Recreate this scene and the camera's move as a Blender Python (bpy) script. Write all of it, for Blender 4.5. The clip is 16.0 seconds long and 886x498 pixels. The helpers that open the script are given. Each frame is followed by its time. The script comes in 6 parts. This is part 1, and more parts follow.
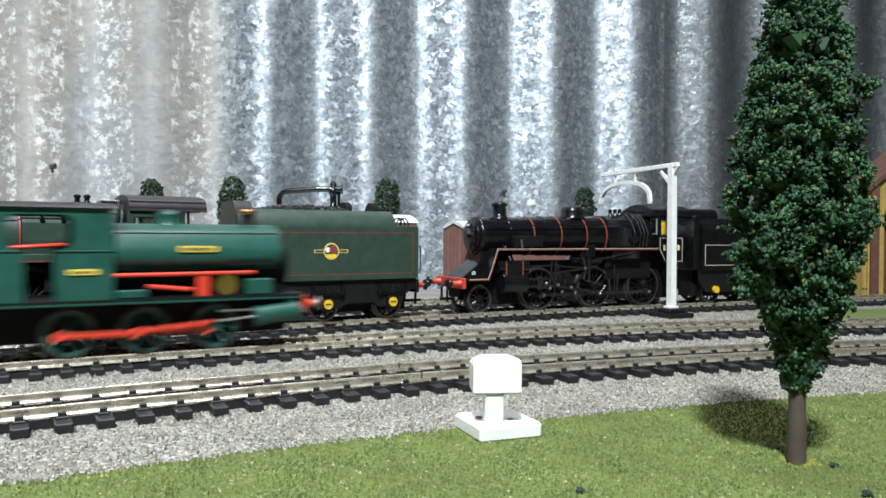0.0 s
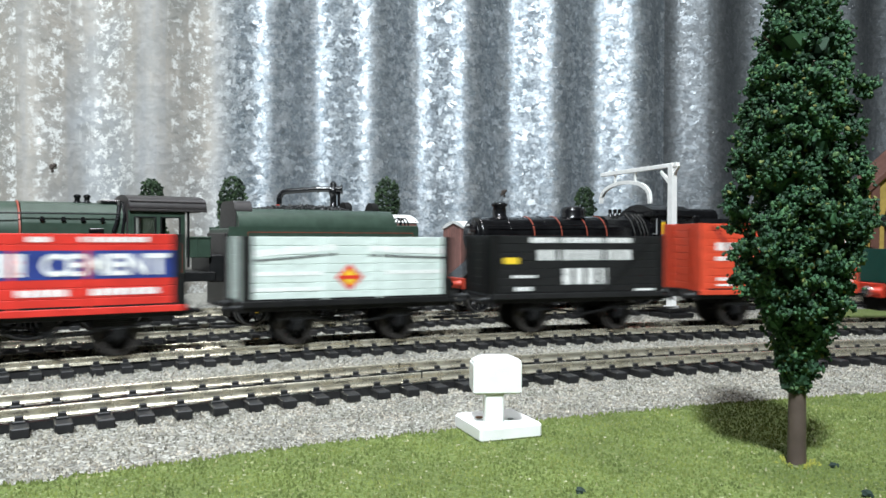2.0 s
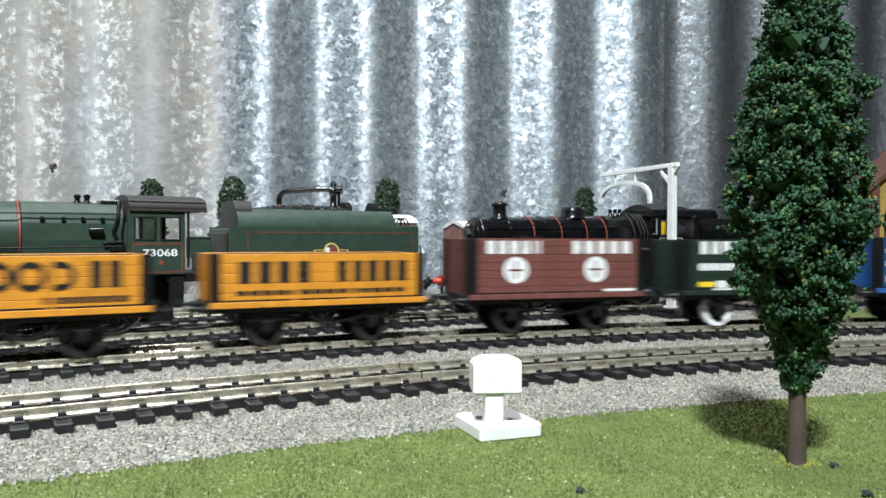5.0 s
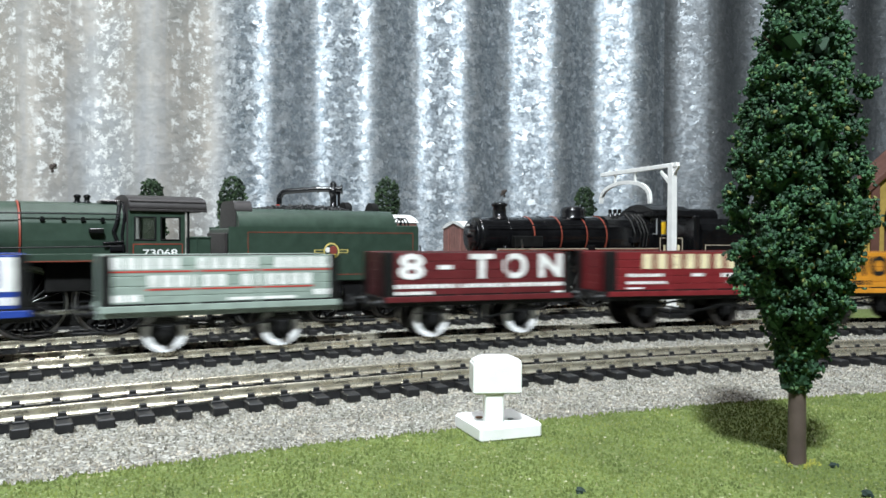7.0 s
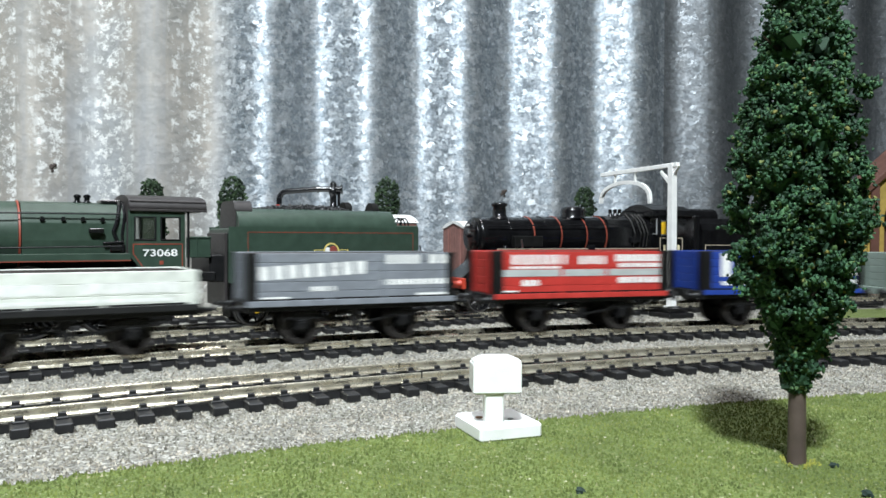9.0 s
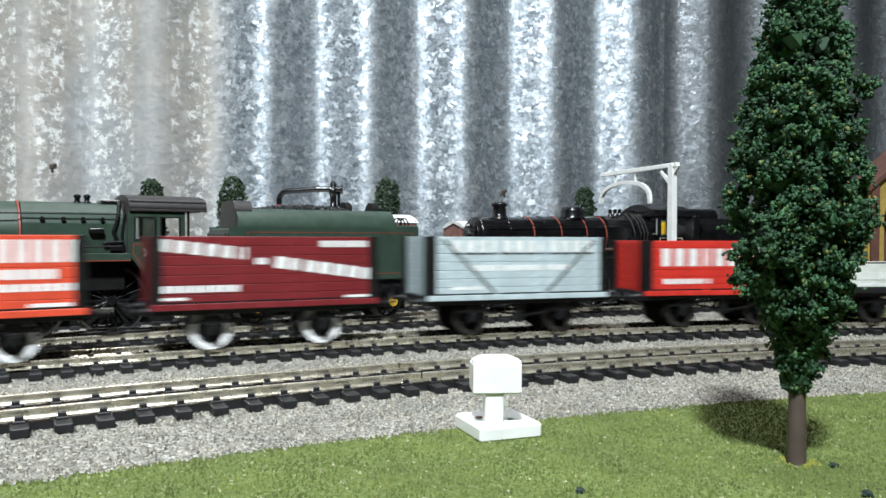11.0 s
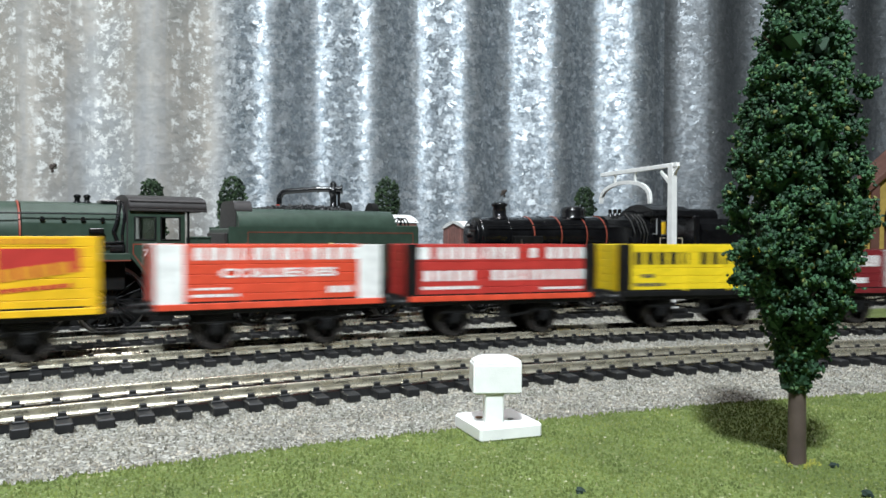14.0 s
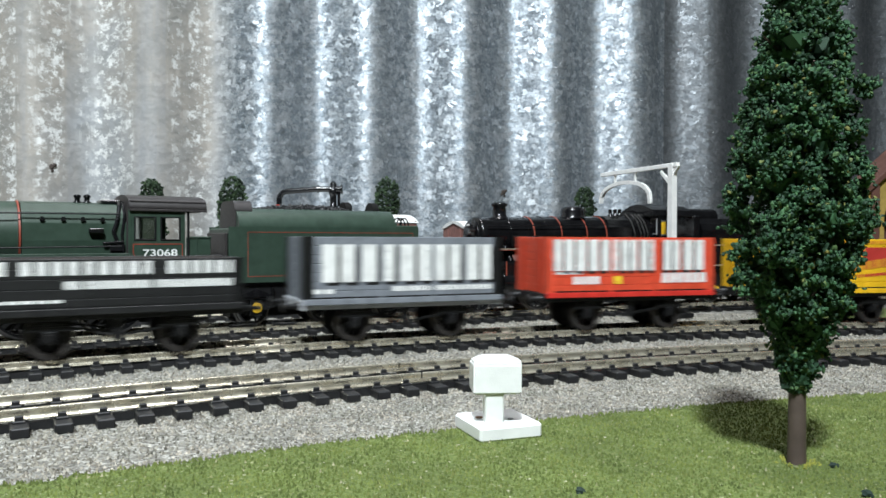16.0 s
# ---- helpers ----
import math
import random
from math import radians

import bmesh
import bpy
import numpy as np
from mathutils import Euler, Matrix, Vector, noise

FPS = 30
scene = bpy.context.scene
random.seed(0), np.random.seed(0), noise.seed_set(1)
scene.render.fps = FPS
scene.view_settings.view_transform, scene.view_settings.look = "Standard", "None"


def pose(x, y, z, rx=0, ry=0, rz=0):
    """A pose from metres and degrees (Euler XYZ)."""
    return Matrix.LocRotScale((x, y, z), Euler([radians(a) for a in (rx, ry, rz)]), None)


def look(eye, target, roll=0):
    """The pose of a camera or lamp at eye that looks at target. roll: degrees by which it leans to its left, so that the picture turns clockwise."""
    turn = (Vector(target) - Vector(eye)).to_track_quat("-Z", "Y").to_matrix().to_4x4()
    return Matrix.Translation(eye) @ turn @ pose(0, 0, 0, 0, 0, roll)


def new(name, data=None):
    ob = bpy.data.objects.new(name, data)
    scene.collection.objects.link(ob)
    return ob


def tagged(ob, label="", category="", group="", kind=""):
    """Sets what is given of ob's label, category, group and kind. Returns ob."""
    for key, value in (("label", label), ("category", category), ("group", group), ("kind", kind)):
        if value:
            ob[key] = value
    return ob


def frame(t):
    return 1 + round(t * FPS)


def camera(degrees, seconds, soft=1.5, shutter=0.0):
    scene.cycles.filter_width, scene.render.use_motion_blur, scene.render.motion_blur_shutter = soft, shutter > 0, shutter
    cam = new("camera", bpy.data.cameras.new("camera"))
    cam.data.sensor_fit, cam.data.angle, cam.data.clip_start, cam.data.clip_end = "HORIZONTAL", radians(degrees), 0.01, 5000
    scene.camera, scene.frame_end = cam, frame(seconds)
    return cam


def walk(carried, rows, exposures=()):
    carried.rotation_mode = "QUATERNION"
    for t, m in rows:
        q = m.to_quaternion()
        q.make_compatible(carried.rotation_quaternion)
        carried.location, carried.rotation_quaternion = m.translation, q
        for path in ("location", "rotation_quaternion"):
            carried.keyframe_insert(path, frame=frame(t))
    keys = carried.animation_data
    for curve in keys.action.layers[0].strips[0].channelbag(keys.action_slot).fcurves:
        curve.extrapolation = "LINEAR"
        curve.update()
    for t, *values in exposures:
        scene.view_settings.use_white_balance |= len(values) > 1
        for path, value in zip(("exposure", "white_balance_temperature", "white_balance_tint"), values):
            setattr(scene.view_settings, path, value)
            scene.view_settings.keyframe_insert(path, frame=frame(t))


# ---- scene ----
cam = camera(60.82, 16.0, soft=1.6, shutter=0.6)
EYE = (0.0, 0.0, 0.04055)
VIEW = look(EYE, (0.0, math.cos(-0.0159), 0.04055 + math.sin(-0.0159)), roll=0.23)
walk(cam, [(0.0, VIEW), (16.0, VIEW)], exposures=[(0.0, -0.01), (9.0, -0.01), (11.5, -0.10), (16.0, -0.22)])

# ---- light: a shed at night, lit by a lamp over the viewer's shoulder and a tube further off ----
world = bpy.data.worlds.new("shed_air")
scene.world = world
world.use_nodes = True
world.node_tree.nodes["Background"].inputs[0].default_value = (0.9, 0.95, 1.0, 1)
world.node_tree.nodes["Background"].inputs[1].default_value = 0.008


def lamp(name, eye, target, sx, sy, watts, colour, spread=180):
    data = bpy.data.lights.new(name, "AREA")
    data.shape, data.size, data.size_y, data.energy, data.color = "RECTANGLE", sx, sy, watts, colour
    data.spread = math.radians(spread)
    ob = new(name, data)
    ob.matrix_world = look(eye, target)
    return ob


lamp("main_lamp", (-0.07, -0.50, 1.02), (-0.26, 0.36, 0.0), 0.10, 0.10, 13.6, (0.86, 0.95, 1.0), 110)
lamp("tube_lamp", (0.05, 0.28, 1.30), (0.03, 0.27, 0.0), 0.5, 0.06, 7.0, (0.97, 0.97, 1.0))

# ---- materials ----


def nodes_of(name):
    m = bpy.data.materials.new(name)
    m.use_nodes = True
    nt = m.node_tree
    return m, nt, nt.nodes["Principled BSDF"]


def link(nt, a, b):
    nt.links.new(a, b)


def noise_node(nt, scale, detail=4.0, rough=0.55, coord="Object"):
    tc = nt.nodes.new("ShaderNodeTexCoord")
    n = nt.nodes.new("ShaderNodeTexNoise")
    n.inputs["Scale"].default_value, n.inputs["Detail"].default_value, n.inputs["Roughness"].default_value = scale, detail, rough
    link(nt, tc.outputs[coord], n.inputs["Vector"])
    return n


def ramp(nt, fac, stops):
    r = nt.nodes.new("ShaderNodeValToRGB")
    el = r.color_ramp.elements
    while len(el) < len(stops):
        el.new(0.5)
    for e, (p, c) in zip(el, stops):
        e.position, e.color = p, (*c, 1)
    link(nt, fac, r.inputs["Fac"])
    return r


def bump(nt, height, strength, distance, bsdf):
    b = nt.nodes.new("ShaderNodeBump")
    b.inputs["Strength"].default_value, b.inputs["Distance"].default_value = strength, distance
    link(nt, height, b.inputs["Height"])
    link(nt, b.outputs["Normal"], bsdf.inputs["Normal"])
    return b


def mixc(nt, fac, a, b, blend="MIX"):
    m = nt.nodes.new("ShaderNodeMix")
    m.data_type, m.blend_type = "RGBA", blend
    for sock, v in ((m.inputs["Factor"], fac), (m.inputs["A"], a), (m.inputs["B"], b)):
        if isinstance(v, (int, float)):
            sock.default_value = v
        elif isinstance(v, tuple):
            sock.default_value = (*v, 1)
        else:
            link(nt, v, sock)
    return m.outputs["Result"]


def paint(name, c, rough=0.42, metal=0.0, vary=0.16, grime=0.25, gleam=0.5):
    """Moulded, sprayed model paint: fine mottling, a little dust and small scuffs."""
    m, nt, b = nodes_of(name)
    n1 = noise_node(nt, 260, 3)
    n2 = noise_node(nt, 2600, 2)
    lo = tuple(x * (1 - vary) for x in c)
    hi = tuple(min(1, x * (1 + vary) + 0.004) for x in c)
    r1 = ramp(nt, n1.outputs["Fac"], [(0.3, lo), (0.7, hi)])
    dusty = tuple(0.72 * x + 0.055 for x in c)
    r2 = ramp(nt, n2.outputs["Fac"], [(0.5, (0, 0, 0)), (0.85, (grime, grime, grime))])
    link(nt, mixc(nt, r2.outputs["Color"], r1.outputs["Color"], dusty), b.inputs["Base Color"])
    rr = ramp(nt, n2.outputs["Fac"], [(0.3, (rough * 0.85,) * 3), (0.8, (min(1, rough * 1.25),) * 3)])
    link(nt, rr.outputs["Color"], b.inputs["Roughness"])
    b.inputs["Metallic"].default_value = metal
    b.inputs["Specular IOR Level"].default_value = gleam
    bump(nt, n2.outputs["Fac"], 0.12, 0.0002, b)
    return m


PAINTS = {}


def pm(name, c=None, rough=0.42, metal=0.0, **kw):
    if name not in PAINTS:
        PAINTS[name] = paint(name, c, rough, metal, **kw)
    return PAINTS[name]


BLACK = pm("satin_black", (0.0055, 0.0055, 0.006), 0.42, grime=0.07, gleam=0.35)
GLOSSBLACK = pm("gloss_black", (0.005, 0.005, 0.006), 0.2, grime=0.05)
SOOT = pm("soot_black", (0.004, 0.0038, 0.0035), 0.6, grime=0.03, gleam=0.2)
WHITE = pm("white_lettering", (0.78, 0.78, 0.76), 0.5)
CREAM = pm("cream_lettering", (0.75, 0.66, 0.42), 0.5)
YELLOW = pm("yellow_lettering", (0.8, 0.55, 0.03), 0.5)
RED = pm("signal_red", (0.62, 0.045, 0.02), 0.4)
STEEL = pm("bright_steel", (0.6, 0.59, 0.56), 0.28, 1.0)
BRASS = pm("polished_brass", (0.7, 0.45, 0.13), 0.3, 1.0)
SLEEPER = pm("black_plastic", (0.008, 0.008, 0.009), 0.5, grime=0.22)
WOODY = pm("inside_boards", (0.06, 0.05, 0.045), 0.7)
COAL = pm("coal", (0.012, 0.012, 0.013), 0.5)


def rail_material():
    m, nt, b = nodes_of("nickel_silver_rail")
    n = noise_node(nt, 300, 5)
    r = ramp(nt, n.outputs["Fac"], [(0.3, (0.52, 0.465, 0.355)), (0.7, (0.72, 0.67, 0.545))])
    link(nt, r.outputs["Color"], b.inputs["Base Color"])
    b.inputs["Metallic"].default_value = 0.75
    rr = ramp(nt, n.outputs["Fac"], [(0.3, (0.2,) * 3), (0.7, (0.34,) * 3)])
    link(nt, rr.outputs["Color"], b.inputs["Roughness"])
    return m


def galvanised():
    """Weathered galvanised sheet: crystal spangle with white flecks; an old chalky sheet at one end, a lapped one at
    the other, its colour darkened for the light's fall-off.
    """
    m, nt, b = nodes_of("galvanised_iron")
    tc = nt.nodes.new("ShaderNodeTexCoord")

    def stretched(sx, sy, sz, detail, rough=0.6):
        mp = nt.nodes.new("ShaderNodeMapping")
        mp.inputs["Scale"].default_value = (sx, sy, sz)
        link(nt, tc.outputs["Object"], mp.inputs["Vector"])
        n = nt.nodes.new("ShaderNodeTexNoise")
        n.inputs["Scale"].default_value, n.inputs["Detail"].default_value, n.inputs["Roughness"].default_value = 1.0, detail, rough
        link(nt, mp.outputs["Vector"], n.inputs["Vector"])
        return n
    mp = nt.nodes.new("ShaderNodeMapping")
    mp.inputs["Scale"].default_value = (0.75, 0.75, 0.95)
    link(nt, tc.outputs["Object"], mp.inputs["Vector"])
    wob = nt.nodes.new("ShaderNodeTexNoise")
    wob.inputs["Scale"].default_value, wob.inputs["Detail"].default_value = 260, 6
    link(nt, mp.outputs["Vector"], wob.inputs["Vector"])
    add = nt.nodes.new("ShaderNodeVectorMath")
    add.operation = "MULTIPLY_ADD"
    link(nt, wob.outputs["Color"], add.inputs[0])
    add.inputs[1].default_value = (0.009, 0.009, 0.009)
    link(nt, mp.outputs["Vector"], add.inputs[2])
    v = nt.nodes.new("ShaderNodeTexVoronoi")
    v.inputs["Scale"].default_value = 330
    link(nt, add.outputs[0], v.inputs["Vector"])
    sep = nt.nodes.new("ShaderNodeSeparateColor")
    link(nt, v.outputs["Color"], sep.inputs["Color"])
    big = stretched(11, 11, 7, 5)
    mid = stretched(60, 60, 70, 6, 0.7)
    fine = stretched(420, 420, 420, 4, 0.7)
    streak = stretched(75, 75, 2.5, 5)
    fleck = stretched(150, 150, 170, 5, 0.75)
    base = ramp(nt, sep.outputs["Red"], [(0.0, (0.25, 0.29, 0.325)), (0.45, (0.34, 0.38, 0.42)), (0.8, (0.43, 0.47, 0.51)), (1.0, (0.68, 0.72, 0.76))])
    grain = ramp(nt, fine.outputs["Fac"], [(0.3, (0.6,) * 3), (0.7, (1.3,) * 3)])
    c0 = mixc(nt, 1.0, base.outputs["Color"], grain.outputs["Color"], "MULTIPLY")
    c1 = mixc(nt, ramp(nt, mid.outputs["Fac"], [(0.45, (0, 0, 0)), (0.75, (0.4, 0.4, 0.4))]).outputs["Color"], c0, (0.58, 0.6, 0.62))
    sx = nt.nodes.new("ShaderNodeSeparateXYZ")
    link(nt, tc.outputs["Object"], sx.inputs["Vector"])
    mr = nt.nodes.new("ShaderNodeMapRange")
    mr.inputs["From Min"].default_value, mr.inputs["From Max"].default_value = -0.155, -0.175
    link(nt, sx.outputs["X"], mr.inputs["Value"])
    chalk = ramp(nt, big.outputs["Fac"], [(0.32, (0.255, 0.25, 0.235)), (0.5, (0.375, 0.345, 0.31)), (0.66, (0.35, 0.36, 0.37))])
    chalk2 = mixc(nt, ramp(nt, mid.outputs["Fac"], [(0.4, (0.45,) * 3), (0.53, (0, 0, 0))]).outputs["Color"], chalk.outputs["Color"], (0.25, 0.25, 0.24))
    flecks = ramp(nt, fleck.outputs["Fac"], [(0.5, (0, 0, 0)), (0.58, (0.95,) * 3)])
    patch = nt.nodes.new("ShaderNodeMath")
    patch.operation = "MULTIPLY"
    link(nt, flecks.outputs["Color"], patch.inputs[0])
    link(nt, ramp(nt, streak.outputs["Fac"], [(0.44, (0.06,) * 3), (0.56, (1.0,) * 3)]).outputs["Color"], patch.inputs[1])
    chalk3 = mixc(nt, patch.outputs[0], chalk2, (0.74, 0.74, 0.725))
    half = nt.nodes.new("ShaderNodeMath")
    half.operation = "MULTIPLY"
    half.inputs[1].default_value = 0.5
    link(nt, patch.outputs[0], half.inputs[0])
    c1b = mixc(nt, half.outputs[0], c1, (0.74, 0.76, 0.79))
    c2 = mixc(nt, mr.outputs["Result"], c1b, chalk3)
    c3 = mixc(nt, ramp(nt, streak.outputs["Fac"], [(0.28, (0.5,) * 3), (0.44, (0, 0, 0))]).outputs["Color"], c2, (0.3, 0.31, 0.33))
    # past the sheet joint, the light's fall-off is put into a darker colour
    lap_dim = nt.nodes.new("ShaderNodeMapRange")
    lap_dim.inputs["From Min"].default_value, lap_dim.inputs["From Max"].default_value = 0.2022, 0.203
    link(nt, sx.outputs["X"], lap_dim.inputs["Value"])
    c4 = mixc(nt, lap_dim.outputs["Result"], c3, mixc(nt, 0.7, c3, (0.12, 0.125, 0.13)))
    link(nt, c4, b.inputs["Base Color"])
    tan = nt.nodes.new("ShaderNodeTangent")
    tan.direction_type, tan.uv_map = "UV_MAP", "rolled"
    link(nt, tan.outputs["Tangent"], b.inputs["Tangent"])
    b.inputs["Anisotropic"].default_value = 0.62
    link(nt, mixc(nt, mr.outputs["Result"], (0.72, 0.72, 0.72), (0.2, 0.2, 0.2)), b.inputs["Metallic"])
    rg = ramp(nt, sep.outputs["Green"], [(0.0, (0.4,) * 3), (1.0, (0.72,) * 3)])
    link(nt, mixc(nt, mr.outputs["Result"], rg.outputs["Color"], (0.72, 0.72, 0.72)), b.inputs["Roughness"])
    hsum = nt.nodes.new("ShaderNodeMath")
    hsum.operation = "MULTIPLY_ADD"
    link(nt, sep.outputs["Blue"], hsum.inputs[0])
    hsum.inputs[1].default_value = 0.6
    link(nt, mid.outputs["Fac"], hsum.inputs[2])
    relief = bump(nt, hsum.outputs[0], 0.5, 0.0014, b)
    geo = nt.nodes.new("ShaderNodeNewGeometry")
    tilt = nt.nodes.new("ShaderNodeVectorMath")
    tilt.operation = "MULTIPLY_ADD"
    link(nt, v.outputs["Color"], tilt.inputs[0])
    tilt.inputs[1].default_value = (0.2, 0.2, 0.2)
    link(nt, geo.outputs["Normal"], tilt.inputs[2])
    lean = nt.nodes.new("ShaderNodeVectorMath")
    lean.operation = "SUBTRACT"
    link(nt, tilt.outputs[0], lean.inputs[0])
    lean.inputs[1].default_value = (0.1, 0.1, 0.1)
    unit = nt.nodes.new("ShaderNodeVectorMath")
    unit.operation = "NORMALIZE"
    link(nt, lean.outputs[0], unit.inputs[0])
    link(nt, unit.outputs[0], relief.inputs["Normal"])
    return m


def speckle(name, stops, scale, rough=0.9, relief=0.0006, island=False):
    m, nt, b = nodes_of(name)
    if island:
        geo = nt.nodes.new("ShaderNodeNewGeometry")
        r = ramp(nt, geo.outputs["Random Per Island"], stops)
        big = noise_node(nt, 110, 5, 0.65)
        k = ramp(nt, big.outputs["Fac"], [(0.32, (0.62, 0.64, 0.6)), (0.68, (1.28, 1.18, 1.1))])
        link(nt, mixc(nt, 1.0, r.outputs["Color"], k.outputs["Color"], "MULTIPLY"), b.inputs["Base Color"])
    else:
        tc = nt.nodes.new("ShaderNodeTexCoord")
        v = nt.nodes.new("ShaderNodeTexVoronoi")
        v.inputs["Scale"].default_value = scale
        link(nt, tc.outputs["Object"], v.inputs["Vector"])
        sep = nt.nodes.new("ShaderNodeSeparateColor")
        link(nt, v.outputs["Color"], sep.inputs["Color"])
        r = ramp(nt, sep.outputs["Red"], stops)
        big = noise_node(nt, 45, 4)
        k = ramp(nt, big.outputs["Fac"], [(0.3, (0.75,) * 3), (0.7, (1.12,) * 3)])
        link(nt, mixc(nt, 1.0, r.outputs["Color"], k.outputs["Color"], "MULTIPLY"), b.inputs["Base Color"])
        inv = nt.nodes.new("ShaderNodeMath")
        inv.operation = "SUBTRACT"
        inv.inputs[0].default_value = 1.0
        link(nt, v.outputs["Distance"], inv.inputs[1])
        bump(nt, inv.outputs[0], 0.8, relief, b)
    b.inputs["Roughness"].default_value = rough
    return m


STONES = [(0.0, (0.09, 0.084, 0.07)), (0.35, (0.22, 0.21, 0.184)), (0.8, (0.345, 0.335, 0.296)), (1.0, (0.54, 0.525, 0.48))]
TURF = [(0.0, (0.095, 0.13, 0.03)), (0.4, (0.125, 0.168, 0.04)), (0.8, (0.155, 0.205, 0.052)), (0.985, (0.2, 0.23, 0.075)), (1.0, (0.5, 0.48, 0.34))]
RAIL, GALV = rail_material(), galvanised()
BALLAST, GRASS = speckle("granite_ballast", STONES, 1500), speckle("flock_turf", TURF, 2200, relief=0.0005)
STONE_I, TURF_I = speckle("ballast_chips", STONES, 0, island=True), speckle("turf_fibres", TURF, 0, island=True)
LEAF = speckle("flocked_leaves", [(0.0, (0.009, 0.034, 0.016)), (0.5, (0.02, 0.075, 0.034)), (0.85, (0.042, 0.125, 0.05)), (0.97, (0.09, 0.165, 0.06)), (1.0, (0.19, 0.17, 0.04))], 0, 0.75, island=True)
DARKLEAF = speckle("dark_flocked_leaves", [(0.0, (0.006, 0.018, 0.008)), (0.6, (0.02, 0.045, 0.018)), (1.0, (0.04, 0.075, 0.03))], 0, 0.85, island=True)
BARK = pm("brown_plastic_trunk", (0.085, 0.06, 0.048), 0.6)

# ---- mesh helpers; all sizes below are in millimetres ----
MM = 0.001


def box(bm, x0, x1, y0, y1, z0, z1, bev=0.0, m=None):
    r = bmesh.ops.create_cube(bm, size=1.0)
    vs = r["verts"]
    for v in vs:
        v.co = Vector((x0 + (v.co.x + 0.5) * (x1 - x0), y0 + (v.co.y + 0.5) * (y1 - y0), z0 + (v.co.z + 0.5) * (z1 - z0)))
    if bev:
        es = list({e for v in vs for e in v.link_edges})
        r2 = bmesh.ops.bevel(bm, geom=es, offset=bev, segments=1, affect="EDGES")
        vs = list({v for f in r2["faces"] for v in f.verts} | {v for v in vs if v.is_valid})
    if m is not None:
        bmesh.ops.transform(bm, matrix=m, verts=[v for v in vs if v.is_valid])
    return vs


def crisp(face):
    for e in face.edges:
        e.smooth = False


def tube(bm, a, b, r0, r1=None, seg=12, caps=True):
    a, b = Vector(a), Vector(b)
    r1 = r0 if r1 is None else r1
    q = (b - a).to_track_quat("Z", "Y").to_matrix()
    rings = []
    for p, r in ((a, r0), (b, r1)):
        rings.append([bm.verts.new(p + q @ Vector((r * math.cos(t), r * math.sin(t), 0))) for t in [2 * math.pi * i / seg for i in range(seg)]])
    for i in range(seg):
        f = bm.faces.new((rings[0][i], rings[0][(i + 1) % seg], rings[1][(i + 1) % seg], rings[1][i]))
        f.smooth = True
    if caps:
        crisp(bm.faces.new(rings[0][::-1]))
        crisp(bm.faces.new(rings[1]))


def pipe(bm, pts, r, seg=8):
    for a, b in zip(pts, pts[1:]):
        tube(bm, a, b, r, r, seg)


def turned(bm, prof, centre=(0, 0, 0), axis="Z", seg=24, squash=1.0):
    """A body turned from (radius, height) pairs about an axis through centre."""
    rings = []
    for r, h in prof:
        ring = []
        for i in range(seg):
            t = 2 * math.pi * i / seg
            c, s = r * math.cos(t), r * math.sin(t)
            co = {"Z": (c, s * squash, h), "X": (h, c, s * squash), "Y": (c, h, s * squash)}[axis]
            ring.append(bm.verts.new(Vector(co) + Vector(centre)))
        rings.append(ring)
    for a, b in zip(rings, rings[1:]):
        for i in range(seg):
            f = bm.faces.new((a[i], a[(i + 1) % seg], b[(i + 1) % seg], b[i]))
            f.smooth = True
    crisp(bm.faces.new(rings[0][::-1]))
    crisp(bm.faces.new(rings[-1]))


def prism(bm, outline, lo, hi, axis="Y", smooth=False):
    """An outline in the two other axes drawn out along one axis from lo to hi."""
    def at(u, v, w):
        return {"Y": (u, w, v), "X": (w, u, v), "Z": (u, v, w)}[axis]
    if smooth:
        # a short step at both ends of each long side keeps that side flat
        fuller = []
        for (u, v), (p, q) in zip(outline, outline[1:] + outline[:1]):
            fuller.append((u, v))
            k = 0.25 / max(math.hypot(p - u, q - v), 0.01)
            if k < 0.08:
                fuller += [(u + (p - u) * k, v + (q - v) * k), (p - (p - u) * k, q - (q - v) * k)]
        outline = fuller
    a = [bm.verts.new(at(u, v, lo)) for u, v in outline]
    b = [bm.verts.new(at(u, v, hi)) for u, v in outline]
    n = len(a)
    for i in range(n):
        f = bm.faces.new((a[i], a[(i + 1) % n], b[(i + 1) % n], b[i]))
        f.smooth = smooth
    crisp(bm.faces.new(a[::-1]))
    crisp(bm.faces.new(b))


def mesh_of(name, bm, mat):
    bmesh.ops.recalc_face_normals(bm, faces=bm.faces)
    me = bpy.data.meshes.new(name)
    bmesh.ops.scale(bm, vec=(MM, MM, MM), verts=bm.verts)
    bm.to_mesh(me)
    bm.free()
    me.materials.append(mat)
    return me


def part(name, bm, mat, parent=None, label="", m=None):
    ob = new(name, mesh_of(name, bm, mat))
    ob.parent = parent
    if m is not None:
        ob.matrix_basis = m
    if label:
        tagged(ob, label)
    return ob


def piece(name, me, parent, x=0.0, y=0.0, z=0.0, rx=0, ry=0, rz=0):
    ob = new(name, me)
    ob.parent = parent
    ob.matrix_basis = pose(x * MM, y * MM, z * MM, rx, ry, rz)
    return ob


def soup(name, verts, tris, mat, parent=None):
    me = bpy.data.meshes.new(name)
    me.from_pydata(verts.tolist(), [], tris.tolist())
    me.materials.append(mat)
    ob = new(name, me)
    ob.parent = parent
    return ob


def thing(name, label, category, group="", kind="", m=None):
    ob = new(name)
    ob.empty_display_size = 0.01
    if m is not None:
        ob.matrix_basis = m
    return tagged(ob, label, category, group, kind)


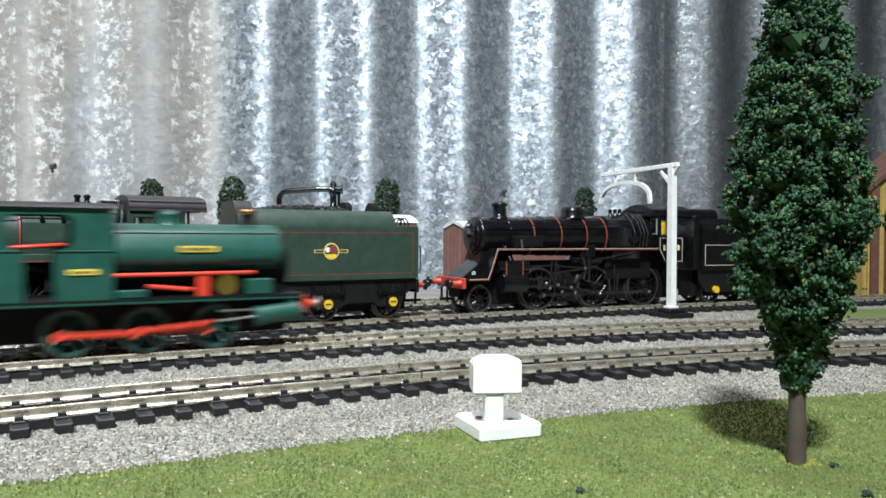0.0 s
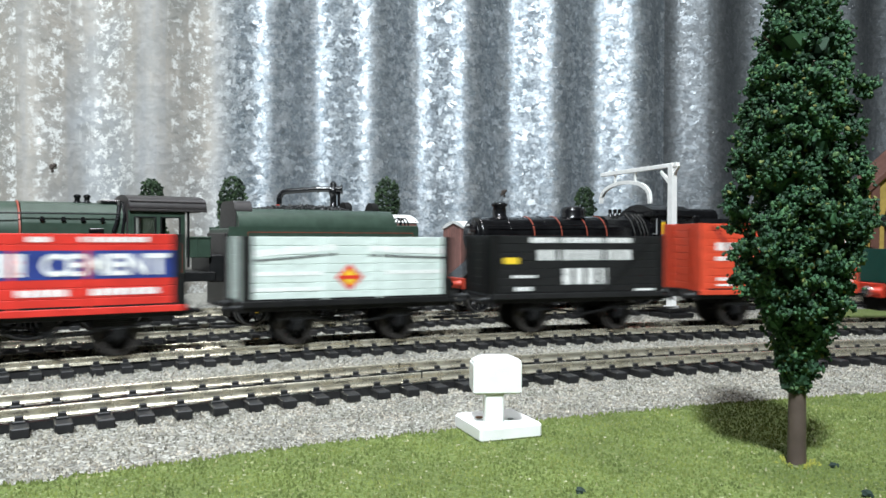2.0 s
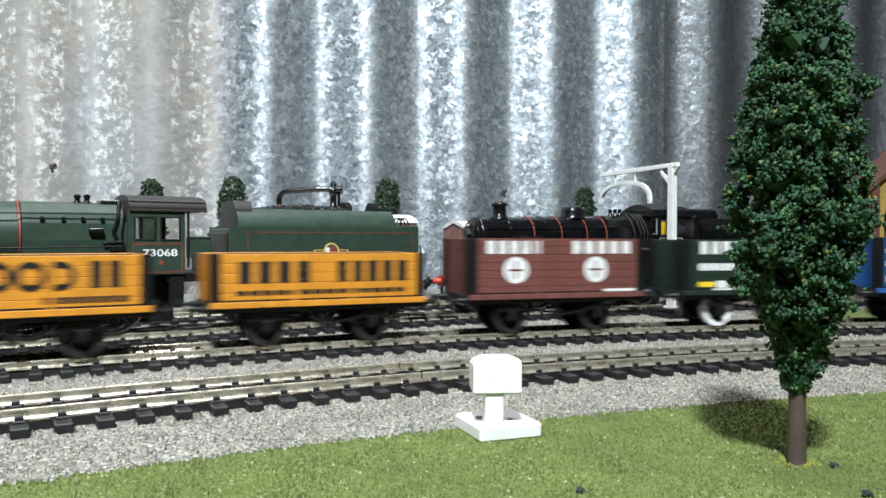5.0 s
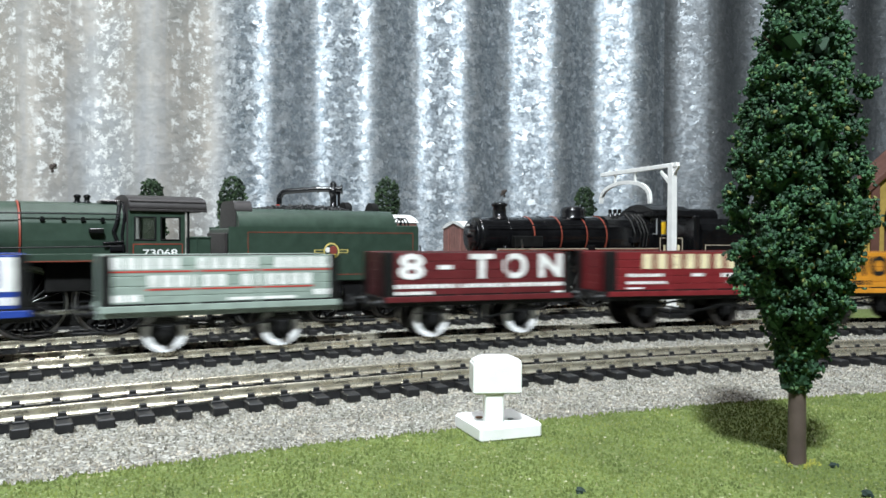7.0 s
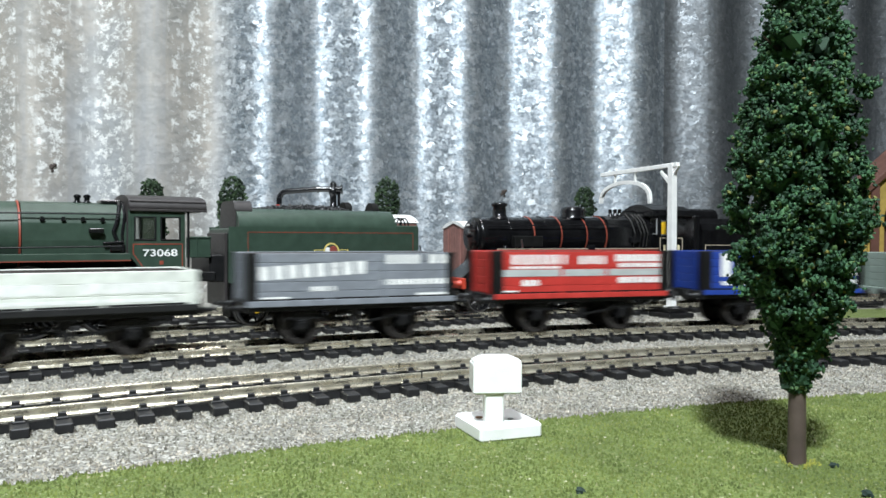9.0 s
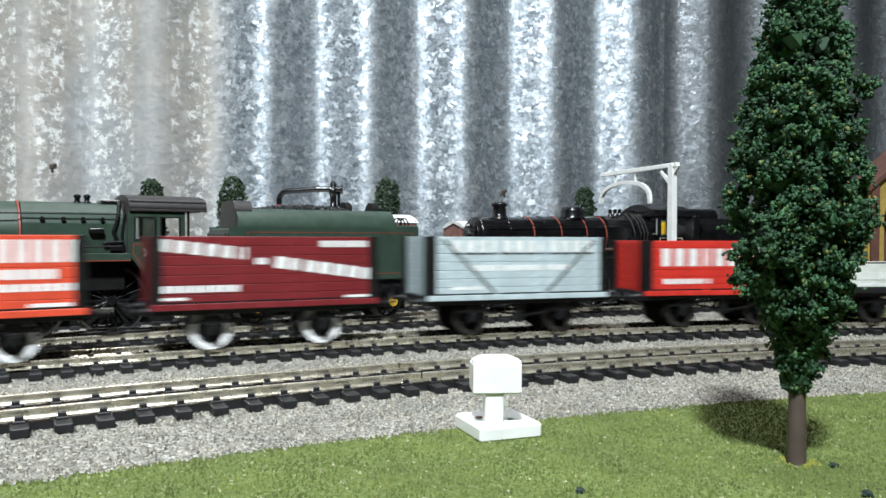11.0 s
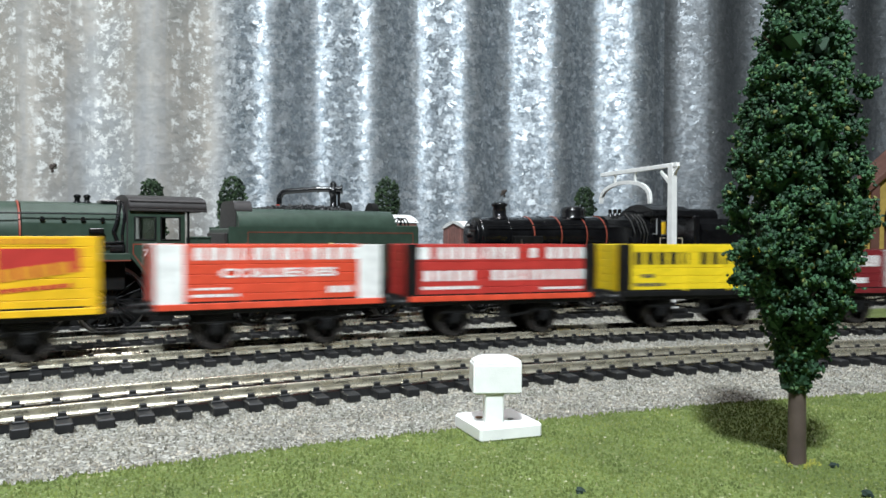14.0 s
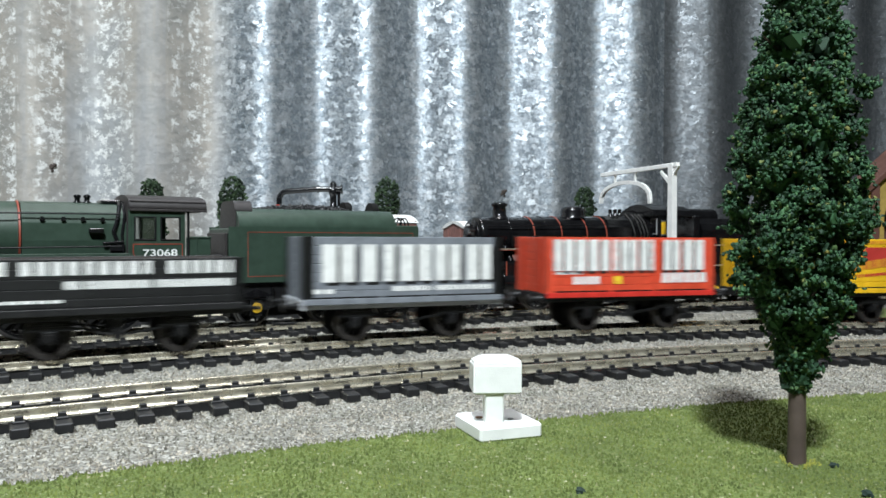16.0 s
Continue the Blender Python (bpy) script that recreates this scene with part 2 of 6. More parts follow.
def letters(text, height, mat, name, parent, x0, x1, y, z0, bold=0.012):
    """Raised lettering of the built-in font, facing -y, fitted between x0 and x1."""
    cu = bpy.data.curves.new(name, "FONT")
    cu.body, cu.size, cu.extrude, cu.offset = text, 1.0, 0.02, bold
    ob = bpy.data.objects.new(name, cu)
    me = bpy.data.meshes.new_from_object(ob)
    bpy.data.objects.remove(ob)
    co = np.array([v.co[:] for v in me.vertices])
    lo, hi = co.min(0), co.max(0)
    for v in me.vertices:
        u, w, d = v.co
        v.co = Vector(((x0 + (u - lo[0]) / (hi[0] - lo[0]) * (x1 - x0)), y - d * 4, z0 + (w - lo[1]) / (hi[1] - lo[1]) * height)) * MM
    me.materials.clear()
    me.materials.append(mat)
    ob = new(name, me)
    ob.parent = parent
    return ob


# ---- the plan: tracks 1 and 2 curve about one centre, track 3 swings away ----
CX, CY, R1, R2 = 305.06, -485.26, 759.3, 825.44
TH_A, TH_B = -0.72, 0.30


def ring_point(radius, s, ref):
    """Place and heading on a curve of that radius; s is the length along the curve of radius ref. Straight beyond its ends."""
    th = s / ref
    k = min(max(th, TH_A), TH_B)
    d = (th - k) * radius
    return CX + radius * math.sin(k) + d * math.cos(k), CY + radius * math.cos(k) - d * math.sin(k), -k


def siding_y(x):
    k = min(max(x, -300.0), 380.0)
    return 357.0 + 0.5601 * k - 0.0005001 * k * k + (0.5601 - 0.0010002 * k) * (x - k)


SIDING_X = [-2200 + 2.0 * i for i in range(2400)]
SIDING_S = np.concatenate([[0], np.cumsum(np.hypot(2.0, np.diff([siding_y(x) for x in SIDING_X])))])
SIDING_S -= np.interp(0.0, SIDING_X, SIDING_S)


def siding_point(s, off=0.0):
    x = float(np.interp(s, SIDING_S, SIDING_X))
    k = min(max(x, -300.0), 380.0)
    h = math.atan(0.5601 - 0.0010002 * k)
    return x + off * math.sin(h), siding_y(x) - off * math.cos(h), h


# ---- ground ----


def turf_taper(th):
    """The lawn's edge draws a little inwards along the curve."""
    return -20.0 * (min(max(th, -0.6), -0.1) + 0.4)


def build_ground():
    bm = bmesh.new()
    box(bm, -4500, 4500, -4500, 4500, -20, 0)
    tagged(part("ground", bm, BALLAST), "grey granite ballast spread over the baseboard", "ground", kind="structure")
    bm = bmesh.new()
    ring = []
    for i in range(900):
        t = 2 * math.pi * i / 900
        r = 708.4 + turf_taper(t if t < math.pi else t - 2 * math.pi) + 1.6 * noise.noise(Vector((math.cos(t) * 60, math.sin(t) * 60, 0))) + 1.2 * noise.noise(Vector((math.cos(t) * 240, math.sin(t) * 240, 3)))
        ring.append((CX + r * math.sin(t), CY + r * math.cos(t)))
    prism(bm, ring, -0.3, 0.5, "Z")
    turf = tagged(part("ground_turf", bm, GRASS), "bright green flocked grass mat inside the curve", "grass", kind="structure")
    bm = bmesh.new()
    prism(bm, [(150, 372), (212, 383), (300, 380), (420, 360), (560, 420), (420, 470), (300, 452), (225, 424)], -0.2, 0.5, "Z")
    tagged(part("ground_verge", bm, GRASS), "green flocked verge between the diverging tracks", "grass", kind="structure")
    rng = np.random.default_rng(4)

    def scatter(name, n, r_lo, r_hi, th_lo, th_hi, size, mat, z, flat, label, cat, taper=False):
        r = np.sqrt(rng.uniform(r_lo ** 2, r_hi ** 2, n))
        th = rng.uniform(th_lo, th_hi, n)
        if taper:
            r = r + np.array([turf_taper(q) for q in th])
        c = np.stack([CX + r * np.sin(th), CY + r * np.cos(th), np.full(n, z)], 1)
        base = np.array([[1, 0, -.5], [-.5, .87, -.5], [-.5, -.87, -.5], [0.1, 0, 0.9]])
        k = rng.uniform(0.5, 1.0, (n, 1, 1)) * size
        v = base[None] * (1 + rng.uniform(-.4, .4, (n, 4, 3))) * k
        a = rng.uniform(0, 6.28, n)
        ca, sa = np.cos(a)[:, None], np.sin(a)[:, None]
        x, y = v[..., 0] * ca - v[..., 1] * sa, v[..., 0] * sa + v[..., 1] * ca
        v = np.stack([x, y, v[..., 2] * flat], 2) + c[:, None]
        t = np.array([[0, 1, 3], [1, 2, 3], [2, 0, 3], [0, 2, 1]])[None] + 4 * np.arange(n)[:, None, None]
        tagged(soup(name, v.reshape(-1, 3) * MM, t.reshape(-1, 3), mat), label, cat, kind="stuff")
    scatter("ballast_stones", 60000, 708, 800, -0.70, 0.02, 0.5, STONE_I, 0.1, 0.9, "loose grey and white ballast chippings by the rails", "ballast")
    scatter("ballast_stones", 20000, 800, 900, -0.66, 0.06, 0.7, STONE_I, 0.1, 0.9, "loose grey ballast chippings between the far tracks", "ballast")
    scatter("grass_flock", 2200, 706, 711.3, -0.66, -0.1, 0.42, TURF_I, 0.3, 1.3, "green flock fibres straying onto the ballast", "grass", True)
    scatter("grass_flock", 70000, 600, 709.3, -0.66, -0.16, 0.42, TURF_I, 0.55, 1.3, "short green flock fibres of the lawn", "grass", True)


build_ground()

# ---- the shed's corrugated wall ----
WALL_Y0, WALL_K = 589.6, 0.318
WALL_A = math.atan(WALL_K)


def wall_depth(s):
    return 8.5 * math.sin(2 * math.pi * (s + 116.3) / 76.2)


def build_wall():
    pitch, depth, n = 76.2, 8.5, 34
    steps = 16
    bm = bmesh.new()
    uv = bm.loops.layers.uv.new("rolled")
    prev = None
    # dark flanks fall at whole multiples of the pitch from s = -116
    for i in range(-14 * steps, n * steps + 1):
        s = -116.3 + i * pitch / steps
        d = depth * math.sin(2 * math.pi * i / steps)
        lean = 0.6 * noise.noise(Vector((s * 0.01, 0, 0)))
        col = [bm.verts.new((s, d + lean, z)) for z in (-300, 120, 420, 1500)]
        if prev:
            for a in range(3):
                f = bm.faces.new((prev[a], col[a], col[a + 1], prev[a + 1]))
                f.smooth = True
                for lp in f.loops:
                    lp[uv].uv = (lp.vert.co.z * 0.001, lp.vert.co.x * 0.001)
        prev = col
    me_wall = part("wall_north", bm, GALV, m=pose(0, WALL_Y0 * MM, 0, 0, 0, math.degrees(WALL_A)))
    mod = me_wall.modifiers.new("sheet", "SOLIDIFY")
    mod.thickness = 0.0012
    mod.offset = 1
    tagged(me_wall, "weathered galvanised corrugated iron shed wall", "wall", kind="structure")


build_wall()
dull = pm("dark_shed_lining", (0.16, 0.15, 0.14), 0.8)
for nm, q in (("wall_south", (-4600, 4600, -4600, -4520, -900, 2400)), ("wall_west", (-4600, -4520, -4520, 4600, -900, 2400)),
              ("wall_east", (4520, 4600, -4520, 4600, -900, 2400)), ("ceiling", (-4600, 4600, -4600, 4600, 2400, 2480))):
    bm = bmesh.new()
    box(bm, *q)
    tagged(part(nm, bm, dull), "plain dark lining that closes the shed", "wall" if nm[0] == "w" else "ceiling", kind="structure")

# ---- track ----


def sleeper_mesh():
    bm = bmesh.new()
    box(bm, -1.75, 1.75, -15, 15, 0, 2.1, 0.25)
    for y in (-8.25, 8.25):
        box(bm, -1.3, 1.3, y - 2.2, y + 2.2, 2.0, 2.6, 0.2)
        for k in (-1, 1):
            box(bm, -0.8, 0.8, y + k * 1.2 - 0.5, y + k * 1.2 + 0.5, 2.5, 3.5, 0.15)
    return mesh_of("sleeper", bm, SLEEPER)


SLEEPER_ME = sleeper_mesh()
# foot, web and head of a flat-bottomed rail: (offset, height)
RAIL_PROF = [(-1.1, 2.5), (1.1, 2.5), (1.1, 2.72), (0.8, 2.85), (0.55, 3.05), (0.4, 3.3), (0.33, 3.6), (0.36, 4.0), (0.5, 4.2), (0.5, 4.5), (0.46, 4.66), (0.36, 4.79), (0.2, 4.85), (-0.2, 4.85), (-0.36, 4.79), (-0.46, 4.66), (-0.5, 4.5), (-0.5, 4.2), (-0.36, 4.0), (-0.33, 3.6), (-0.4, 3.3), (-0.55, 3.05), (-0.8, 2.85), (-1.1, 2.72)]


def lay_track(name, point, s_lo, s_hi, near_lo, near_hi, pitch, phase, label):
    root = thing(name, label, "railway track", kind="structure")
    for off in (-8.25, 8.25):
        bm = bmesh.new()
        prev = None
        s = s_lo
        while s < s_hi:
            x, y, h = point(s)
            nx, ny = -math.sin(h), math.cos(h)
            ring = [bm.verts.new((x + nx * (off + o), y + ny * (off + o), z)) for o, z in RAIL_PROF]
            if prev:
                for i in range(len(ring)):
                    f = bm.faces.new((prev[i], prev[(i + 1) % len(ring)], ring[(i + 1) % len(ring)], ring[i]))
                    f.smooth = i > 1
            prev = ring
            s += 8 if near_lo - 60 < s < near_hi + 60 else 40
        part("rail", bm, RAIL, root, "nickel silver rail")
        bm = bmesh.new()
        s = near_lo
        while s < near_hi:
            x, y, h = point(s + pitch / 2)
            m = pose(x - math.sin(h) * off, y + math.cos(h) * off, 0, 0, 0, math.degrees(h))
            box(bm, -pitch / 2 + 1.5, pitch / 2 - 1.5, -0.9, 0.9, 0.2, 1.9, 0, m)
            s += pitch
        part("tie_web", bm, SLEEPER, root, "black plastic web between the sleepers")
    far = [s_lo + i * pitch for i in range(int((s_hi - s_lo) / pitch))]
    bm = bmesh.new()
    for s in far:
        if near_lo - pitch * 0.5 < s < near_hi:
            continue
        x, y, h = point(s)
        box(bm, -1.75, 1.75, -15, 15, 0, 2.3, 0, pose(x, y, 0, 0, 0, math.degrees(h)))
    tagged(part("far_sleepers", bm, SLEEPER, root), kind="stuff")
    s = near_lo + phase
    while s < near_hi:
        x, y, h = point(s)
        piece("sleeper", SLEEPER_ME, root, x, y, 0, 0, 0, math.degrees(h))
        s += pitch
    return root


T1 = lay_track("track_1", lambda s: ring_point(R1, s, R1), -1600, 900, -417.5 - 24 * 8.071 / 3, 40, 8.071, 0.0, "nickel silver rails on black sleepers, inner curve")
T2 = lay_track("track_2", lambda s: ring_point(R2, s, R2), -3900, 3400, -520, 80, 8.071, 0.0, "nickel silver rails on black sleepers, outer curve")
lay_track("track_3", siding_point, -900, 1500, -240, 420, 8.071, 0.0, "nickel silver rails of the storage siding")
lay_track("track_4", lambda s: siding_point(s, -67.0), -420, 190, -190, 180, 8.071, 0.0, "nickel silver rails of the rear siding under the vans")


def rail_joints(root, radius):
    """A pressed metal joiner and a narrow gap where two lengths of set track meet."""
    x, y, h = ring_point(radius, -0.4265 * radius, radius)
    for off in (-8.25, 8.25):
        at = pose((x - math.sin(h) * off) * MM, (y + math.cos(h) * off) * MM, 0, 0, 0, math.degrees(h))
        bm = bmesh.new()
        box(bm, -5.5, 5.5, -1.35, 1.35, 2.55, 2.95, 0.1)
        for k in (-1, 1):
            box(bm, -5.5, 5.5, k * 0.85 - 0.25, k * 0.85 + 0.25, 2.9, 3.5, 0.1)
        part("rail_joiner", bm, RAIL, root, "pressed metal rail joiner", at)
        bm = bmesh.new()
        box(bm, -0.16, 0.16, -0.54, 0.54, 3.5, 4.88)
        part("joint_gap", bm, SOOT, root, "dark gap between rail ends", at)


rail_joints(T1, R1)
rail_joints(T2, R2)

# ---- wagons ----


def wheel_mesh(radius, tyre, spokes=8):
    """A wheelset about the y axis: two spoked wheels on an axle, faces outwards."""
    bm = bmesh.new()
    tube(bm, (0, -9, 0), (0, 9, 0), 0.9, seg=8)
    rim = bmesh.new()
    for k in (-1, 1):
        y0, y1 = k * 7.2, k * 10.4
        for b, r0, r1, yy in ((rim, radius - 1.75, radius, y1), (bm, radius - 0.95, radius + 0.55, k * 6.6)):
            seg = 28
            rings = []
            for r, y in ((r0, y0 if b is rim else k * 7.0), (r1, y0 if b is rim else k * 7.0), (r1, yy), (r0, yy)):
                rings.append([b.verts.new((r * math.cos(2 * math.pi * i / seg), y, r * math.sin(2 * math.pi * i / seg))) for i in range(seg)])
            for j in range(4):
                for i in range(seg):
                    b.faces.new((rings[j][i], rings[j][(i + 1) % seg], rings[(j + 1) % 4][(i + 1) % seg], rings[(j + 1) % 4][i]))
        tube(bm, (0, k * 7.2, 0), (0, k * 7.6, 0), radius - 1.6, seg=28)
        tube(bm, (0, k * 6.8, 0), (0, k * 9.5, 0), 1.6, 1.4, 12)
        for i in range(spokes):
            a = 2 * math.pi * i / spokes
            tube(bm, (1.2 * math.cos(a), k * 8.2, 1.2 * math.sin(a)), ((radius - 1.5) * math.cos(a), k * 8.2, (radius - 1.5) * math.sin(a)), 0.55, 0.45, 6)
    return mesh_of("wheelset", bm, BLACK), mesh_of("tyre", rim, tyre)


WHITE_TYRE = pm("white_tyre", (0.9, 0.9, 0.9), 0.5, grime=0.05, vary=0.03)
DARK_TYRE = pm("dark_steel_tyre", (0.05, 0.045, 0.042), 0.4, 0.6)
WHEELS = {True: wheel_mesh(6.3, WHITE_TYRE), False: wheel_mesh(6.3, DARK_TYRE)}
SPIN = []          # (wheel part, x of its axle, height, radius, offset of its train thing)
TRAIN = []         # (thing, offset along the line)


def axlebox_mesh():
    bm = bmesh.new()
    prism(bm, [(-3.6, 12.6), (-1.9, 4.6), (1.9, 4.6), (3.6, 12.6), (2.6, 12.6), (1.2, 7.5), (-1.2, 7.5), (-2.6, 12.6)], -11.6, -10.9)
    box(bm, -1.6, 1.6, -13.2, -10.8, 4.8, 8.4, 0.3)
    box(bm, -0.9, 0.9, -13.6, -13.1, 5.4, 7.6, 0.2)
    for i in range(4):
        w = 6.6 - i * 1.4
        box(bm, -w, w, -12.8, -11.6, 8.5 + 0.62 * i, 9.0 + 0.62 * i)
    return mesh_of("axlebox", bm, BLACK)


def buffer_mesh():
    bm = bmesh.new()
    turned(bm, [(1.35, 0), (1.35, 0.8), (1.0, 1.2), (0.95, 3.4), (0.55, 3.5), (0.55, 5.0), (1.9, 5.1), (2.05, 5.5), (1.6, 5.8)], axis="X", seg=14)
    return mesh_of("buffer", bm, BLACK)


def coupling_mesh():
    bm = bmesh.new()
    box(bm, 0, 8.5, -1.0, 1.0, 6.2, 7.2, 0.2)
    box(bm, 7.2, 8.2, -4.0, 4.0, 6.6, 7.6, 0.2)
    box(bm, 2.5, 9.2, -0.7, 0.7, 7.6, 8.2, 0.1)
    box(bm, 8.6, 9.4, -0.7, 0.7, 6.0, 8.2, 0.1)
    return mesh_of("coupling", bm, BLACK)


AXLEBOX, BUFFER, COUPLING = axlebox_mesh(), buffer_mesh(), coupling_mesh()


def brake_mesh(side):
    bm = bmesh.new()
    y = -12.2 * side
    box(bm, 2, 27, y - 0.35, y + 0.35, -0.35, 0.35, 0, pose(0, 0, 6.2, 0, -9, 0))
    box(bm, -1.5, 1.5, y - 0.4, y + 0.6, 5.0, 12.8, 0.15)
    for k in (-1, 1):
        box(bm, -13.8, -1, y - 0.3 + 1.5 * side, y + 0.3 + 1.5 * side, -0.4, 0.4, 0, pose(0, 0, 7.2, 0, 8, 0) if k < 0 else pose(0, 0, 7.2, 0, 8, 180))
    box(bm, 26.0, 26.7, y - 0.5, y + 0.5, 3.0, 11.5)
    return mesh_of("brake_gear", bm, BLACK)


BRAKE = {1: brake_mesh(1)}
BODY_L, HALF_W = 72.0, 15.0


def wagon(spec, offset):
    """An open planked wagon. Local x runs forward, the rail top is z = 0."""
    paint_m, n, top = spec["paint"], spec["planks"], spec["top"]
    frame_m = spec.get("frame", BLACK)
    corner_m = spec.get("corner", BLACK)
    L, W, z0 = BODY_L / 2, HALF_W, 14.6
    root = thing("open_wagon", spec["label"], "wagon", "wagons of the goods train")
    bm = bmesh.new()
    # inner shell: floor and four thin linings
    box(bm, -L + 0.5, L - 0.5, -W + 0.5, W - 0.5, z0 - 1.2, z0 + 0.3)
    for a in ((-L + 0.9, L - 0.9, -W + 0.9, -W + 1.5), (-L + 0.9, L - 0.9, W - 1.5, W - 0.9), (-L + 0.9, -L + 1.5, -W + 1.5, W - 1.5), (L - 1.5, L - 0.9, -W + 1.5, W - 1.5)):
        box(bm, *a, z0, top - 0.25)
    part("body", bm, WOODY, root, "dark lining and floor boards")
    ph = (top - z0) / n
    gap = 0.13
    bm = bmesh.new()
    for sy in (-1, 1):
        y0, y1 = sorted((sy * (W - 0.22), sy * (W - 0.95)))
        box(bm, -L + 0.3, L - 0.3, y0, y1, z0 + 0.1, top - 0.15)
    for sx in (-1, 1):
        x0, x1 = sorted((sx * (L - 0.22), sx * (L - 0.95)))
        box(bm, x0, x1, -W + 0.95, W - 0.95, z0 + 0.1, top - 0.15)
    part("side_sheet", bm, paint_m, root)
    bm = bmesh.new()
    box(bm, -L, L, -0.45, 0.45, gap, ph, 0.12)
    side_me = mesh_of("plank", bm, paint_m)
    bm = bmesh.new()
    box(bm, -0.45, 0.45, -W + 0.95, W - 0.95, gap, ph, 0.12)
    end_me = mesh_of("end_plank", bm, spec.get("end", paint_m))
    over = spec.get("plank_paint", {})
    for i in range(n):
        zz = z0 + i * ph
        me = side_me
        if i in over:
            me = side_me.copy()
            me.materials[0] = over[i]
        piece("plank", me, root, 0, -W + 0.45, zz)
        piece("plank", side_me, root, 0, W - 0.45, zz)
        piece("end_plank", end_me, root, -L + 0.45, 0, zz)
        piece("end_plank", end_me, root, L - 0.45, 0, zz)
    # corner irons, door hinges and straps
    for sx in (-1, 1):
        cw = spec.get("corner_w", 3.0)
        for sy in (-1, 1):
            bm = bmesh.new()
            x0, x1 = sorted((sx * (L + 0.12), sx * (L - cw)))
            y0, y1 = sorted((sy * (W + 0.18), sy * (W - 0.2)))
            box(bm, x0, x1, y0, y1, z0 - 0.5, top + 0.1, 0.08)
            x0, x1 = sorted((sx * (L + 0.18), sx * (L - 0.2)))
            y0, y1 = sorted((sy * (W + 0.18), sy * (W - 5.0)))
            box(bm, x0, x1, y0, y1, z0 - 0.5, top + 0.1, 0.08)
            part("corner_iron", bm, corner_m, root)
    bm = bmesh.new()
    for x in (-9.5, 9.5):
        box(bm, x - 0.5, x + 0.5, -W - 0.3, -W + 0.1, z0 - 0.6, top - 0.4)
    for x in (-7.5, 7.5):
        for i in range(1, n):
            tube(bm, (x, -W - 0.35, z0 + i * ph + 1.2), (x, -W, z0 + i * ph + 1.2), 0.28, seg=6)
    part("door_hinge", bm, paint_m, root)
    if spec.get("strap"):
        ang = math.degrees(math.atan2(top - z0 - 2, 20))
        for k in ((1,) if spec["strap"] == 1 else (-1, 1)):
            bm = bmesh.new()
            ln = math.hypot(20, top - z0 - 2)
            box(bm, -ln / 2, ln / 2, -W - 0.3, -W - 0.02, -0.5, 0.5, 0, pose(k * 20.5, 0, (z0 + top) / 2, 0, -k * ang, 0))
            part("side_strap", bm, spec.get("strap_m", BLACK), root)
    bm = bmesh.new()
    for x in (-8, 8):
        for i in range(2):
            y = -L - 0.5
            box(bm, y, -L + 0.1, x - 0.9, x + 0.9, z0 - 0.6, top - 1.0)
    part("end_stanchion", bm, spec.get("end", paint_m), root)
    # underframe
    for sy in (-1, 1):
        bm = bmesh.new()
        y0, y1 = sorted((sy * 11.4, sy * 13.8))
        box(bm, -L + 0.6, L - 0.6, y0, y1, 11.4, 14.4, 0.15)
        part("solebar", bm, frame_m, root)
    for sx in (-1, 1):
        bm = bmesh.new()
        x0, x1 = sorted((sx * (L + 0.9), sx * (L - 1.0)))
        box(bm, x0, x1, -W + 0.6, W - 0.6, 11.2, 14.5, 0.2)
        part("headstock", bm, frame_m, root)
        for sy in (-1, 1):
            piece("buffer", BUFFER, root, sx * (L + 0.8), sy * 11.2, 12.6, 0, 0, 0 if sx > 0 else 180)
        piece("coupling", COUPLING, root, sx * (L - 1.0), 0, -1.0, 0, 0, 0 if sx > 0 else 180)
    bm = bmesh.new()
    box(bm, -L - 0.3, L + 0.3, -W - 0.5, -W + 0.6, z0 - 1.6, z0 + 0.35, 0.12)
    part("curb_rail", bm, spec.get("curb", paint_m), root)
    # a flat black strip gives the shade of the groove over the ledge
    bm = bmesh.new()
    box(bm, -L + 0.2, L - 0.2, -W - 0.045, -W + 0.3, z0 + 0.3, z0 + 0.95)
    part("curb_groove_shade", bm, BLACK, root, "black strip for the shade in the groove above the ledge")
    for sy in (1, -1):
        piece("brake_gear", BRAKE[1], root, 0, 0, 0, 0, 0, 0 if sy > 0 else 180)
    wb = 18.0
    white = bool(spec.get("white"))
    for x in (-wb, wb):
        for k in (0, 180):
            piece("axlebox", AXLEBOX, root, x, 0, 0, 0, 0, k)
        w = piece("wheelset", WHEELS[white][0], root, x, 0, 6.3)
        piece("tyre", WHEELS[white][1], w)
        SPIN.append((w, x, 6.3, 6.3, offset))
    mark(root, spec.get("marks", ()), L, W, z0, top)
    if spec.get("load"):
        bm = bmesh.new()
        rng = random.Random(7)
        for i in range(160):
            x, y = rng.uniform(-L + 3, L - 3), rng.uniform(-W + 3, W - 3)
            r = rng.uniform(0.8, 1.9)
            bmesh.ops.create_icosphere(bm, subdivisions=1, radius=r, matrix=pose(x, y, top - 2.0 + rng.uniform(0, 1.5) + 1.2 * math.cos(x / 14), rng.uniform(0, 90), 0, rng.uniform(0, 90)))
        part("load", bm, COAL, root, "heap of lump coal")
    TRAIN.append((root, offset))
    return root


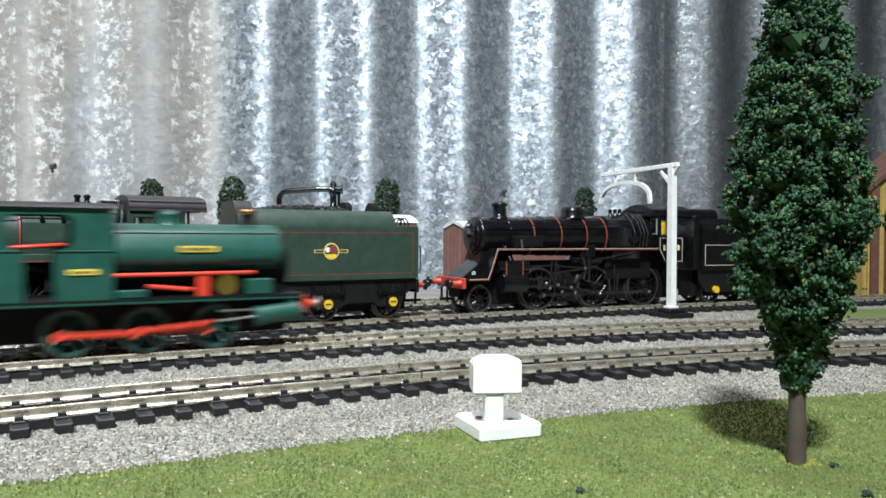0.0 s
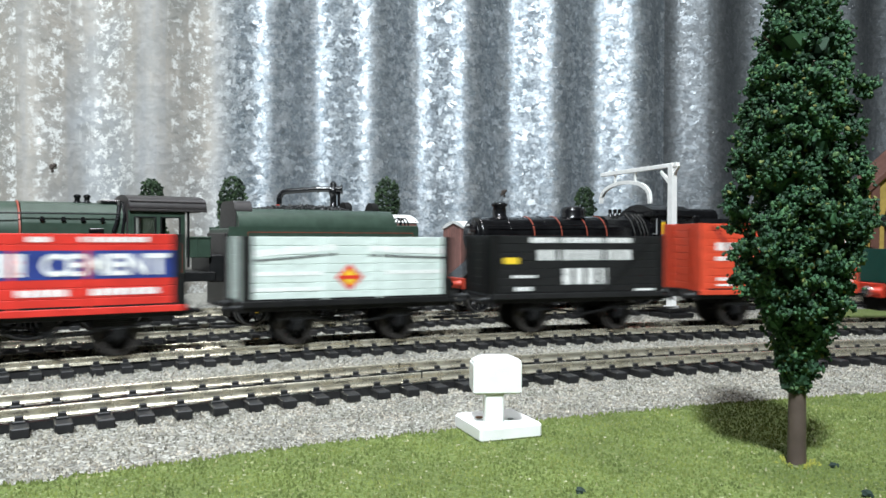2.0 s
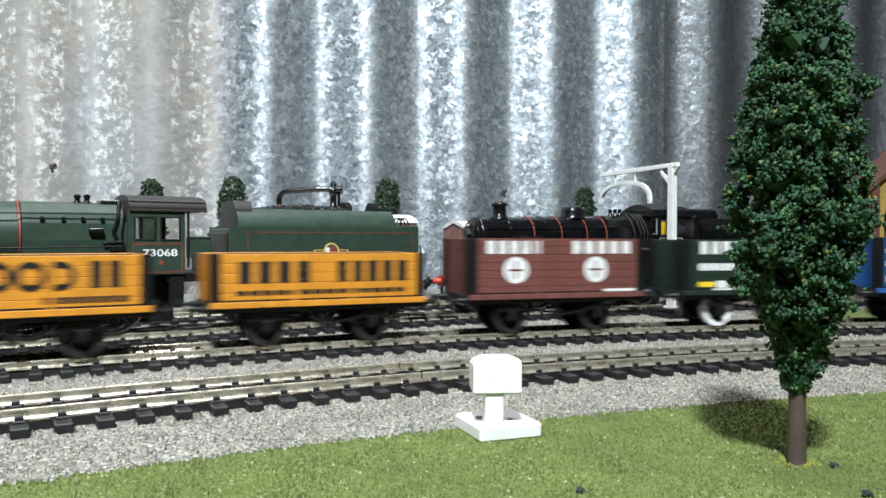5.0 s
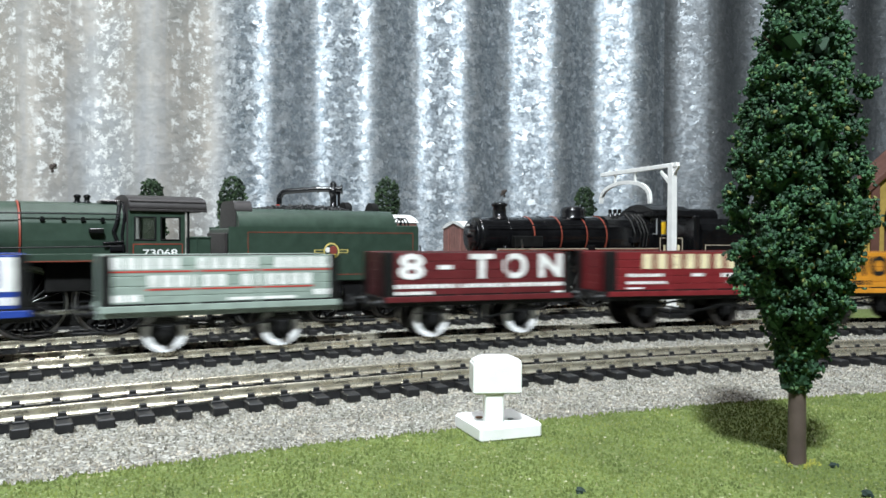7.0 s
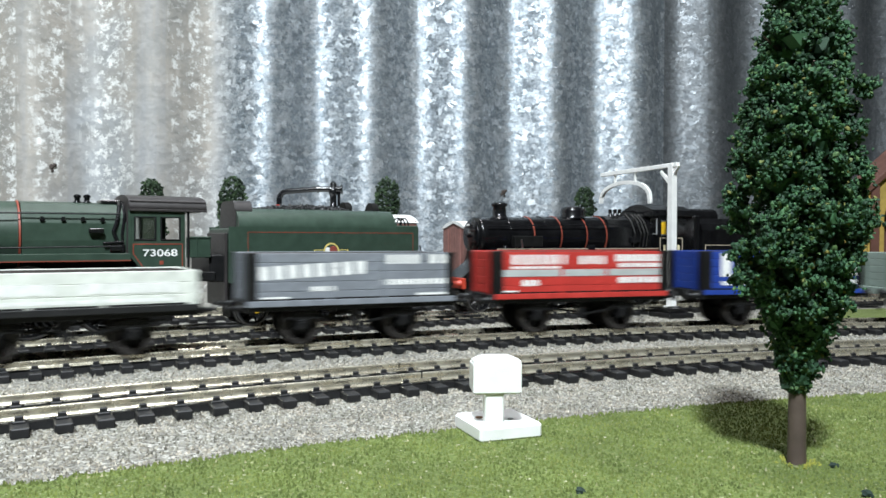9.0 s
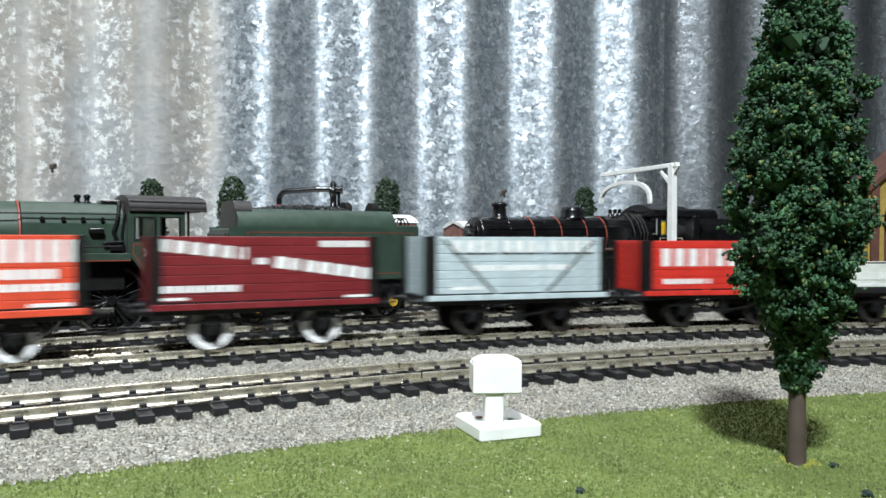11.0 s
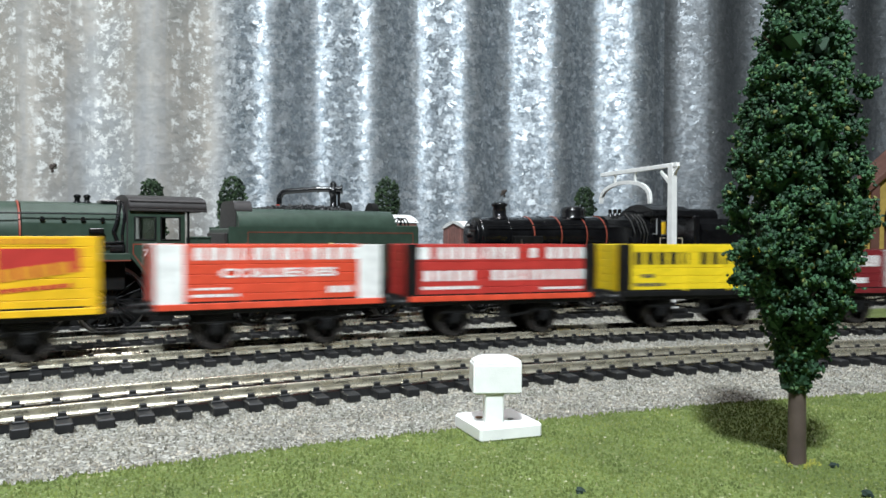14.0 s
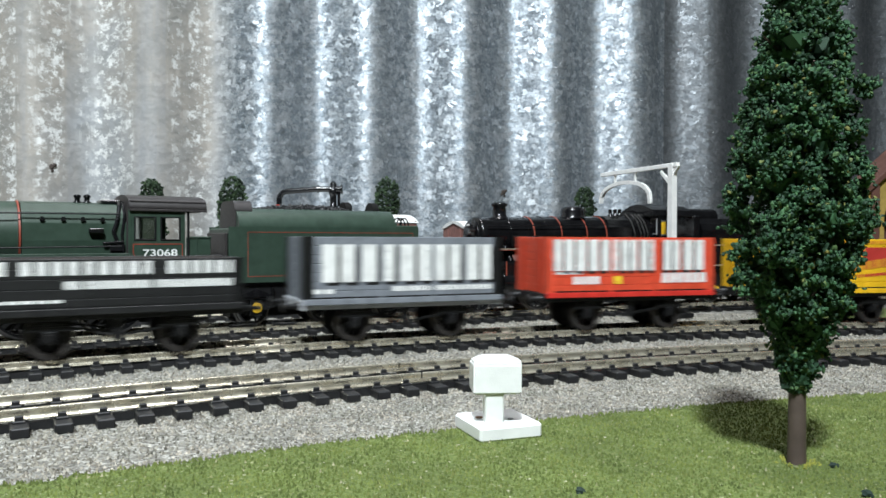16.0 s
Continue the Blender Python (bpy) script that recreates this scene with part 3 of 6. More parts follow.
def mark(root, marks, L, W, z0, top):
    """Lettering and panels on the near side. x and z run from 0 to 1 over the side."""
    h = top - z0
    lift = 0.0
    for q in marks:
        kind, x0, x1, a, b, mat = q[:6]
        X0, X1, Z0, Z1 = -L + x0 * 2 * L, -L + x1 * 2 * L, z0 + a * h, z0 + b * h
        y = -W - 0.06 - lift
        bm = bmesh.new()
        if kind == "panel":
            box(bm, X0, X1, y, -W + 0.1, Z0, Z1)
            part("painted_panel", bm, mat, root)
            lift = 0.05
        elif kind == "word":
            letters(q[6], Z1 - Z0, mat, "lettering", root, X0, X1, y - 0.05, Z0, 0.035)
            bm.free()
        elif kind == "front_bar":
            box(bm, X0, X1, y - 0.12, -W + 0.1, Z0, Z1)
            part("lettering_bar", bm, mat, root)
        elif kind == "disc":
            tube(bm, ((X0 + X1) / 2, y, (Z0 + Z1) / 2), ((X0 + X1) / 2, -W, (Z0 + Z1) / 2), (Z1 - Z0) / 2, seg=20)
            part("painted_disc", bm, mat, root)
        elif kind == "poly":
            prism(bm, [(-L + u * 2 * L, z0 + v * h) for u, v in q[6]], y, -W + 0.1)
            part("painted_panel", bm, mat, root)
            lift = 0.05
        else:
            # one plain bar for each stroke-sized block of unreadable or private writing
            count, rise, arch = q[6], q[7] if len(q) > 7 else 0.0, q[8] if len(q) > 8 else 0.0
            w = (X1 - X0) / count
            for i in range(count):
                u = (i + 0.5) / count - 0.5
                dz = rise * h * u + arch * h * (0.25 - u * u) * 4
                ang = math.degrees(math.atan2(rise * h - 8 * arch * h * u, X1 - X0))
                fill = 0.64 if count > 1 and b - a > 0.18 else 0.8 if count > 1 else 1.0
                box(bm, -w * fill / 2, w * fill / 2, y - 0.04, -W + 0.1, -(Z1 - Z0) / 2, (Z1 - Z0) / 2, 0, pose(X0 + (i + 0.5) * w, 0, (Z0 + Z1) / 2 + dz, 0, -ang, 0))
            part("lettering_bar", bm, mat, root)


def P(name, c, **kw):
    return pm(name, c, **kw)


def B(x0, x1, a, b, n, mat=WHITE, rise=0.0, arch=0.0):
    return ("bar", x0, x1, a, b, mat, n, rise, arch)


def tall(spans, a, b, shift):
    """Two plain white bars for each tall letter, each with a black shade bar behind it."""
    halves = [q for u, v in spans for q in ((u, u + 0.45 * (v - u)), (v - 0.42 * (v - u), v))]
    out = [B(u + shift, v + shift, a - 0.05, b - 0.04, 1, WBLACK) for u, v in halves]
    return out + [("front_bar", u, v, a, b, WHITE) for u, v in halves]


VERMILION = P("vermilion_paint", (0.66, 0.07, 0.03))
SCARLET = P("scarlet_paint", (0.6, 0.03, 0.02))
CRIMSON = P("crimson_paint", (0.46, 0.035, 0.028))
MAROON = P("maroon_paint", (0.105, 0.011, 0.014))
DARKRED = P("dark_red_paint", (0.17, 0.012, 0.016))
CHOC = P("chocolate_paint", (0.16, 0.055, 0.045))
BLUE = P("mid_blue_paint", (0.02, 0.115, 0.36))
ROYAL = P("royal_blue_paint", (0.013, 0.045, 0.27))
NAVY = P("navy_panel", (0.02, 0.04, 0.2))
BOTTLE = P("bottle_green_paint", (0.012, 0.026, 0.017), grime=0.12)
GREYGREEN = P("grey_green_paint", (0.26, 0.32, 0.28))
GREY = P("mid_grey_paint", (0.19, 0.205, 0.23))
SLATE = P("slate_grey_paint", (0.14, 0.15, 0.15))
PALE = P("pale_grey_paint", (0.6, 0.68, 0.64))
ICE = P("ice_grey_paint", (0.46, 0.54, 0.56))
OFFWHITE = P("off_white_paint", (0.66, 0.68, 0.62))
ORANGE = P("orange_paint", (0.62, 0.25, 0.02))
LEMON = P("lemon_yellow_paint", (0.8, 0.58, 0.015))
AMBERP = P("amber_paint", (0.8, 0.46, 0.012))
WBLACK = P("wagon_black_paint", (0.01, 0.01, 0.011), grime=0.1)
GREYPANEL = P("grey_panel", (0.42, 0.44, 0.43))
DARKMARK = P("dark_lettering", (0.06, 0.06, 0.06))

WAGONS = [
    (-478.2, dict(paint=VERMILION, planks=9, top=41.5, corner=VERMILION, strap=2, strap_m=DARKRED, label="tall vermilion planked coke wagon with white end stripe",
                  marks=[("panel", 0.905, 1.0, 0.0, 1.0, WHITE), B(0.09, 0.88, 0.6, 0.72, 22), B(0.09, 0.42, 0.45, 0.51, 12), B(0.62, 0.88, 0.45, 0.51, 10), B(0.1, 0.26, 0.15, 0.2, 6), B(0.1, 0.2, 0.07, 0.1, 1), B(0.66, 0.88, 0.14, 0.18, 7)])),
    (-568.4, dict(paint=WBLACK, planks=7, top=36.3, strap=1, label="black seven-plank open wagon with white writing",
                  marks=[B(0.2, 0.8, 0.88, 0.97, 16), B(0.24, 0.8, 0.58, 0.76, 11), B(0.38, 0.66, 0.16, 0.44, 4), B(0.06, 0.14, 0.52, 0.63, 1, YELLOW), B(0.1, 0.24, 0.28, 0.33, 5), B(0.12, 0.22, 0.06, 0.13, 3), B(0.82, 0.94, 0.03, 0.07, 1)])),
    (-658.7, dict(paint=PALE, planks=7, top=35.6, frame=BLACK, curb=BLACK, label="pale grey seven-plank open wagon with red and yellow diamond",
                  marks=[B(0.05, 0.42, 0.74, 0.84, 8, WHITE, 0.1), B(0.58, 0.97, 0.74, 0.84, 9, WHITE, -0.05), B(0.05, 0.42, 0.66, 0.7, 8, DARKMARK, 0.1), B(0.58, 0.97, 0.66, 0.7, 9, DARKMARK, -0.05), B(0.05, 0.36, 0.4, 0.46, 8), B(0.66, 0.96, 0.4, 0.46, 8), B(0.05, 0.36, 0.16, 0.22, 6),
                         ("poly", 0, 1, 0, 1, RED, [(0.42, 0.36), (0.485, 0.14), (0.55, 0.36), (0.485, 0.58)]), ("poly", 0, 1, 0, 1, YELLOW, [(0.445, 0.36), (0.485, 0.22), (0.525, 0.36), (0.485, 0.5)]), B(0.44, 0.53, 0.33, 0.39, 1, RED)])),
    (-750.3, dict(paint=SCARLET, planks=7, top=36.2, label="scarlet seven-plank cement wagon with navy name panel",
                  marks=[("panel", 0.04, 0.96, 0.4, 0.78, NAVY), B(0.07, 0.42, 0.44, 0.74, 6), ("word", 0.47, 0.94, 0.44, 0.74, WHITE, "CEMENT"), B(0.1, 0.26, 0.89, 0.96, 5), B(0.42, 0.5, 0.89, 0.96, 2), B(0.6, 0.86, 0.89, 0.96, 9), B(0.38, 0.56, 0.18, 0.27, 5), B(0.64, 0.9, 0.18, 0.27, 8), B(0.03, 0.07, 0.18, 0.27, 1, YELLOW), B(0.09, 0.18, 0.18, 0.25, 3), B(0.08, 0.14, 0.06, 0.1, 1)])),
    (-841.3, dict(paint=WBLACK, planks=7, top=34.8, white=1, load=1, label="black seven-plank open wagon with white-tyred wheels and red-shaded lettering",
                  marks=[("word", 0.092, 0.215, 0.38, 0.95, RED, "N"), ("word", 0.218, 0.637, 0.38, 0.89, RED, "ORTH"), ("word", 0.692, 0.8, 0.38, 0.95, RED, "E"), ("word", 0.803, 0.987, 0.38, 0.89, RED, "ND"), ("panel", 0.5, 0.501, 0.5, 0.501, WBLACK), ("word", 0.1, 0.21, 0.42, 0.97, WHITE, "N"), ("word", 0.225, 0.63, 0.42, 0.91, WHITE, "ORTH"), ("word", 0.7, 0.795, 0.42, 0.97, WHITE, "E"), ("word", 0.81, 0.98, 0.42, 0.91, WHITE, "ND"), B(0.1, 0.34, 0.12, 0.3, 6), B(0.1, 0.26, 0.03, 0.08, 1), B(0.8, 0.96, 0.2, 0.25, 6), B(0.82, 0.96, 0.11, 0.16, 5), B(0.85, 0.96, 0.03, 0.07, 4)])),
    (-931.0, dict(paint=BLUE, planks=7, top=36.2, label="mid-blue seven-plank open wagon with rows of white writing",
                  marks=[B(0.1, 0.93, 0.88, 0.96, 18), B(0.05, 0.4, 0.7, 0.78, 9), B(0.62, 0.95, 0.66, 0.78, 9), B(0.05, 0.96, 0.44, 0.55, 26), B(0.05, 0.4, 0.14, 0.27, 8), B(0.44, 0.66, 0.16, 0.28, 7), B(0.72, 0.96, 0.14, 0.28, 8), B(0.07, 0.14, 0.1, 0.16, 1, YELLOW)])),
    (-1022.2, dict(paint=BOTTLE, planks=7, top=35.0, white=1, label="dark green seven-plank open wagon with white writing",
                   marks=[B(0.09, 0.5, 0.72, 0.97, 6), B(0.54, 0.98, 0.72, 0.97, 8), B(0.09, 0.98, 0.4, 0.54, 24), B(0.09, 0.19, 0.08, 0.18, 1, YELLOW), B(0.2, 0.27, 0.06, 0.2, 1), B(0.7, 0.98, 0.12, 0.2, 10), B(0.18, 0.34, 0.01, 0.05, 1)])),
    (-1113.8, dict(paint=CHOC, planks=7, top=35.2, label="chocolate brown seven-plank open wagon with white roundels",
                   marks=[B(0.08, 0.4, 0.73, 0.96, 5), B(0.56, 0.93, 0.73, 0.96, 5), ("disc", 0, 0.5, 0.2, 0.68, WHITE), ("disc", 0.5, 0.92, 0.2, 0.68, WHITE), B(0.21, 0.29, 0.42, 0.46, 1, CHOC), B(0.67, 0.75, 0.42, 0.46, 1, CHOC), B(0.245, 0.255, 0.28, 0.6, 1, CHOC), B(0.705, 0.715, 0.28, 0.6, 1, CHOC), B(0.76, 0.95, 0.03, 0.08, 1)])),
    (-1204.9, dict(paint=ORANGE, planks=5, top=30.0, end=ORANGE, label="orange five-plank open wagon with black lettering", marks=[B(0.1, 0.45, 0.4, 0.85, 4, WBLACK), B(0.55, 0.92, 0.4, 0.85, 5, WBLACK), B(0.1, 0.9, 0.15, 0.25, 14, WBLACK)])),
    (-1296.0, dict(paint=ORANGE, planks=5, top=30.0, label="orange five-plank timber wagon with bold black lettering", marks=[B(0.08, 0.2, 0.62, 0.9, 2, WBLACK), ("word", 0.24, 0.72, 0.36, 0.9, WBLACK, "WOOD"), B(0.76, 0.9, 0.4, 0.9, 2, WBLACK), B(0.1, 0.4, 0.12, 0.24, 6, WBLACK), B(0.6, 0.92, 0.12, 0.24, 7, WBLACK)])),
    (-1387.0, dict(paint=DARKRED, planks=5, top=30.2, label="dark red five-plank open wagon with cream writing", marks=[B(0.18, 0.88, 0.58, 0.95, 8, CREAM), B(0.1, 0.32, 0.38, 0.46, 7), B(0.5, 0.57, 0.38, 0.46, 1), B(0.68, 0.94, 0.36, 0.46, 8), B(0.1, 0.34, 0.2, 0.27, 8), B(0.72, 0.94, 0.2, 0.27, 7), B(0.1, 0.2, 0.08, 0.12, 1)])),
    (-1477.4, dict(paint=MAROON, planks=5, top=30.2, white=1, end=P("dark_end_paint", (0.06, 0.012, 0.014)), label="maroon five-plank open wagon lettered 8-TON with white-tyred wheels", marks=[("word", 0.06, 0.19, 0.4, 0.98, WHITE, "8"), B(0.265, 0.335, 0.62, 0.72, 1), ("word", 0.43, 0.56, 0.4, 0.97, WHITE, "T"), ("word", 0.61, 0.745, 0.39, 0.98, WHITE, "O"), ("word", 0.815, 0.95, 0.4, 0.97, WHITE, "N"), B(0.03, 0.98, 0.2, 0.29, 30), B(0.03, 0.24, 0.06, 0.13, 5), B(0.9, 0.98, 0.04, 0.08, 1)])),
    (-1568.2, dict(paint=GREYGREEN, planks=5, top=29.6, white=1, frame=GREYGREEN, label="grey-green five-plank open wagon with red-edged white writing", marks=[B(0.03, 0.31, 0.74, 0.97, 5), B(0.36, 0.65, 0.74, 0.97, 5), B(0.7, 0.99, 0.74, 0.97, 6), B(0.03, 0.99, 0.68, 0.71, 1, CRIMSON), B(0.17, 0.5, 0.38, 0.62, 6), B(0.55, 0.88, 0.38, 0.62, 6), B(0.17, 0.88, 0.32, 0.35, 1, CRIMSON), B(0.04, 0.15, 0.1, 0.24, 2), B(0.88, 0.97, 0.14, 0.26, 2), B(0.5, 0.8, 0.08, 0.14, 1)])),
    (-1660.3, dict(paint=ROYAL, planks=5, top=30.3, label="royal blue five-plank open wagon with white framed name", marks=[B(0.1, 0.96, 0.9, 0.96, 1), B(0.1, 0.96, 0.36, 0.42, 1), B(0.1, 0.16, 0.42, 0.9, 1), B(0.9, 0.96, 0.42, 0.9, 1), B(0.2, 0.86, 0.5, 0.8, 11), B(0.1, 0.26, 0.14, 0.24, 4), B(0.8, 0.96, 0.12, 0.26, 4)])),
    (-1751.3, dict(paint=CRIMSON, planks=5, top=30.4, corner=BLACK, label="red five-plank open wagon with a grey middle stripe", marks=[("panel", 0.0, 1.0, 0.42, 0.58, GREYPANEL), B(0.08, 0.4, 0.7, 0.93, 8), B(0.46, 0.64, 0.7, 0.9, 4), B(0.68, 0.98, 0.76, 0.93, 10), B(0.7, 0.98, 0.62, 0.72, 9), B(0.08, 0.36, 0.6, 0.66, 8), B(0.7, 0.98, 0.24, 0.38, 8), B(0.14, 0.24, 0.2, 0.34, 3), B(0.04, 0.12, 0.06, 0.1, 1)])),
    (-1841.3, dict(paint=GREY, planks=5, top=30.2, label="mid-grey five-plank open wagon with sloping white writing", marks=[B(0.04, 0.55, 0.5, 0.78, 8, WHITE, 0.12), B(0.64, 0.82, 0.76, 0.96, 4), B(0.86, 0.97, 0.76, 0.96, 2), B(0.62, 0.97, 0.3, 0.42, 11), B(0.28, 0.4, 0.2, 0.3, 3), B(0.06, 0.18, 0.06, 0.1, 1), B(0.8, 0.97, 0.06, 0.11, 1)])),
    (-1930.2, dict(paint=OFFWHITE, planks=3, top=25.2, frame=BLACK, curb=WBLACK, corner=OFFWHITE, label="off-white three-plank open wagon", marks=[B(0.1, 0.46, 0.4, 0.7, 8), B(0.54, 0.92, 0.4, 0.7, 9), B(0.1, 0.9, 0.14, 0.24, 18)])),
    (-2021.0, dict(paint=SCARLET, planks=7, top=34.5, label="red open wagon with a broad white band", marks=[B(0.08, 0.9, 0.5, 0.85, 10), B(0.1, 0.4, 0.15, 0.25, 6)])),
    (-2111.8, dict(paint=ICE, planks=7, top=35.8, strap=2, strap_m=SLATE, corner=BLACK, curb=ICE, label="ice grey seven-plank open wagon with diagonal straps", marks=[B(0.12, 0.92, 0.74, 0.94, 12, WHITE), B(0.12, 0.92, 0.7, 0.73, 12, DARKMARK), B(0.22, 0.8, 0.42, 0.52, 12), B(0.12, 0.3, 0.1, 0.16, 4)])),
    (-2204.3, dict(paint=DARKRED, planks=7, top=35.6, white=1, strap=0, label="dark red seven-plank open wagon with a diagonal white name", marks=[B(0.02, 0.4, 0.72, 0.9, 6, WHITE, -0.14), B(0.43, 0.48, 0.58, 0.68, 1), B(0.51, 0.98, 0.42, 0.6, 7, WHITE, -0.22), B(0.72, 0.95, 0.84, 0.94, 5), B(0.03, 0.36, 0.18, 0.28, 8), B(0.02, 0.14, 0.07, 0.11, 1), B(0.84, 0.97, 0.04, 0.08, 1)])),
    (-2295.6, dict(paint=VERMILION, planks=7, top=35.8, white=1, label="bright vermilion seven-plank open wagon with white writing", marks=[B(0.03, 0.41, 0.64, 0.94, 7), B(0.43, 0.47, 0.68, 0.86, 1), B(0.51, 0.98, 0.64, 0.94, 8), B(0.14, 0.4, 0.42, 0.55, 6), B(0.56, 0.9, 0.42, 0.55, 8), B(0.04, 0.38, 0.22, 0.33, 9), B(0.46, 0.97, 0.26, 0.36, 14), B(0.2, 0.38, 0.08, 0.17, 4), B(0.8, 0.95, 0.05, 0.1, 1)])),
    (-2385.2, dict(paint=SLATE, planks=7, top=35.3, white=1, strap=2, strap_m=WBLACK, frame=SLATE, label="slate grey seven-plank open wagon with arched white name", marks=[B(0.05, 0.95, 0.44, 0.6, 17, WHITE, 0.0, 0.3), B(0.44, 0.58, 0.5, 0.62, 3), B(0.28, 0.72, 0.28, 0.4, 11), B(0.05, 0.18, 0.03, 0.08, 2)])),
    (-2477.9, dict(paint=DARKRED, planks=5, top=31.0, frame=BLACK, label="dark red five-plank lime wagon with grey door", marks=[("panel", 0.36, 0.68, 0.06, 1.0, GREYPANEL), B(0.02, 0.34, 0.58, 0.86, 7), ("word", 0.72, 0.9, 0.58, 0.86, WHITE, "LIME"), B(0.1, 0.26, 0.16, 0.3, 4), B(0.7, 0.94, 0.16, 0.34, 6), B(0.46, 0.6, 0.36, 0.46, 4, DARKMARK)])),
    (-2570.7, dict(paint=LEMON, planks=6, top=33.0, curb=BLACK, label="lemon yellow six-plank open wagon with black lettering", marks=[B(0.05, 0.4, 0.58, 0.84, 5, WBLACK), B(0.45, 0.94, 0.58, 0.84, 7, WBLACK), B(0.1, 0.18, 0.3, 0.38, 2, DARKMARK), B(0.06, 0.24, 0.12, 0.19, 5, DARKMARK), B(0.7, 0.94, 0.12, 0.19, 7, DARKMARK)])),
    (-2658.7, dict(paint=CRIMSON, planks=6, top=33.0, curb=VERMILION, label="crimson six-plank open wagon with white writing", marks=[B(0.03, 0.1, 0.72, 0.95, 1), B(0.13, 0.58, 0.72, 0.95, 8), B(0.63, 0.68, 0.74, 0.93, 1), B(0.73, 0.97, 0.72, 0.95, 4), B(0.06, 0.34, 0.3, 0.5, 5), B(0.42, 0.97, 0.3, 0.5, 10), B(0.06, 0.36, 0.14, 0.2, 6), B(0.7, 0.95, 0.1, 0.15, 5)])),
    (-2743.0, dict(paint=VERMILION, planks=6, top=33.0, curb=VERMILION, corner=WHITE, corner_w=8.0, label="orange-red six-plank colliery wagon with white end panels", marks=[B(0.14, 0.9, 0.74, 0.95, 12), ("word", 0.26, 0.78, 0.44, 0.6, WHITE, "COLLIERIES"), B(0.14, 0.3, 0.24, 0.28, 5), B(0.14, 0.34, 0.12, 0.17, 5), B(0.74, 0.86, 0.14, 0.26, 4)])),
    (-2832.0, dict(paint=AMBERP, planks=7, top=35.4, curb=AMBERP, corner=AMBERP, label="yellow and red seven-plank open wagon with diagonal name", marks=[("poly", 0, 1, 0, 1, CRIMSON, [(0.02, 0.12), (0.93, 0.52), (0.93, 0.84), (0.02, 0.84)]), B(0.1, 0.4, 0.23, 0.4, 4, ORANGE, 0.13), B(0.46, 0.9, 0.4, 0.57, 7, ORANGE, 0.2), B(0.6, 0.9, 0.27, 0.33, 9, CRIMSON, 0.08), B(0.1, 0.9, 0.9, 0.97, 14, ORANGE)])),
    (-2928.0, dict(paint=VERMILION, planks=7, top=35.8, curb=SCARLET, corner=VERMILION, label="vermilion seven-plank open wagon with tall white lettering", marks=[*tall([(0.025, 0.147), (0.162, 0.29), (0.308, 0.41), (0.427, 0.52), (0.541, 0.64), (0.684, 0.785), (0.81, 0.936)], 0.4, 0.96, -0.012), B(0.14, 0.3, 0.16, 0.3, 4), B(0.38, 0.43, 0.16, 0.3, 1, YELLOW), B(0.67, 0.955, 0.17, 0.35, 6), B(0.04, 0.2, 0.34, 0.38, 1)])),
    (-3020.8, dict(paint=GREY, planks=7, top=35.6, frame=P("pale_grey_frame", (0.4, 0.41, 0.43)), label="grey seven-plank open wagon with very tall white lettering", marks=[*tall([(0.08, 0.235), (0.27, 0.43), (0.46, 0.62), (0.64, 0.775), (0.81, 0.945)], 0.28, 0.88, 0.02), B(0.03, 0.14, 0.1, 0.17, 2), B(0.42, 0.95, 0.12, 0.2, 16)])),
    (-3114.5, dict(paint=WBLACK, planks=5, top=29.0, label="black five-plank open wagon with white writing", marks=[B(0.02, 0.1, 0.68, 0.95, 1), B(0.14, 0.64, 0.68, 0.95, 9), B(0.68, 0.98, 0.68, 0.95, 6), B(0.3, 0.98, 0.4, 0.56, 18), B(0.05, 0.3, 0.14, 0.2, 5)])),
]
for off_k, spec_k in WAGONS:
    wagon(spec_k, off_k - BODY_L / 2 * 1.02)

# ---- the green saddle-tank engine that leads the train ----
TANKGREEN = pm("emerald_green_paint", (0.009, 0.066, 0.049), 0.37, grime=0.12)
ENGINE_OFF = -426.4


def spoked(radius, colour, tyre_m, spokes=10, half=9.0):
    bm = bmesh.new()
    rim = bmesh.new()
    tube(bm, (0, -half, 0), (0, half, 0), 1.1, seg=8)
    for k in (-1, 1):
        y1 = k * half
        seg = 36
        for b, r0, r1, a, c in ((rim, radius - 0.7, radius, y1 - k * 2.4, y1), (bm, radius - 1.5, radius - 0.7, y1 - k * 2.2, y1 - k * 0.05), (rim, radius - 0.7, radius + 0.6, y1 - k * 2.9, y1 - k * 2.3)):
            rings = [[b.verts.new((r * math.cos(2 * math.pi * i / seg), y, r * math.sin(2 * math.pi * i / seg))) for i in range(seg)] for r, y in ((r0, a), (r1, a), (r1, c), (r0, c))]
            for j in range(4):
                for i in range(seg):
                    b.faces.new((rings[j][i], rings[j][(i + 1) % seg], rings[(j + 1) % 4][(i + 1) % seg], rings[(j + 1) % 4][i]))
        tube(bm, (0, y1 - k * 2.2, 0), (0, y1 + k * 0.2, 0), 1.9, 1.7, 14)
        for i in range(spokes):
            a = 2 * math.pi * i / spokes
            tube(bm, (1.4 * math.cos(a), y1 - k * 0.9, 1.4 * math.sin(a)), ((radius - 1.3) * math.cos(a), y1 - k * 0.9, (radius - 1.3) * math.sin(a)), 0.55, 0.4, 6)
    return mesh_of("wheel", bm, colour), mesh_of("tyre", rim, tyre_m)


RODS = []


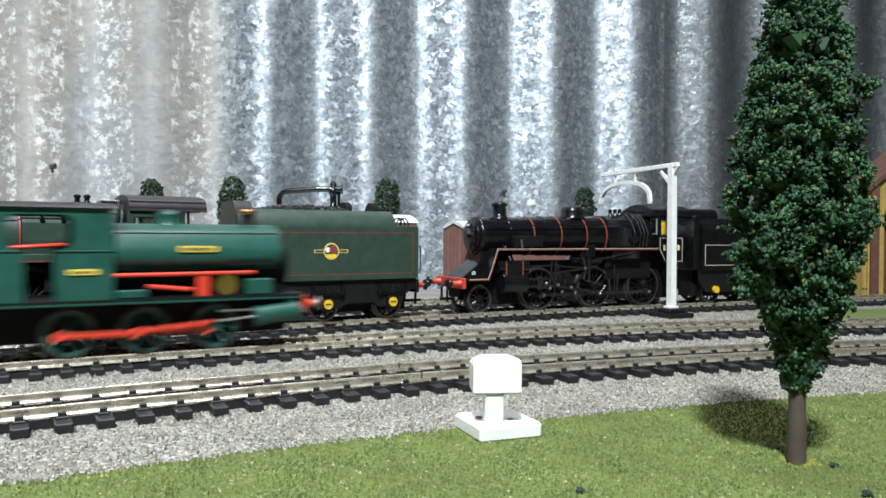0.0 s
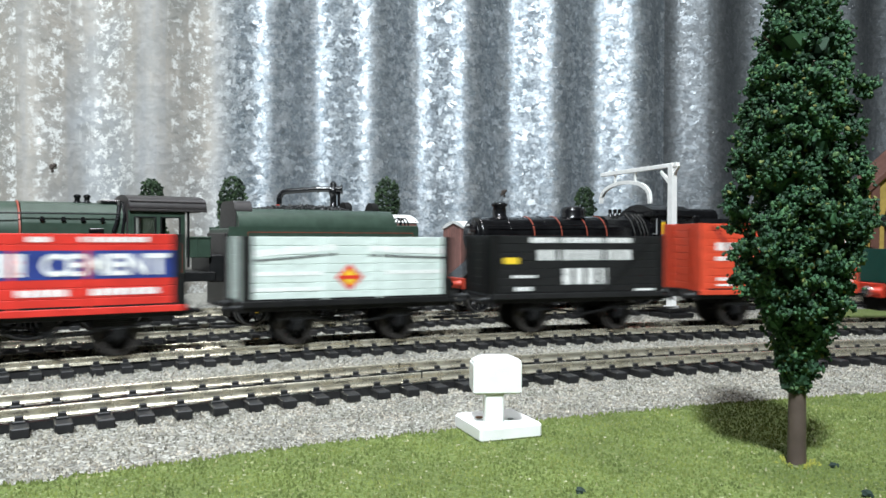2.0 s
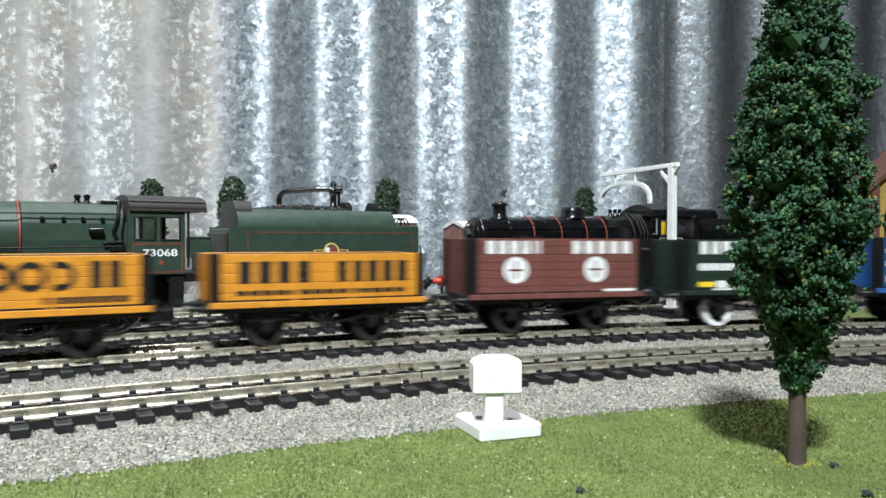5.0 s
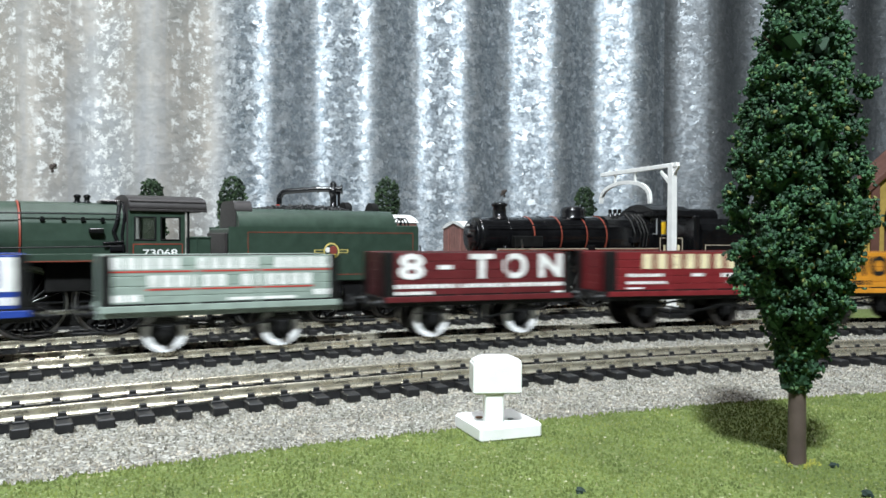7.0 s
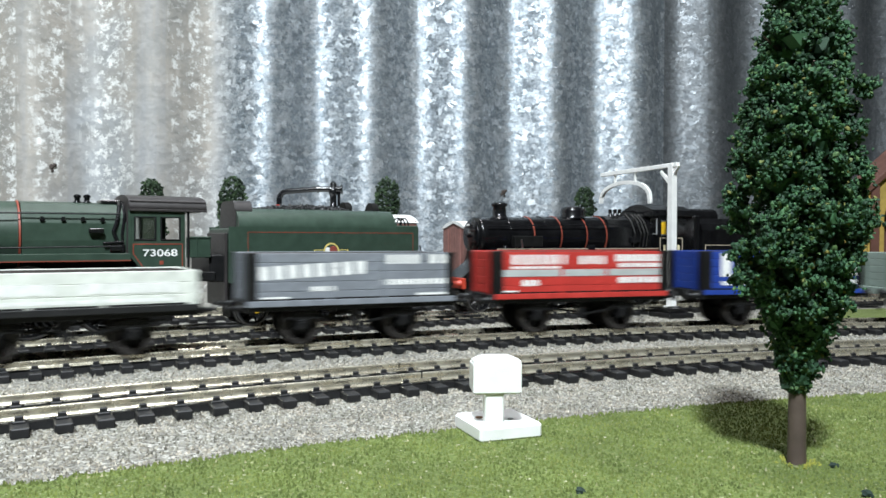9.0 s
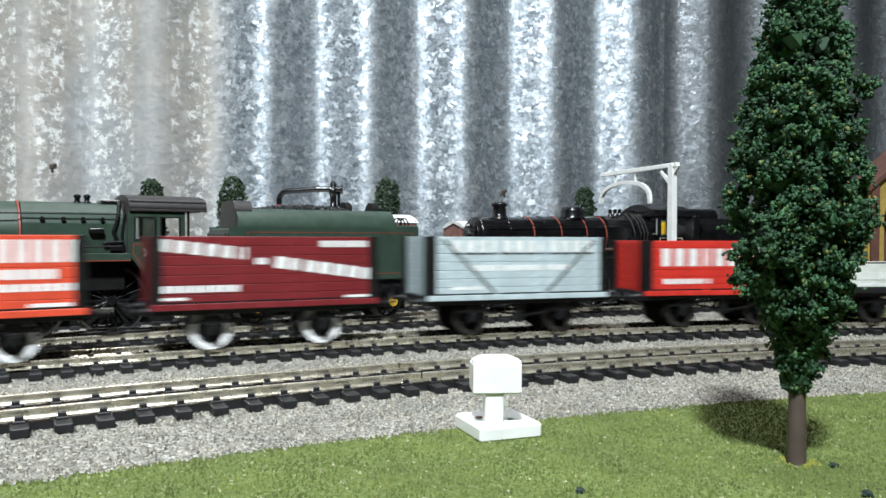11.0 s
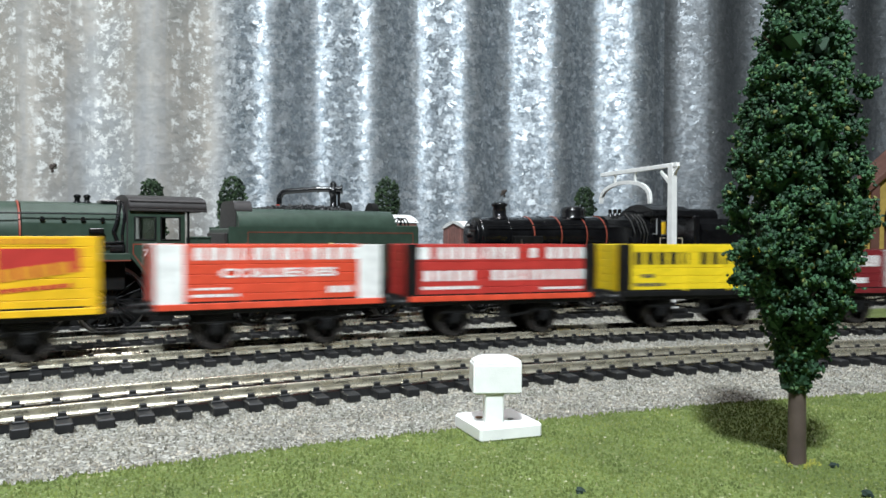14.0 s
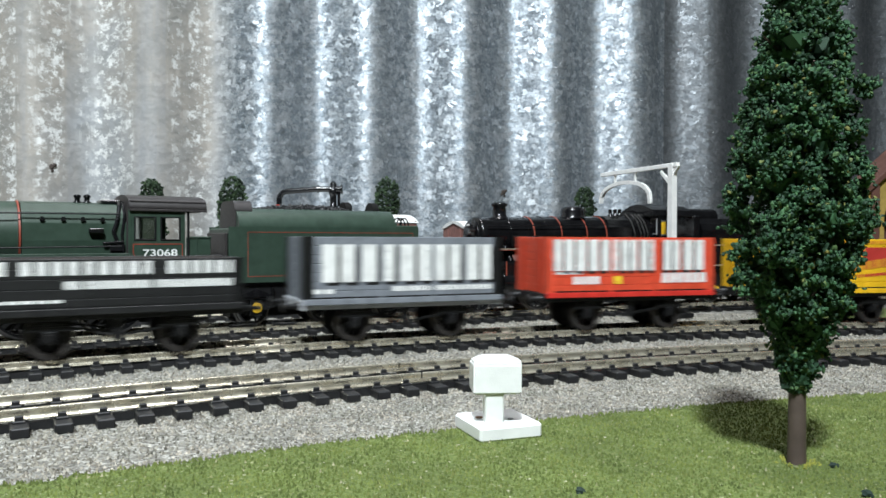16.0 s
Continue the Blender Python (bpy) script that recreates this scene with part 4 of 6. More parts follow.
def saddle_tank_engine():
    root = thing("saddle_tank_engine", "emerald green six-wheeled saddle-tank steam engine with red rods", "locomotive")
    bm = bmesh.new()
    box(bm, -37, 58, -14.5, 14.5, 15.4, 16.9, 0.25)
    part("running_plate", bm, TANKGREEN, root)
    bm = bmesh.new()
    box(bm, -37, 58, -14.75, 14.75, 16.6, 17.05)
    part("plate_edge", bm, BLACK, root, "thin black edging of the running plate")
    bm = bmesh.new()
    box(bm, -34, 55, -6.5, 6.5, 4.5, 15.4, 0.3)
    part("frames", bm, SOOT, root, "black frames between the wheels")
    half = [(13.1, 29.0), (13.25, 30.6), (12.9, 32.2), (12.05, 34.3), (10.95, 36.5), (9.0, 37.9), (6.0, 38.9), (2.5, 39.5)]
    low = [(12.2, 27.0), (9.5, 25.2), (4.0, 24.4)]
    bm = bmesh.new()
    prism(bm, [(-y, z) for y, z in half] + [(y, z) for y, z in half[::-1]] + low + [(-y, z) for y, z in low[::-1]], 1.2, 51.0, "X", True)
    part("saddle_tank", bm, TANKGREEN, root)
    for z in (36.6,):
        bm = bmesh.new()
        for sy in (-1, 1):
            box(bm, 1.5, 50, sy * 10.75 - 0.35, sy * 10.75 + 0.35, z - 0.3, z + 0.1)
        part("lining", bm, BLACK, root, "black lining on the tank")
    bm = bmesh.new()
    box(bm, 35, 48, -13.35, -13.0, 26.6, 27.1)
    box(bm, 35, 48, -13.35, -13.0, 27.6, 27.9)
    part("tank_step", bm, BLACK, root)
    bm = bmesh.new()
    tube(bm, (0, 0, 25.5), (54, 0, 25.5), 8.6, seg=28)
    tube(bm, (50.5, 0, 27.5), (54.5, 0, 27.5), 9.6, seg=28)
    box(bm, 46, 54, -7.5, 7.5, 16.9, 24, 0.4)
    part("smokebox", bm, SOOT, root, "sooty black boiler and smokebox")
    bm = bmesh.new()
    turned(bm, [(3.1, 38.9), (2.6, 39.6), (2.3, 41.5), (2.4, 43.0)], (43.5, 0, 0), seg=20)
    part("chimney", bm, SOOT, root)
    bm = bmesh.new()
    turned(bm, [(2.4, 42.8), (3.0, 43.4), (3.1, 44.2), (2.4, 44.6)], (43.5, 0, 0), seg=20)
    part("chimney_cap", bm, pm("copper", (0.5, 0.22, 0.1), 0.3, 1.0), root, "copper chimney cap")
    bm = bmesh.new()
    turned(bm, [(4.6, 38.6), (3.9, 39.6), (3.7, 42.2), (3.9, 42.6), (2.4, 43.6), (0.5, 44.0)], (18.5, 0, 0), seg=24)
    part("filler_dome", bm, TANKGREEN, root)
    # cab
    side = [(-36, 17.0), (-22.5, 17.0), (-22.5, 31.2), (-26.2, 32.4), (-27.0, 34.0), (-27.0, 39.8), (-25.2, 41.6), (-11.6, 41.6), (-10.0, 39.8), (-10.0, 34.0), (-11.2, 32.2), (-14.8, 31.2), (-14.8, 17.0), (0.5, 17.0), (0.5, 43.8), (-31.5, 43.8), (-31.5, 37.0), (-33.0, 33.0), (-36, 31.4)]
    for y0, y1 in ((-14.2, -13.3), (13.3, 14.2)):
        bm = bmesh.new()
        prism(bm, side, y0, y1)
        part("cab_side", bm, TANKGREEN, root)
    bm = bmesh.new()
    for y0, y1 in ((-14.55, -14.1), (14.1, 14.55)):
        box(bm, -36, -22.7, y0, y1, 31.0, 31.5, 0.1)
        box(bm, -14.6, 0.5, y0, y1, 31.0, 31.5, 0.1)
    part("beading", bm, TANKGREEN, root)
    bm = bmesh.new()
    box(bm, -0.6, 0.6, -13.4, 13.4, 17, 43.8, 0.1)
    part("cab_front", bm, TANKGREEN, root)
    bm = bmesh.new()
    box(bm, -36, -35.2, -13.4, 13.4, 17, 31.4, 0.1)
    part("cab_back", bm, TANKGREEN, root)
    bm = bmesh.new()
    prism(bm, [(-15.2, 43.6), (-14.6, 44.3), (-7, 45.3), (0, 45.7), (7, 45.3), (14.6, 44.3), (15.2, 43.6)], -34.0, 1.6, "X")
    part("cab_roof", bm, BLACK, root, "black arched cab roof")
    bm = bmesh.new()
    box(bm, -9, -1, -6, 6, 17, 33, 0.5)
    for x, y in ((-5, -8), (-4, 8)):
        tube(bm, (x, y, 17), (x, y, 32), 0.7, seg=8)
    part("backhead", bm, SOOT, root)
    bm = bmesh.new()
    pipe(bm, [(-26, -10, 32.2), (-20, -10, 32.6), (-12, -9, 33.0)], 0.6)
    part("brake_handle", bm, RED, root)
    # plates and red gear under the tank
    for x0, x1, z0, z1 in ((19, 30.5, 30.7, 32.6), (-11.5, -3.5, 24.3, 26.0)):
        bm = bmesh.new()
        box(bm, x0, x1, -14.6 if x0 < 0 else -13.7, -13.0, z0, z1, 0.1)
        part("name_plate", bm, pm("brass_plate_yellow", (0.68, 0.5, 0.06), 0.4), root, "brass-yellow plate")
        bm = bmesh.new()
        for i in range(5):
            w = (x1 - x0 - 2) / 5
            box(bm, x0 + 1 + i * w, x0 + 1 + (i + 0.75) * w, -14.7 if x0 < 0 else -13.8, -13.4, z0 + 0.5, z1 - 0.5)
        part("lettering_bar", bm, DARKMARK, root)
    bm = bmesh.new()
    pipe(bm, [(0.5, -13.4, 24.0), (42, -13.4, 24.2)], 0.65)
    box(bm, 24.5, 28, -13.6, -12.6, 17, 24, 0.2)
    pipe(bm, [(10, -13.6, 20.6), (23, -13.4, 19.2)], 0.75)
    part("reversing_rod", bm, RED, root, "bright red reversing rod and bracket")
    bm = bmesh.new()
    turned(bm, [(3.4, -0.6), (3.4, 0.6)], (33.5, -12.6, 20.6), "Y", 24)
    part("brass_disc", bm, BRASS, root)
    bm = bmesh.new()
    box(bm, 39.5, 48, -14, -9.5, 17, 22.2, 0.4)
    part("sand_box", bm, TANKGREEN, root)
    bm = bmesh.new()
    box(bm, 1.5, 10, -13.6, -9.5, 17, 19.6, 0.4)
    part("sand_box", bm, TANKGREEN, root)
    bm = bmesh.new()
    tube(bm, (43, -13.6, 10.2), (56, -13.6, 11.4), 3.1, seg=24)
    tube(bm, (42.2, -13.6, 10.1), (43.2, -13.6, 10.2), 3.4, seg=24)
    tube(bm, (55.6, -13.6, 11.3), (56.6, -13.6, 11.5), 3.4, seg=24)
    part("cylinder", bm, TANKGREEN, root, "inclined green cylinder")
    bm = bmesh.new()
    tube(bm, (30, -13.6, 9.2), (43, -13.6, 10.2), 0.45, seg=8)
    box(bm, 31, 43, -14.1, -13.1, 12.0, 12.7, 0.1, None)
    tube(bm, (56.6, -13.6, 11.5), (58.6, -13.6, 11.7), 0.8, seg=10)
    part("slide_bar", bm, STEEL, root, "bright steel slide bar and piston rod")
    for sx, x in ((1, 58), (-1, -37)):
        bm = bmesh.new()
        box(bm, min(x, x + sx * 1.2), max(x, x + sx * 1.2), -14, 14, 10.6, 16.6, 0.2)
        part("buffer_beam", bm, RED, root, "red buffer beam")
        for sy in (-1, 1):
            bm = bmesh.new()
            turned(bm, [(1.9, 0), (1.9, 0.6), (1.35, 1.0), (1.3, 3.2)], axis="X", seg=16)
            b = part("buffer", bm, RED, root, "red buffer shank", pose((x + sx * 1.2) * MM, sy * 11 * MM, 13.4 * MM, 0, 0, 0 if sx > 0 else 180))
            bm = bmesh.new()
            turned(bm, [(0.7, 3.2), (0.7, 4.6), (2.3, 4.7), (2.5, 5.1), (1.8, 5.5)], axis="X", seg=16)
            part("buffer_head", bm, STEEL, b, "bright steel buffer head")
        piece("coupling", COUPLING, root, x, 0, -0.5, 0, 0, 0 if sx > 0 else 180)
    me_w, me_t = spoked(7.0, TANKGREEN, pm("dark_tyre", (0.09, 0.1, 0.09), 0.35, 0.8), 10)
    for x in (-11.0, 10.0, 31.0):
        w = piece("wheel", me_w, root, x, 0, 7.0)
        piece("tyre", me_t, w)
        SPIN.append((w, x, 7.0, 7.0, ENGINE_OFF))
    for y in (-10.6, 10.6):
        bm = bmesh.new()
        box(bm, -11.5, 31.5, y - 0.45, y + 0.45, -0.75, 0.75, 0.15)
        for x in (-11.0, 10.0, 31.0):
            tube(bm, (x, y - 0.7, 0), (x, y + 0.7, 0), 1.5, seg=14)
        r = part("coupling_rod", bm, RED, root, "bright red coupling rod")
        RODS.append((r, 7.0, 3.0, ENGINE_OFF))
    bm = bmesh.new()
    box(bm, 10, 32, -12.6, -11.9, -0.6, 0.6, 0.15, pose(0, 0, 0, 0, -4, 0))
    tube(bm, (10, -12.8, 0), (10, -11.2, 0), 1.4, seg=14)
    r = part("connecting_rod", bm, RED, root, "bright red connecting rod")
    RODS.append((r, 7.0, 3.0, ENGINE_OFF))
    TRAIN.append((root, ENGINE_OFF))
    return root


saddle_tank_engine()

# ---- engines standing on the siding ----
LOCOGREEN = pm("dark_brunswick_green", (0.026, 0.048, 0.033), 0.4, grime=0.12)
LOCOBLACK = pm("engine_black", (0.0035, 0.0035, 0.004), 0.2, grime=0.03)
ROOF = pm("cab_roof_brown_black", (0.024, 0.02, 0.02), 0.5)
LINE = pm("orange_lining", (0.24, 0.045, 0.024), 0.5)
PALELINE = pm("cream_lining", (0.6, 0.5, 0.38), 0.5)
BEAM = pm("buffer_beam_red", (0.46, 0.045, 0.02), 0.45)


GLASS, nt_g, b_g = nodes_of("cab_glass")
b_g.inputs["Base Color"].default_value = (0.75, 0.78, 0.76, 1)
b_g.inputs["Transmission Weight"].default_value = 1.0
b_g.inputs["Roughness"].default_value = 0.12
b_g.inputs["IOR"].default_value = 1.45


def siding_pose(s):
    x, y, h = siding_point(s)
    return pose(x * MM, y * MM, 4.85 * MM, 0, 0, math.degrees(h))


def outline_strip(bm, pts, y, w=0.3, closed=True):
    n = len(pts)
    for i in range(n if closed else n - 1):
        (x0, z0), (x1, z1) = pts[i], pts[(i + 1) % n]
        ln = math.hypot(x1 - x0, z1 - z0)
        box(bm, -ln / 2 - w / 2, ln / 2 + w / 2, y - 0.05, y + 0.1, -w / 2, w / 2, 0, pose((x0 + x1) / 2, 0, (z0 + z1) / 2, 0, -math.degrees(math.atan2(z1 - z0, x1 - x0)), 0))


def green_tender():
    root = thing("engine_tender", "lined dark green six-wheeled tender heaped with coal", "tender", m=siding_pose(-63))
    prof = [(-14.5, 17.5), (-14.5, 39.6), (-14.1, 41.3), (-13.0, 43.2), (-11.4, 44.9), (-9.4, 46.2), (-8.0, 46.8), (8.0, 46.8), (9.4, 46.2), (11.4, 44.9), (13.0, 43.2), (14.1, 41.3), (14.5, 39.6), (14.5, 17.5)]
    bm = bmesh.new()
    prism(bm, [(y, z) for y, z in prof], -38, 31.0, "X", True)
    part("tank", bm, LOCOGREEN, root)
    bm = bmesh.new()
    box(bm, 31, 42, -14.5, 14.5, 17.5, 40.6, 0.4)
    prism(bm, [(31, 40), (34.5, 40.4), (31, 46.6)], -9, 9)
    part("tank_end", bm, LOCOGREEN, root)
    bm = bmesh.new()
    box(bm, -42, -37.9, -14.5, 14.5, 17.5, 38.8, 0.5)
    part("tank_end", bm, LOCOGREEN, root)
    bm = bmesh.new()
    prism(bm, [(-10.5, 38.5), (-10.5, 46.0), (-9.4, 48.4), (-7.0, 49.8), (7.0, 49.8), (9.4, 48.4), (10.5, 46.0), (10.5, 38.5)], -38.5, -31.5, "X", True)
    box(bm, -43.2, -42.1, -13.5, 13.5, 8, 37, 0.3)
    part("front_shield", bm, ROOF, root, "dark tender front shield")
    bm = bmesh.new()
    rng = random.Random(3)
    for i in range(560):
        x, y = rng.uniform(-30, 12), rng.uniform(-8, 8)
        hgt = 46.4 + 2.4 * max(0, 1 - ((x + 6) / 24) ** 2) * max(0.2, 1 - (y / 9) ** 2) + rng.uniform(-0.7, 0.3)
        bmesh.ops.create_icosphere(bm, subdivisions=1, radius=rng.uniform(0.4, 0.75), matrix=pose(x, y, hgt, rng.uniform(0, 90), rng.uniform(0, 90), 0))
    part("coal_heap", bm, COAL, root, "heap of black coal")
    for x in (13.5, 26.5):
        bm = bmesh.new()
        tube(bm, (x - 0.7, 2, 46.6), (x + 2.2, 2, 46.6), 4.3, seg=26)
        part("rounded_lid", bm, SOOT, root)
    bm = bmesh.new()
    for x in (36.5, 38.2, 39.9):
        pts = [(x, -5 + 4 * math.cos(a), 40.5 + 3.6 * math.sin(a)) for a in [math.pi * i / 8 for i in range(9)]]
        pipe(bm, pts, 0.35, 6)
    part("filler_hoops", bm, GLOSSBLACK, root)
    bm = bmesh.new()
    outline_strip(bm, [(-34.5, 19.9), (39.2, 19.9), (39.2, 37.3), (-34.5, 37.3)], -14.55, 0.24)
    part("lining", bm, LINE, root, "fine orange lining")
    for y0, y1 in ((-14.53, -14.2), (14.2, 14.53)):
        bm = bmesh.new()
        box(bm, -42, 42, y0, y1, 17.5, 39.4)
        part("side_sheet", bm, LOCOGREEN, root)
    # lion-and-wheel badge as plain shapes
    bm = bmesh.new()
    tube(bm, (0.5, -14.62, 29.6), (0.5, -14.4, 29.6), 3.5, seg=28)
    for sx in (-1, 1):
        box(bm, min(0.5 + sx * 3.2, 0.5 + sx * 7.6), max(0.5 + sx * 3.2, 0.5 + sx * 7.6), -14.6, -14.4, 28.9, 30.3)
    badge = part("badge", bm, pm("badge_gold", (0.6, 0.48, 0.14), 0.5), root, "gold-edged round badge")
    bm = bmesh.new()
    tube(bm, (0.5, -14.68, 29.6), (0.5, -14.5, 29.6), 2.9, seg=28)
    for sx in (-1, 1):
        box(bm, min(0.5 + sx * 3.5, 0.5 + sx * 7.2), max(0.5 + sx * 3.5, 0.5 + sx * 7.2), -14.64, -14.5, 29.2, 30.0)
    part("badge_field", bm, LOCOGREEN, badge)
    bm = bmesh.new()
    tube(bm, (1.3, -14.74, 30.1), (1.3, -14.6, 30.1), 1.8, seg=18)
    part("badge_crown", bm, pm("badge_maroon", (0.2, 0.04, 0.03), 0.5), badge)
    bm = bmesh.new()
    tube(bm, (-1.2, -14.74, 30.2), (-1.2, -14.6, 30.2), 1.1, seg=16)
    part("badge_wheel", bm, WHITE, badge)
    bm = bmesh.new()
    box(bm, -1.8, 2.6, -14.74, -14.6, 26.8, 28.4)
    part("badge_scroll", bm, YELLOW, badge)
    # underframe
    bm = bmesh.new()
    for y0, y1 in ((-13.0, -11.8), (11.8, 13.0)):
        prism(bm, [(-40, 17.4), (-40, 13), (-36, 6.5), (-26, 6.5), (-23, 7.6), (-8, 7.6), (-5, 5.4), (5, 5.4), (8, 7.4), (21, 7.4), (24, 5.4), (34, 6.0), (37, 12), (41.5, 13), (41.5, 17.4)], y0, y1)
    part("frame", bm, BLACK, root)
    for k, x in enumerate((-31, -0.8, 29.5)):
        bm = bmesh.new()
        box(bm, x - 2.6, x + 2.6, -14.4, -12.4, 4.4, 10.4, 0.3)
        box(bm, x - 6.5, x + 6.5, -14.0, -12.8, 10.6, 11.6, 0.2)
        for d in (-6.5, 6.5):
            tube(bm, (x + d, -14.2, 11), (x + d, -14.2, 15.5), 0.7, seg=8)
        part("axlebox", bm, LOCOBLACK, root)
        bm = bmesh.new()
        for i in range(5):
            w = 7.4 - 1.3 * i
            box(bm, x - w, x + w, -14.3, -13.2, 11.7 + 0.55 * i, 12.15 + 0.55 * i, 0.08)
        box(bm, x - 0.9, x + 0.9, -14.5, -13.0, 11.4, 15.0, 0.1)
        part("leaf_spring", bm, GLOSSBLACK, root)
        bm = bmesh.new()
        tube(bm, (x, -14.9, 7.5), (x, -14.3, 7.5), 2.0, seg=22)
        cap = part("axle_cover", bm, pm("amber_yellow", (0.75, 0.45, 0.02), 0.4), root, "amber yellow axle cover")
        bm = bmesh.new()
        box(bm, x - 1.4, x + 1.4, -15.0, -14.8, 7.2, 7.9)
        part("lettering_bar", bm, DARKMARK, cap)
        w = piece("wheel", TENDER_WHEEL[0], root, x, 0, 6.6)
        piece("tyre", TENDER_WHEEL[1], w)
    bm = bmesh.new()
    box(bm, -39, 40, -6, 6, 3.2, 17.4, 0.4)
    part("inner_frame", bm, SOOT, root)
    bm = bmesh.new()
    box(bm, 41.5, 42.8, -14, 14, 11, 17, 0.2)
    part("buffer_beam", bm, BLACK, root)
    for sy in (-1, 1):
        bm = bmesh.new()
        turned(bm, [(1.8, 0), (1.7, 0.7), (1.3, 1.1), (1.25, 3.6)], axis="X", seg=16)
        b = part("buffer", bm, BEAM, root, "red buffer shank", pose(42.6 * MM, sy * 11 * MM, 14.2 * MM))
        bm = bmesh.new()
        turned(bm, [(0.8, 3.6), (0.8, 4.8), (2.5, 4.9), (2.6, 5.3), (1.9, 5.7)], axis="X", seg=16)
        part("buffer_head", bm, GLOSSBLACK, b)
    bm = bmesh.new()
    pipe(bm, [(42.8, -4, 15), (45.5, -4, 15.5), (46.6, -4, 12), (46.4, -4, 5)], 0.6, 8)
    pipe(bm, [(42.8, 5, 16), (45.2, 5, 17), (46.0, 5, 13), (45.8, 5, 6)], 0.6, 8)
    part("brake_pipe", bm, BLACK, root)
    bm = bmesh.new()
    pipe(bm, [(43.1, -13.6, 20), (43.6, -13.6, 21), (43.6, -13.6, 31), (43.1, -13.6, 32)], 0.3, 6)
    part("handrail", bm, BLACK, root)
    bm = bmesh.new()
    box(bm, 42.6, 51, -1, 1, 6.0, 7.0)
    part("drawbar", bm, BLACK, root)
    return root


TENDER_WHEEL = spoked(6.6, BLACK, pm("steel_tyre", (0.2, 0.195, 0.19), 0.32, 0.9), 10, 9.3)
BIG_WHEEL = spoked(12.3, LOCOBLACK, pm("steel_tyre"), 18, 9.3)
DRIVE_WHEEL = spoked(10.4, LOCOBLACK, pm("steel_tyre"), 15, 9.3)
PONY_WHEEL = spoked(6.4, GLOSSBLACK, pm("steel_tyre"), 10, 9.3)
green_tender()


def green_engine():
    root = thing("green_express_engine", "lined dark green steam engine numbered 73068", "locomotive", m=siding_pose(-148.4))
    bm = bmesh.new()
    prof = [(-11.5, 28), (-12.2, 34), (-12.0, 40), (-10.5, 44), (-7, 46.8), (0, 47.7), (7, 46.8), (10.5, 44), (12.0, 40), (12.2, 34), (11.5, 28)]
    prism(bm, prof, -27, 9, "X", True)
    part("firebox", bm, LOCOGREEN, root)
    bm = bmesh.new()
    rings = [(10.2, -118), (10.4, -100), (11.7, -40), (12.0, -28)]
    turned(bm, rings, (0, 0, 35.6), "X", 40)
    part("boiler", bm, LOCOGREEN, root)
    bm = bmesh.new()
    turned(bm, [(7.5, -129.5), (10.0, -129), (10.6, -127), (10.6, -112)], (0, 0, 35.0), "X", 36)
    turned(bm, [(3.6, 44.5), (3.0, 46), (2.8, 50), (3.3, 52)], (-119, 0, 0), "Z", 20)
    part("smokebox", bm, LOCOBLACK, root)
    for x in (-27.6, -60, -92):
        bm = bmesh.new()
        turned(bm, [(12.35 if x > -40 else 11.6 if x > -70 else 10.9, x - 0.3), (12.4 if x > -40 else 11.7 if x > -70 else 11.0, x + 0.3)], (0, 0, 35.6), "X", 40)
        part("boiler_band", bm, LINE, root, "orange lined boiler band")
    bm = bmesh.new()
    turned(bm, [(4.8, 45.5), (4.4, 49), (3.0, 50.8), (0.5, 51.4)], (-66, 0, 0), "Z", 24)
    part("dome", bm, LOCOGREEN, root)
    bm = bmesh.new()
    for x in (-8.2, -5.0, -8.2, -5.0):
        turned(bm, [(1.6, 46.9), (1.6, 47.8), (0.9, 48.2), (0.9, 49.3), (1.3, 49.6), (1.2, 50.3), (0.4, 50.7)], (x, 0, 0), "Z", 14)
    part("safety_valve", bm, GLOSSBLACK, root)
    for x in (-21, -14.5, -8.3, -2.0):
        bm = bmesh.new()
        turned(bm, [(0.8, 0), (0.8, 0.9), (0.4, 1.1)], (x, -12.6, 41.4), "Y", 12)
        part("washout_plug", bm, GLOSSBLACK, root)
    bm = bmesh.new()
    box(bm, -6.5, -1.8, -14.0, -12.0, 36.6, 38.2, 0.2)
    part("lubricator", bm, GLOSSBLACK, root)
    bm = bmesh.new()
    pipe(bm, [(-118, -11.4, 41.6), (-30, -12.6, 43.2), (4, -12.8, 43.4)], 0.3, 6)
    pipe(bm, [(-100, -14.2, 31.3), (-30, -14.2, 31.5), (4, -14.2, 31.9)], 0.32, 6)
    part("handrail", bm, BLACK, root, "thin black handrail")
    for pts, rad in (([(2.5, -11, 29), (2.8, -12, 34), (1.6, -12.4, 37), (3.0, -12, 41), (4.2, -9, 46), (5, -4, 48.2)], 0.75), ([(5.0, -11.6, 29), (4.6, -12, 36), (5.6, -11.6, 43), (6, -6, 47.6)], 0.6), ([(-2, -13, 33), (5, -12.6, 33.4)], 0.5)):
        bm = bmesh.new()
        pipe(bm, pts, rad, 8)
        part("steam_pipe", bm, GLOSSBLACK, root)
    bm = bmesh.new()
    box(bm, 0.5, 5.5, -12.8, -10.5, 29.5, 33, 0.4)
    box(bm, -1, 6, -5, 5, 47.2, 48.8, 0.5)
    part("injector", bm, GLOSSBLACK, root, "black injector body")
    # running plate
    bm = bmesh.new()
    box(bm, -112, 7, -14.4, 14.4, 28.4, 29.4, 0.15)
    box(bm, -112, 7, -14.6, -14.0, 26.6, 29.0)
    part("running_plate", bm, LOCOGREEN, root)
    bm = bmesh.new()
    box(bm, -112, 7, -14.75, -14.55, 26.7, 27.0)
    part("lining", bm, LINE, root, "orange line along the running plate")
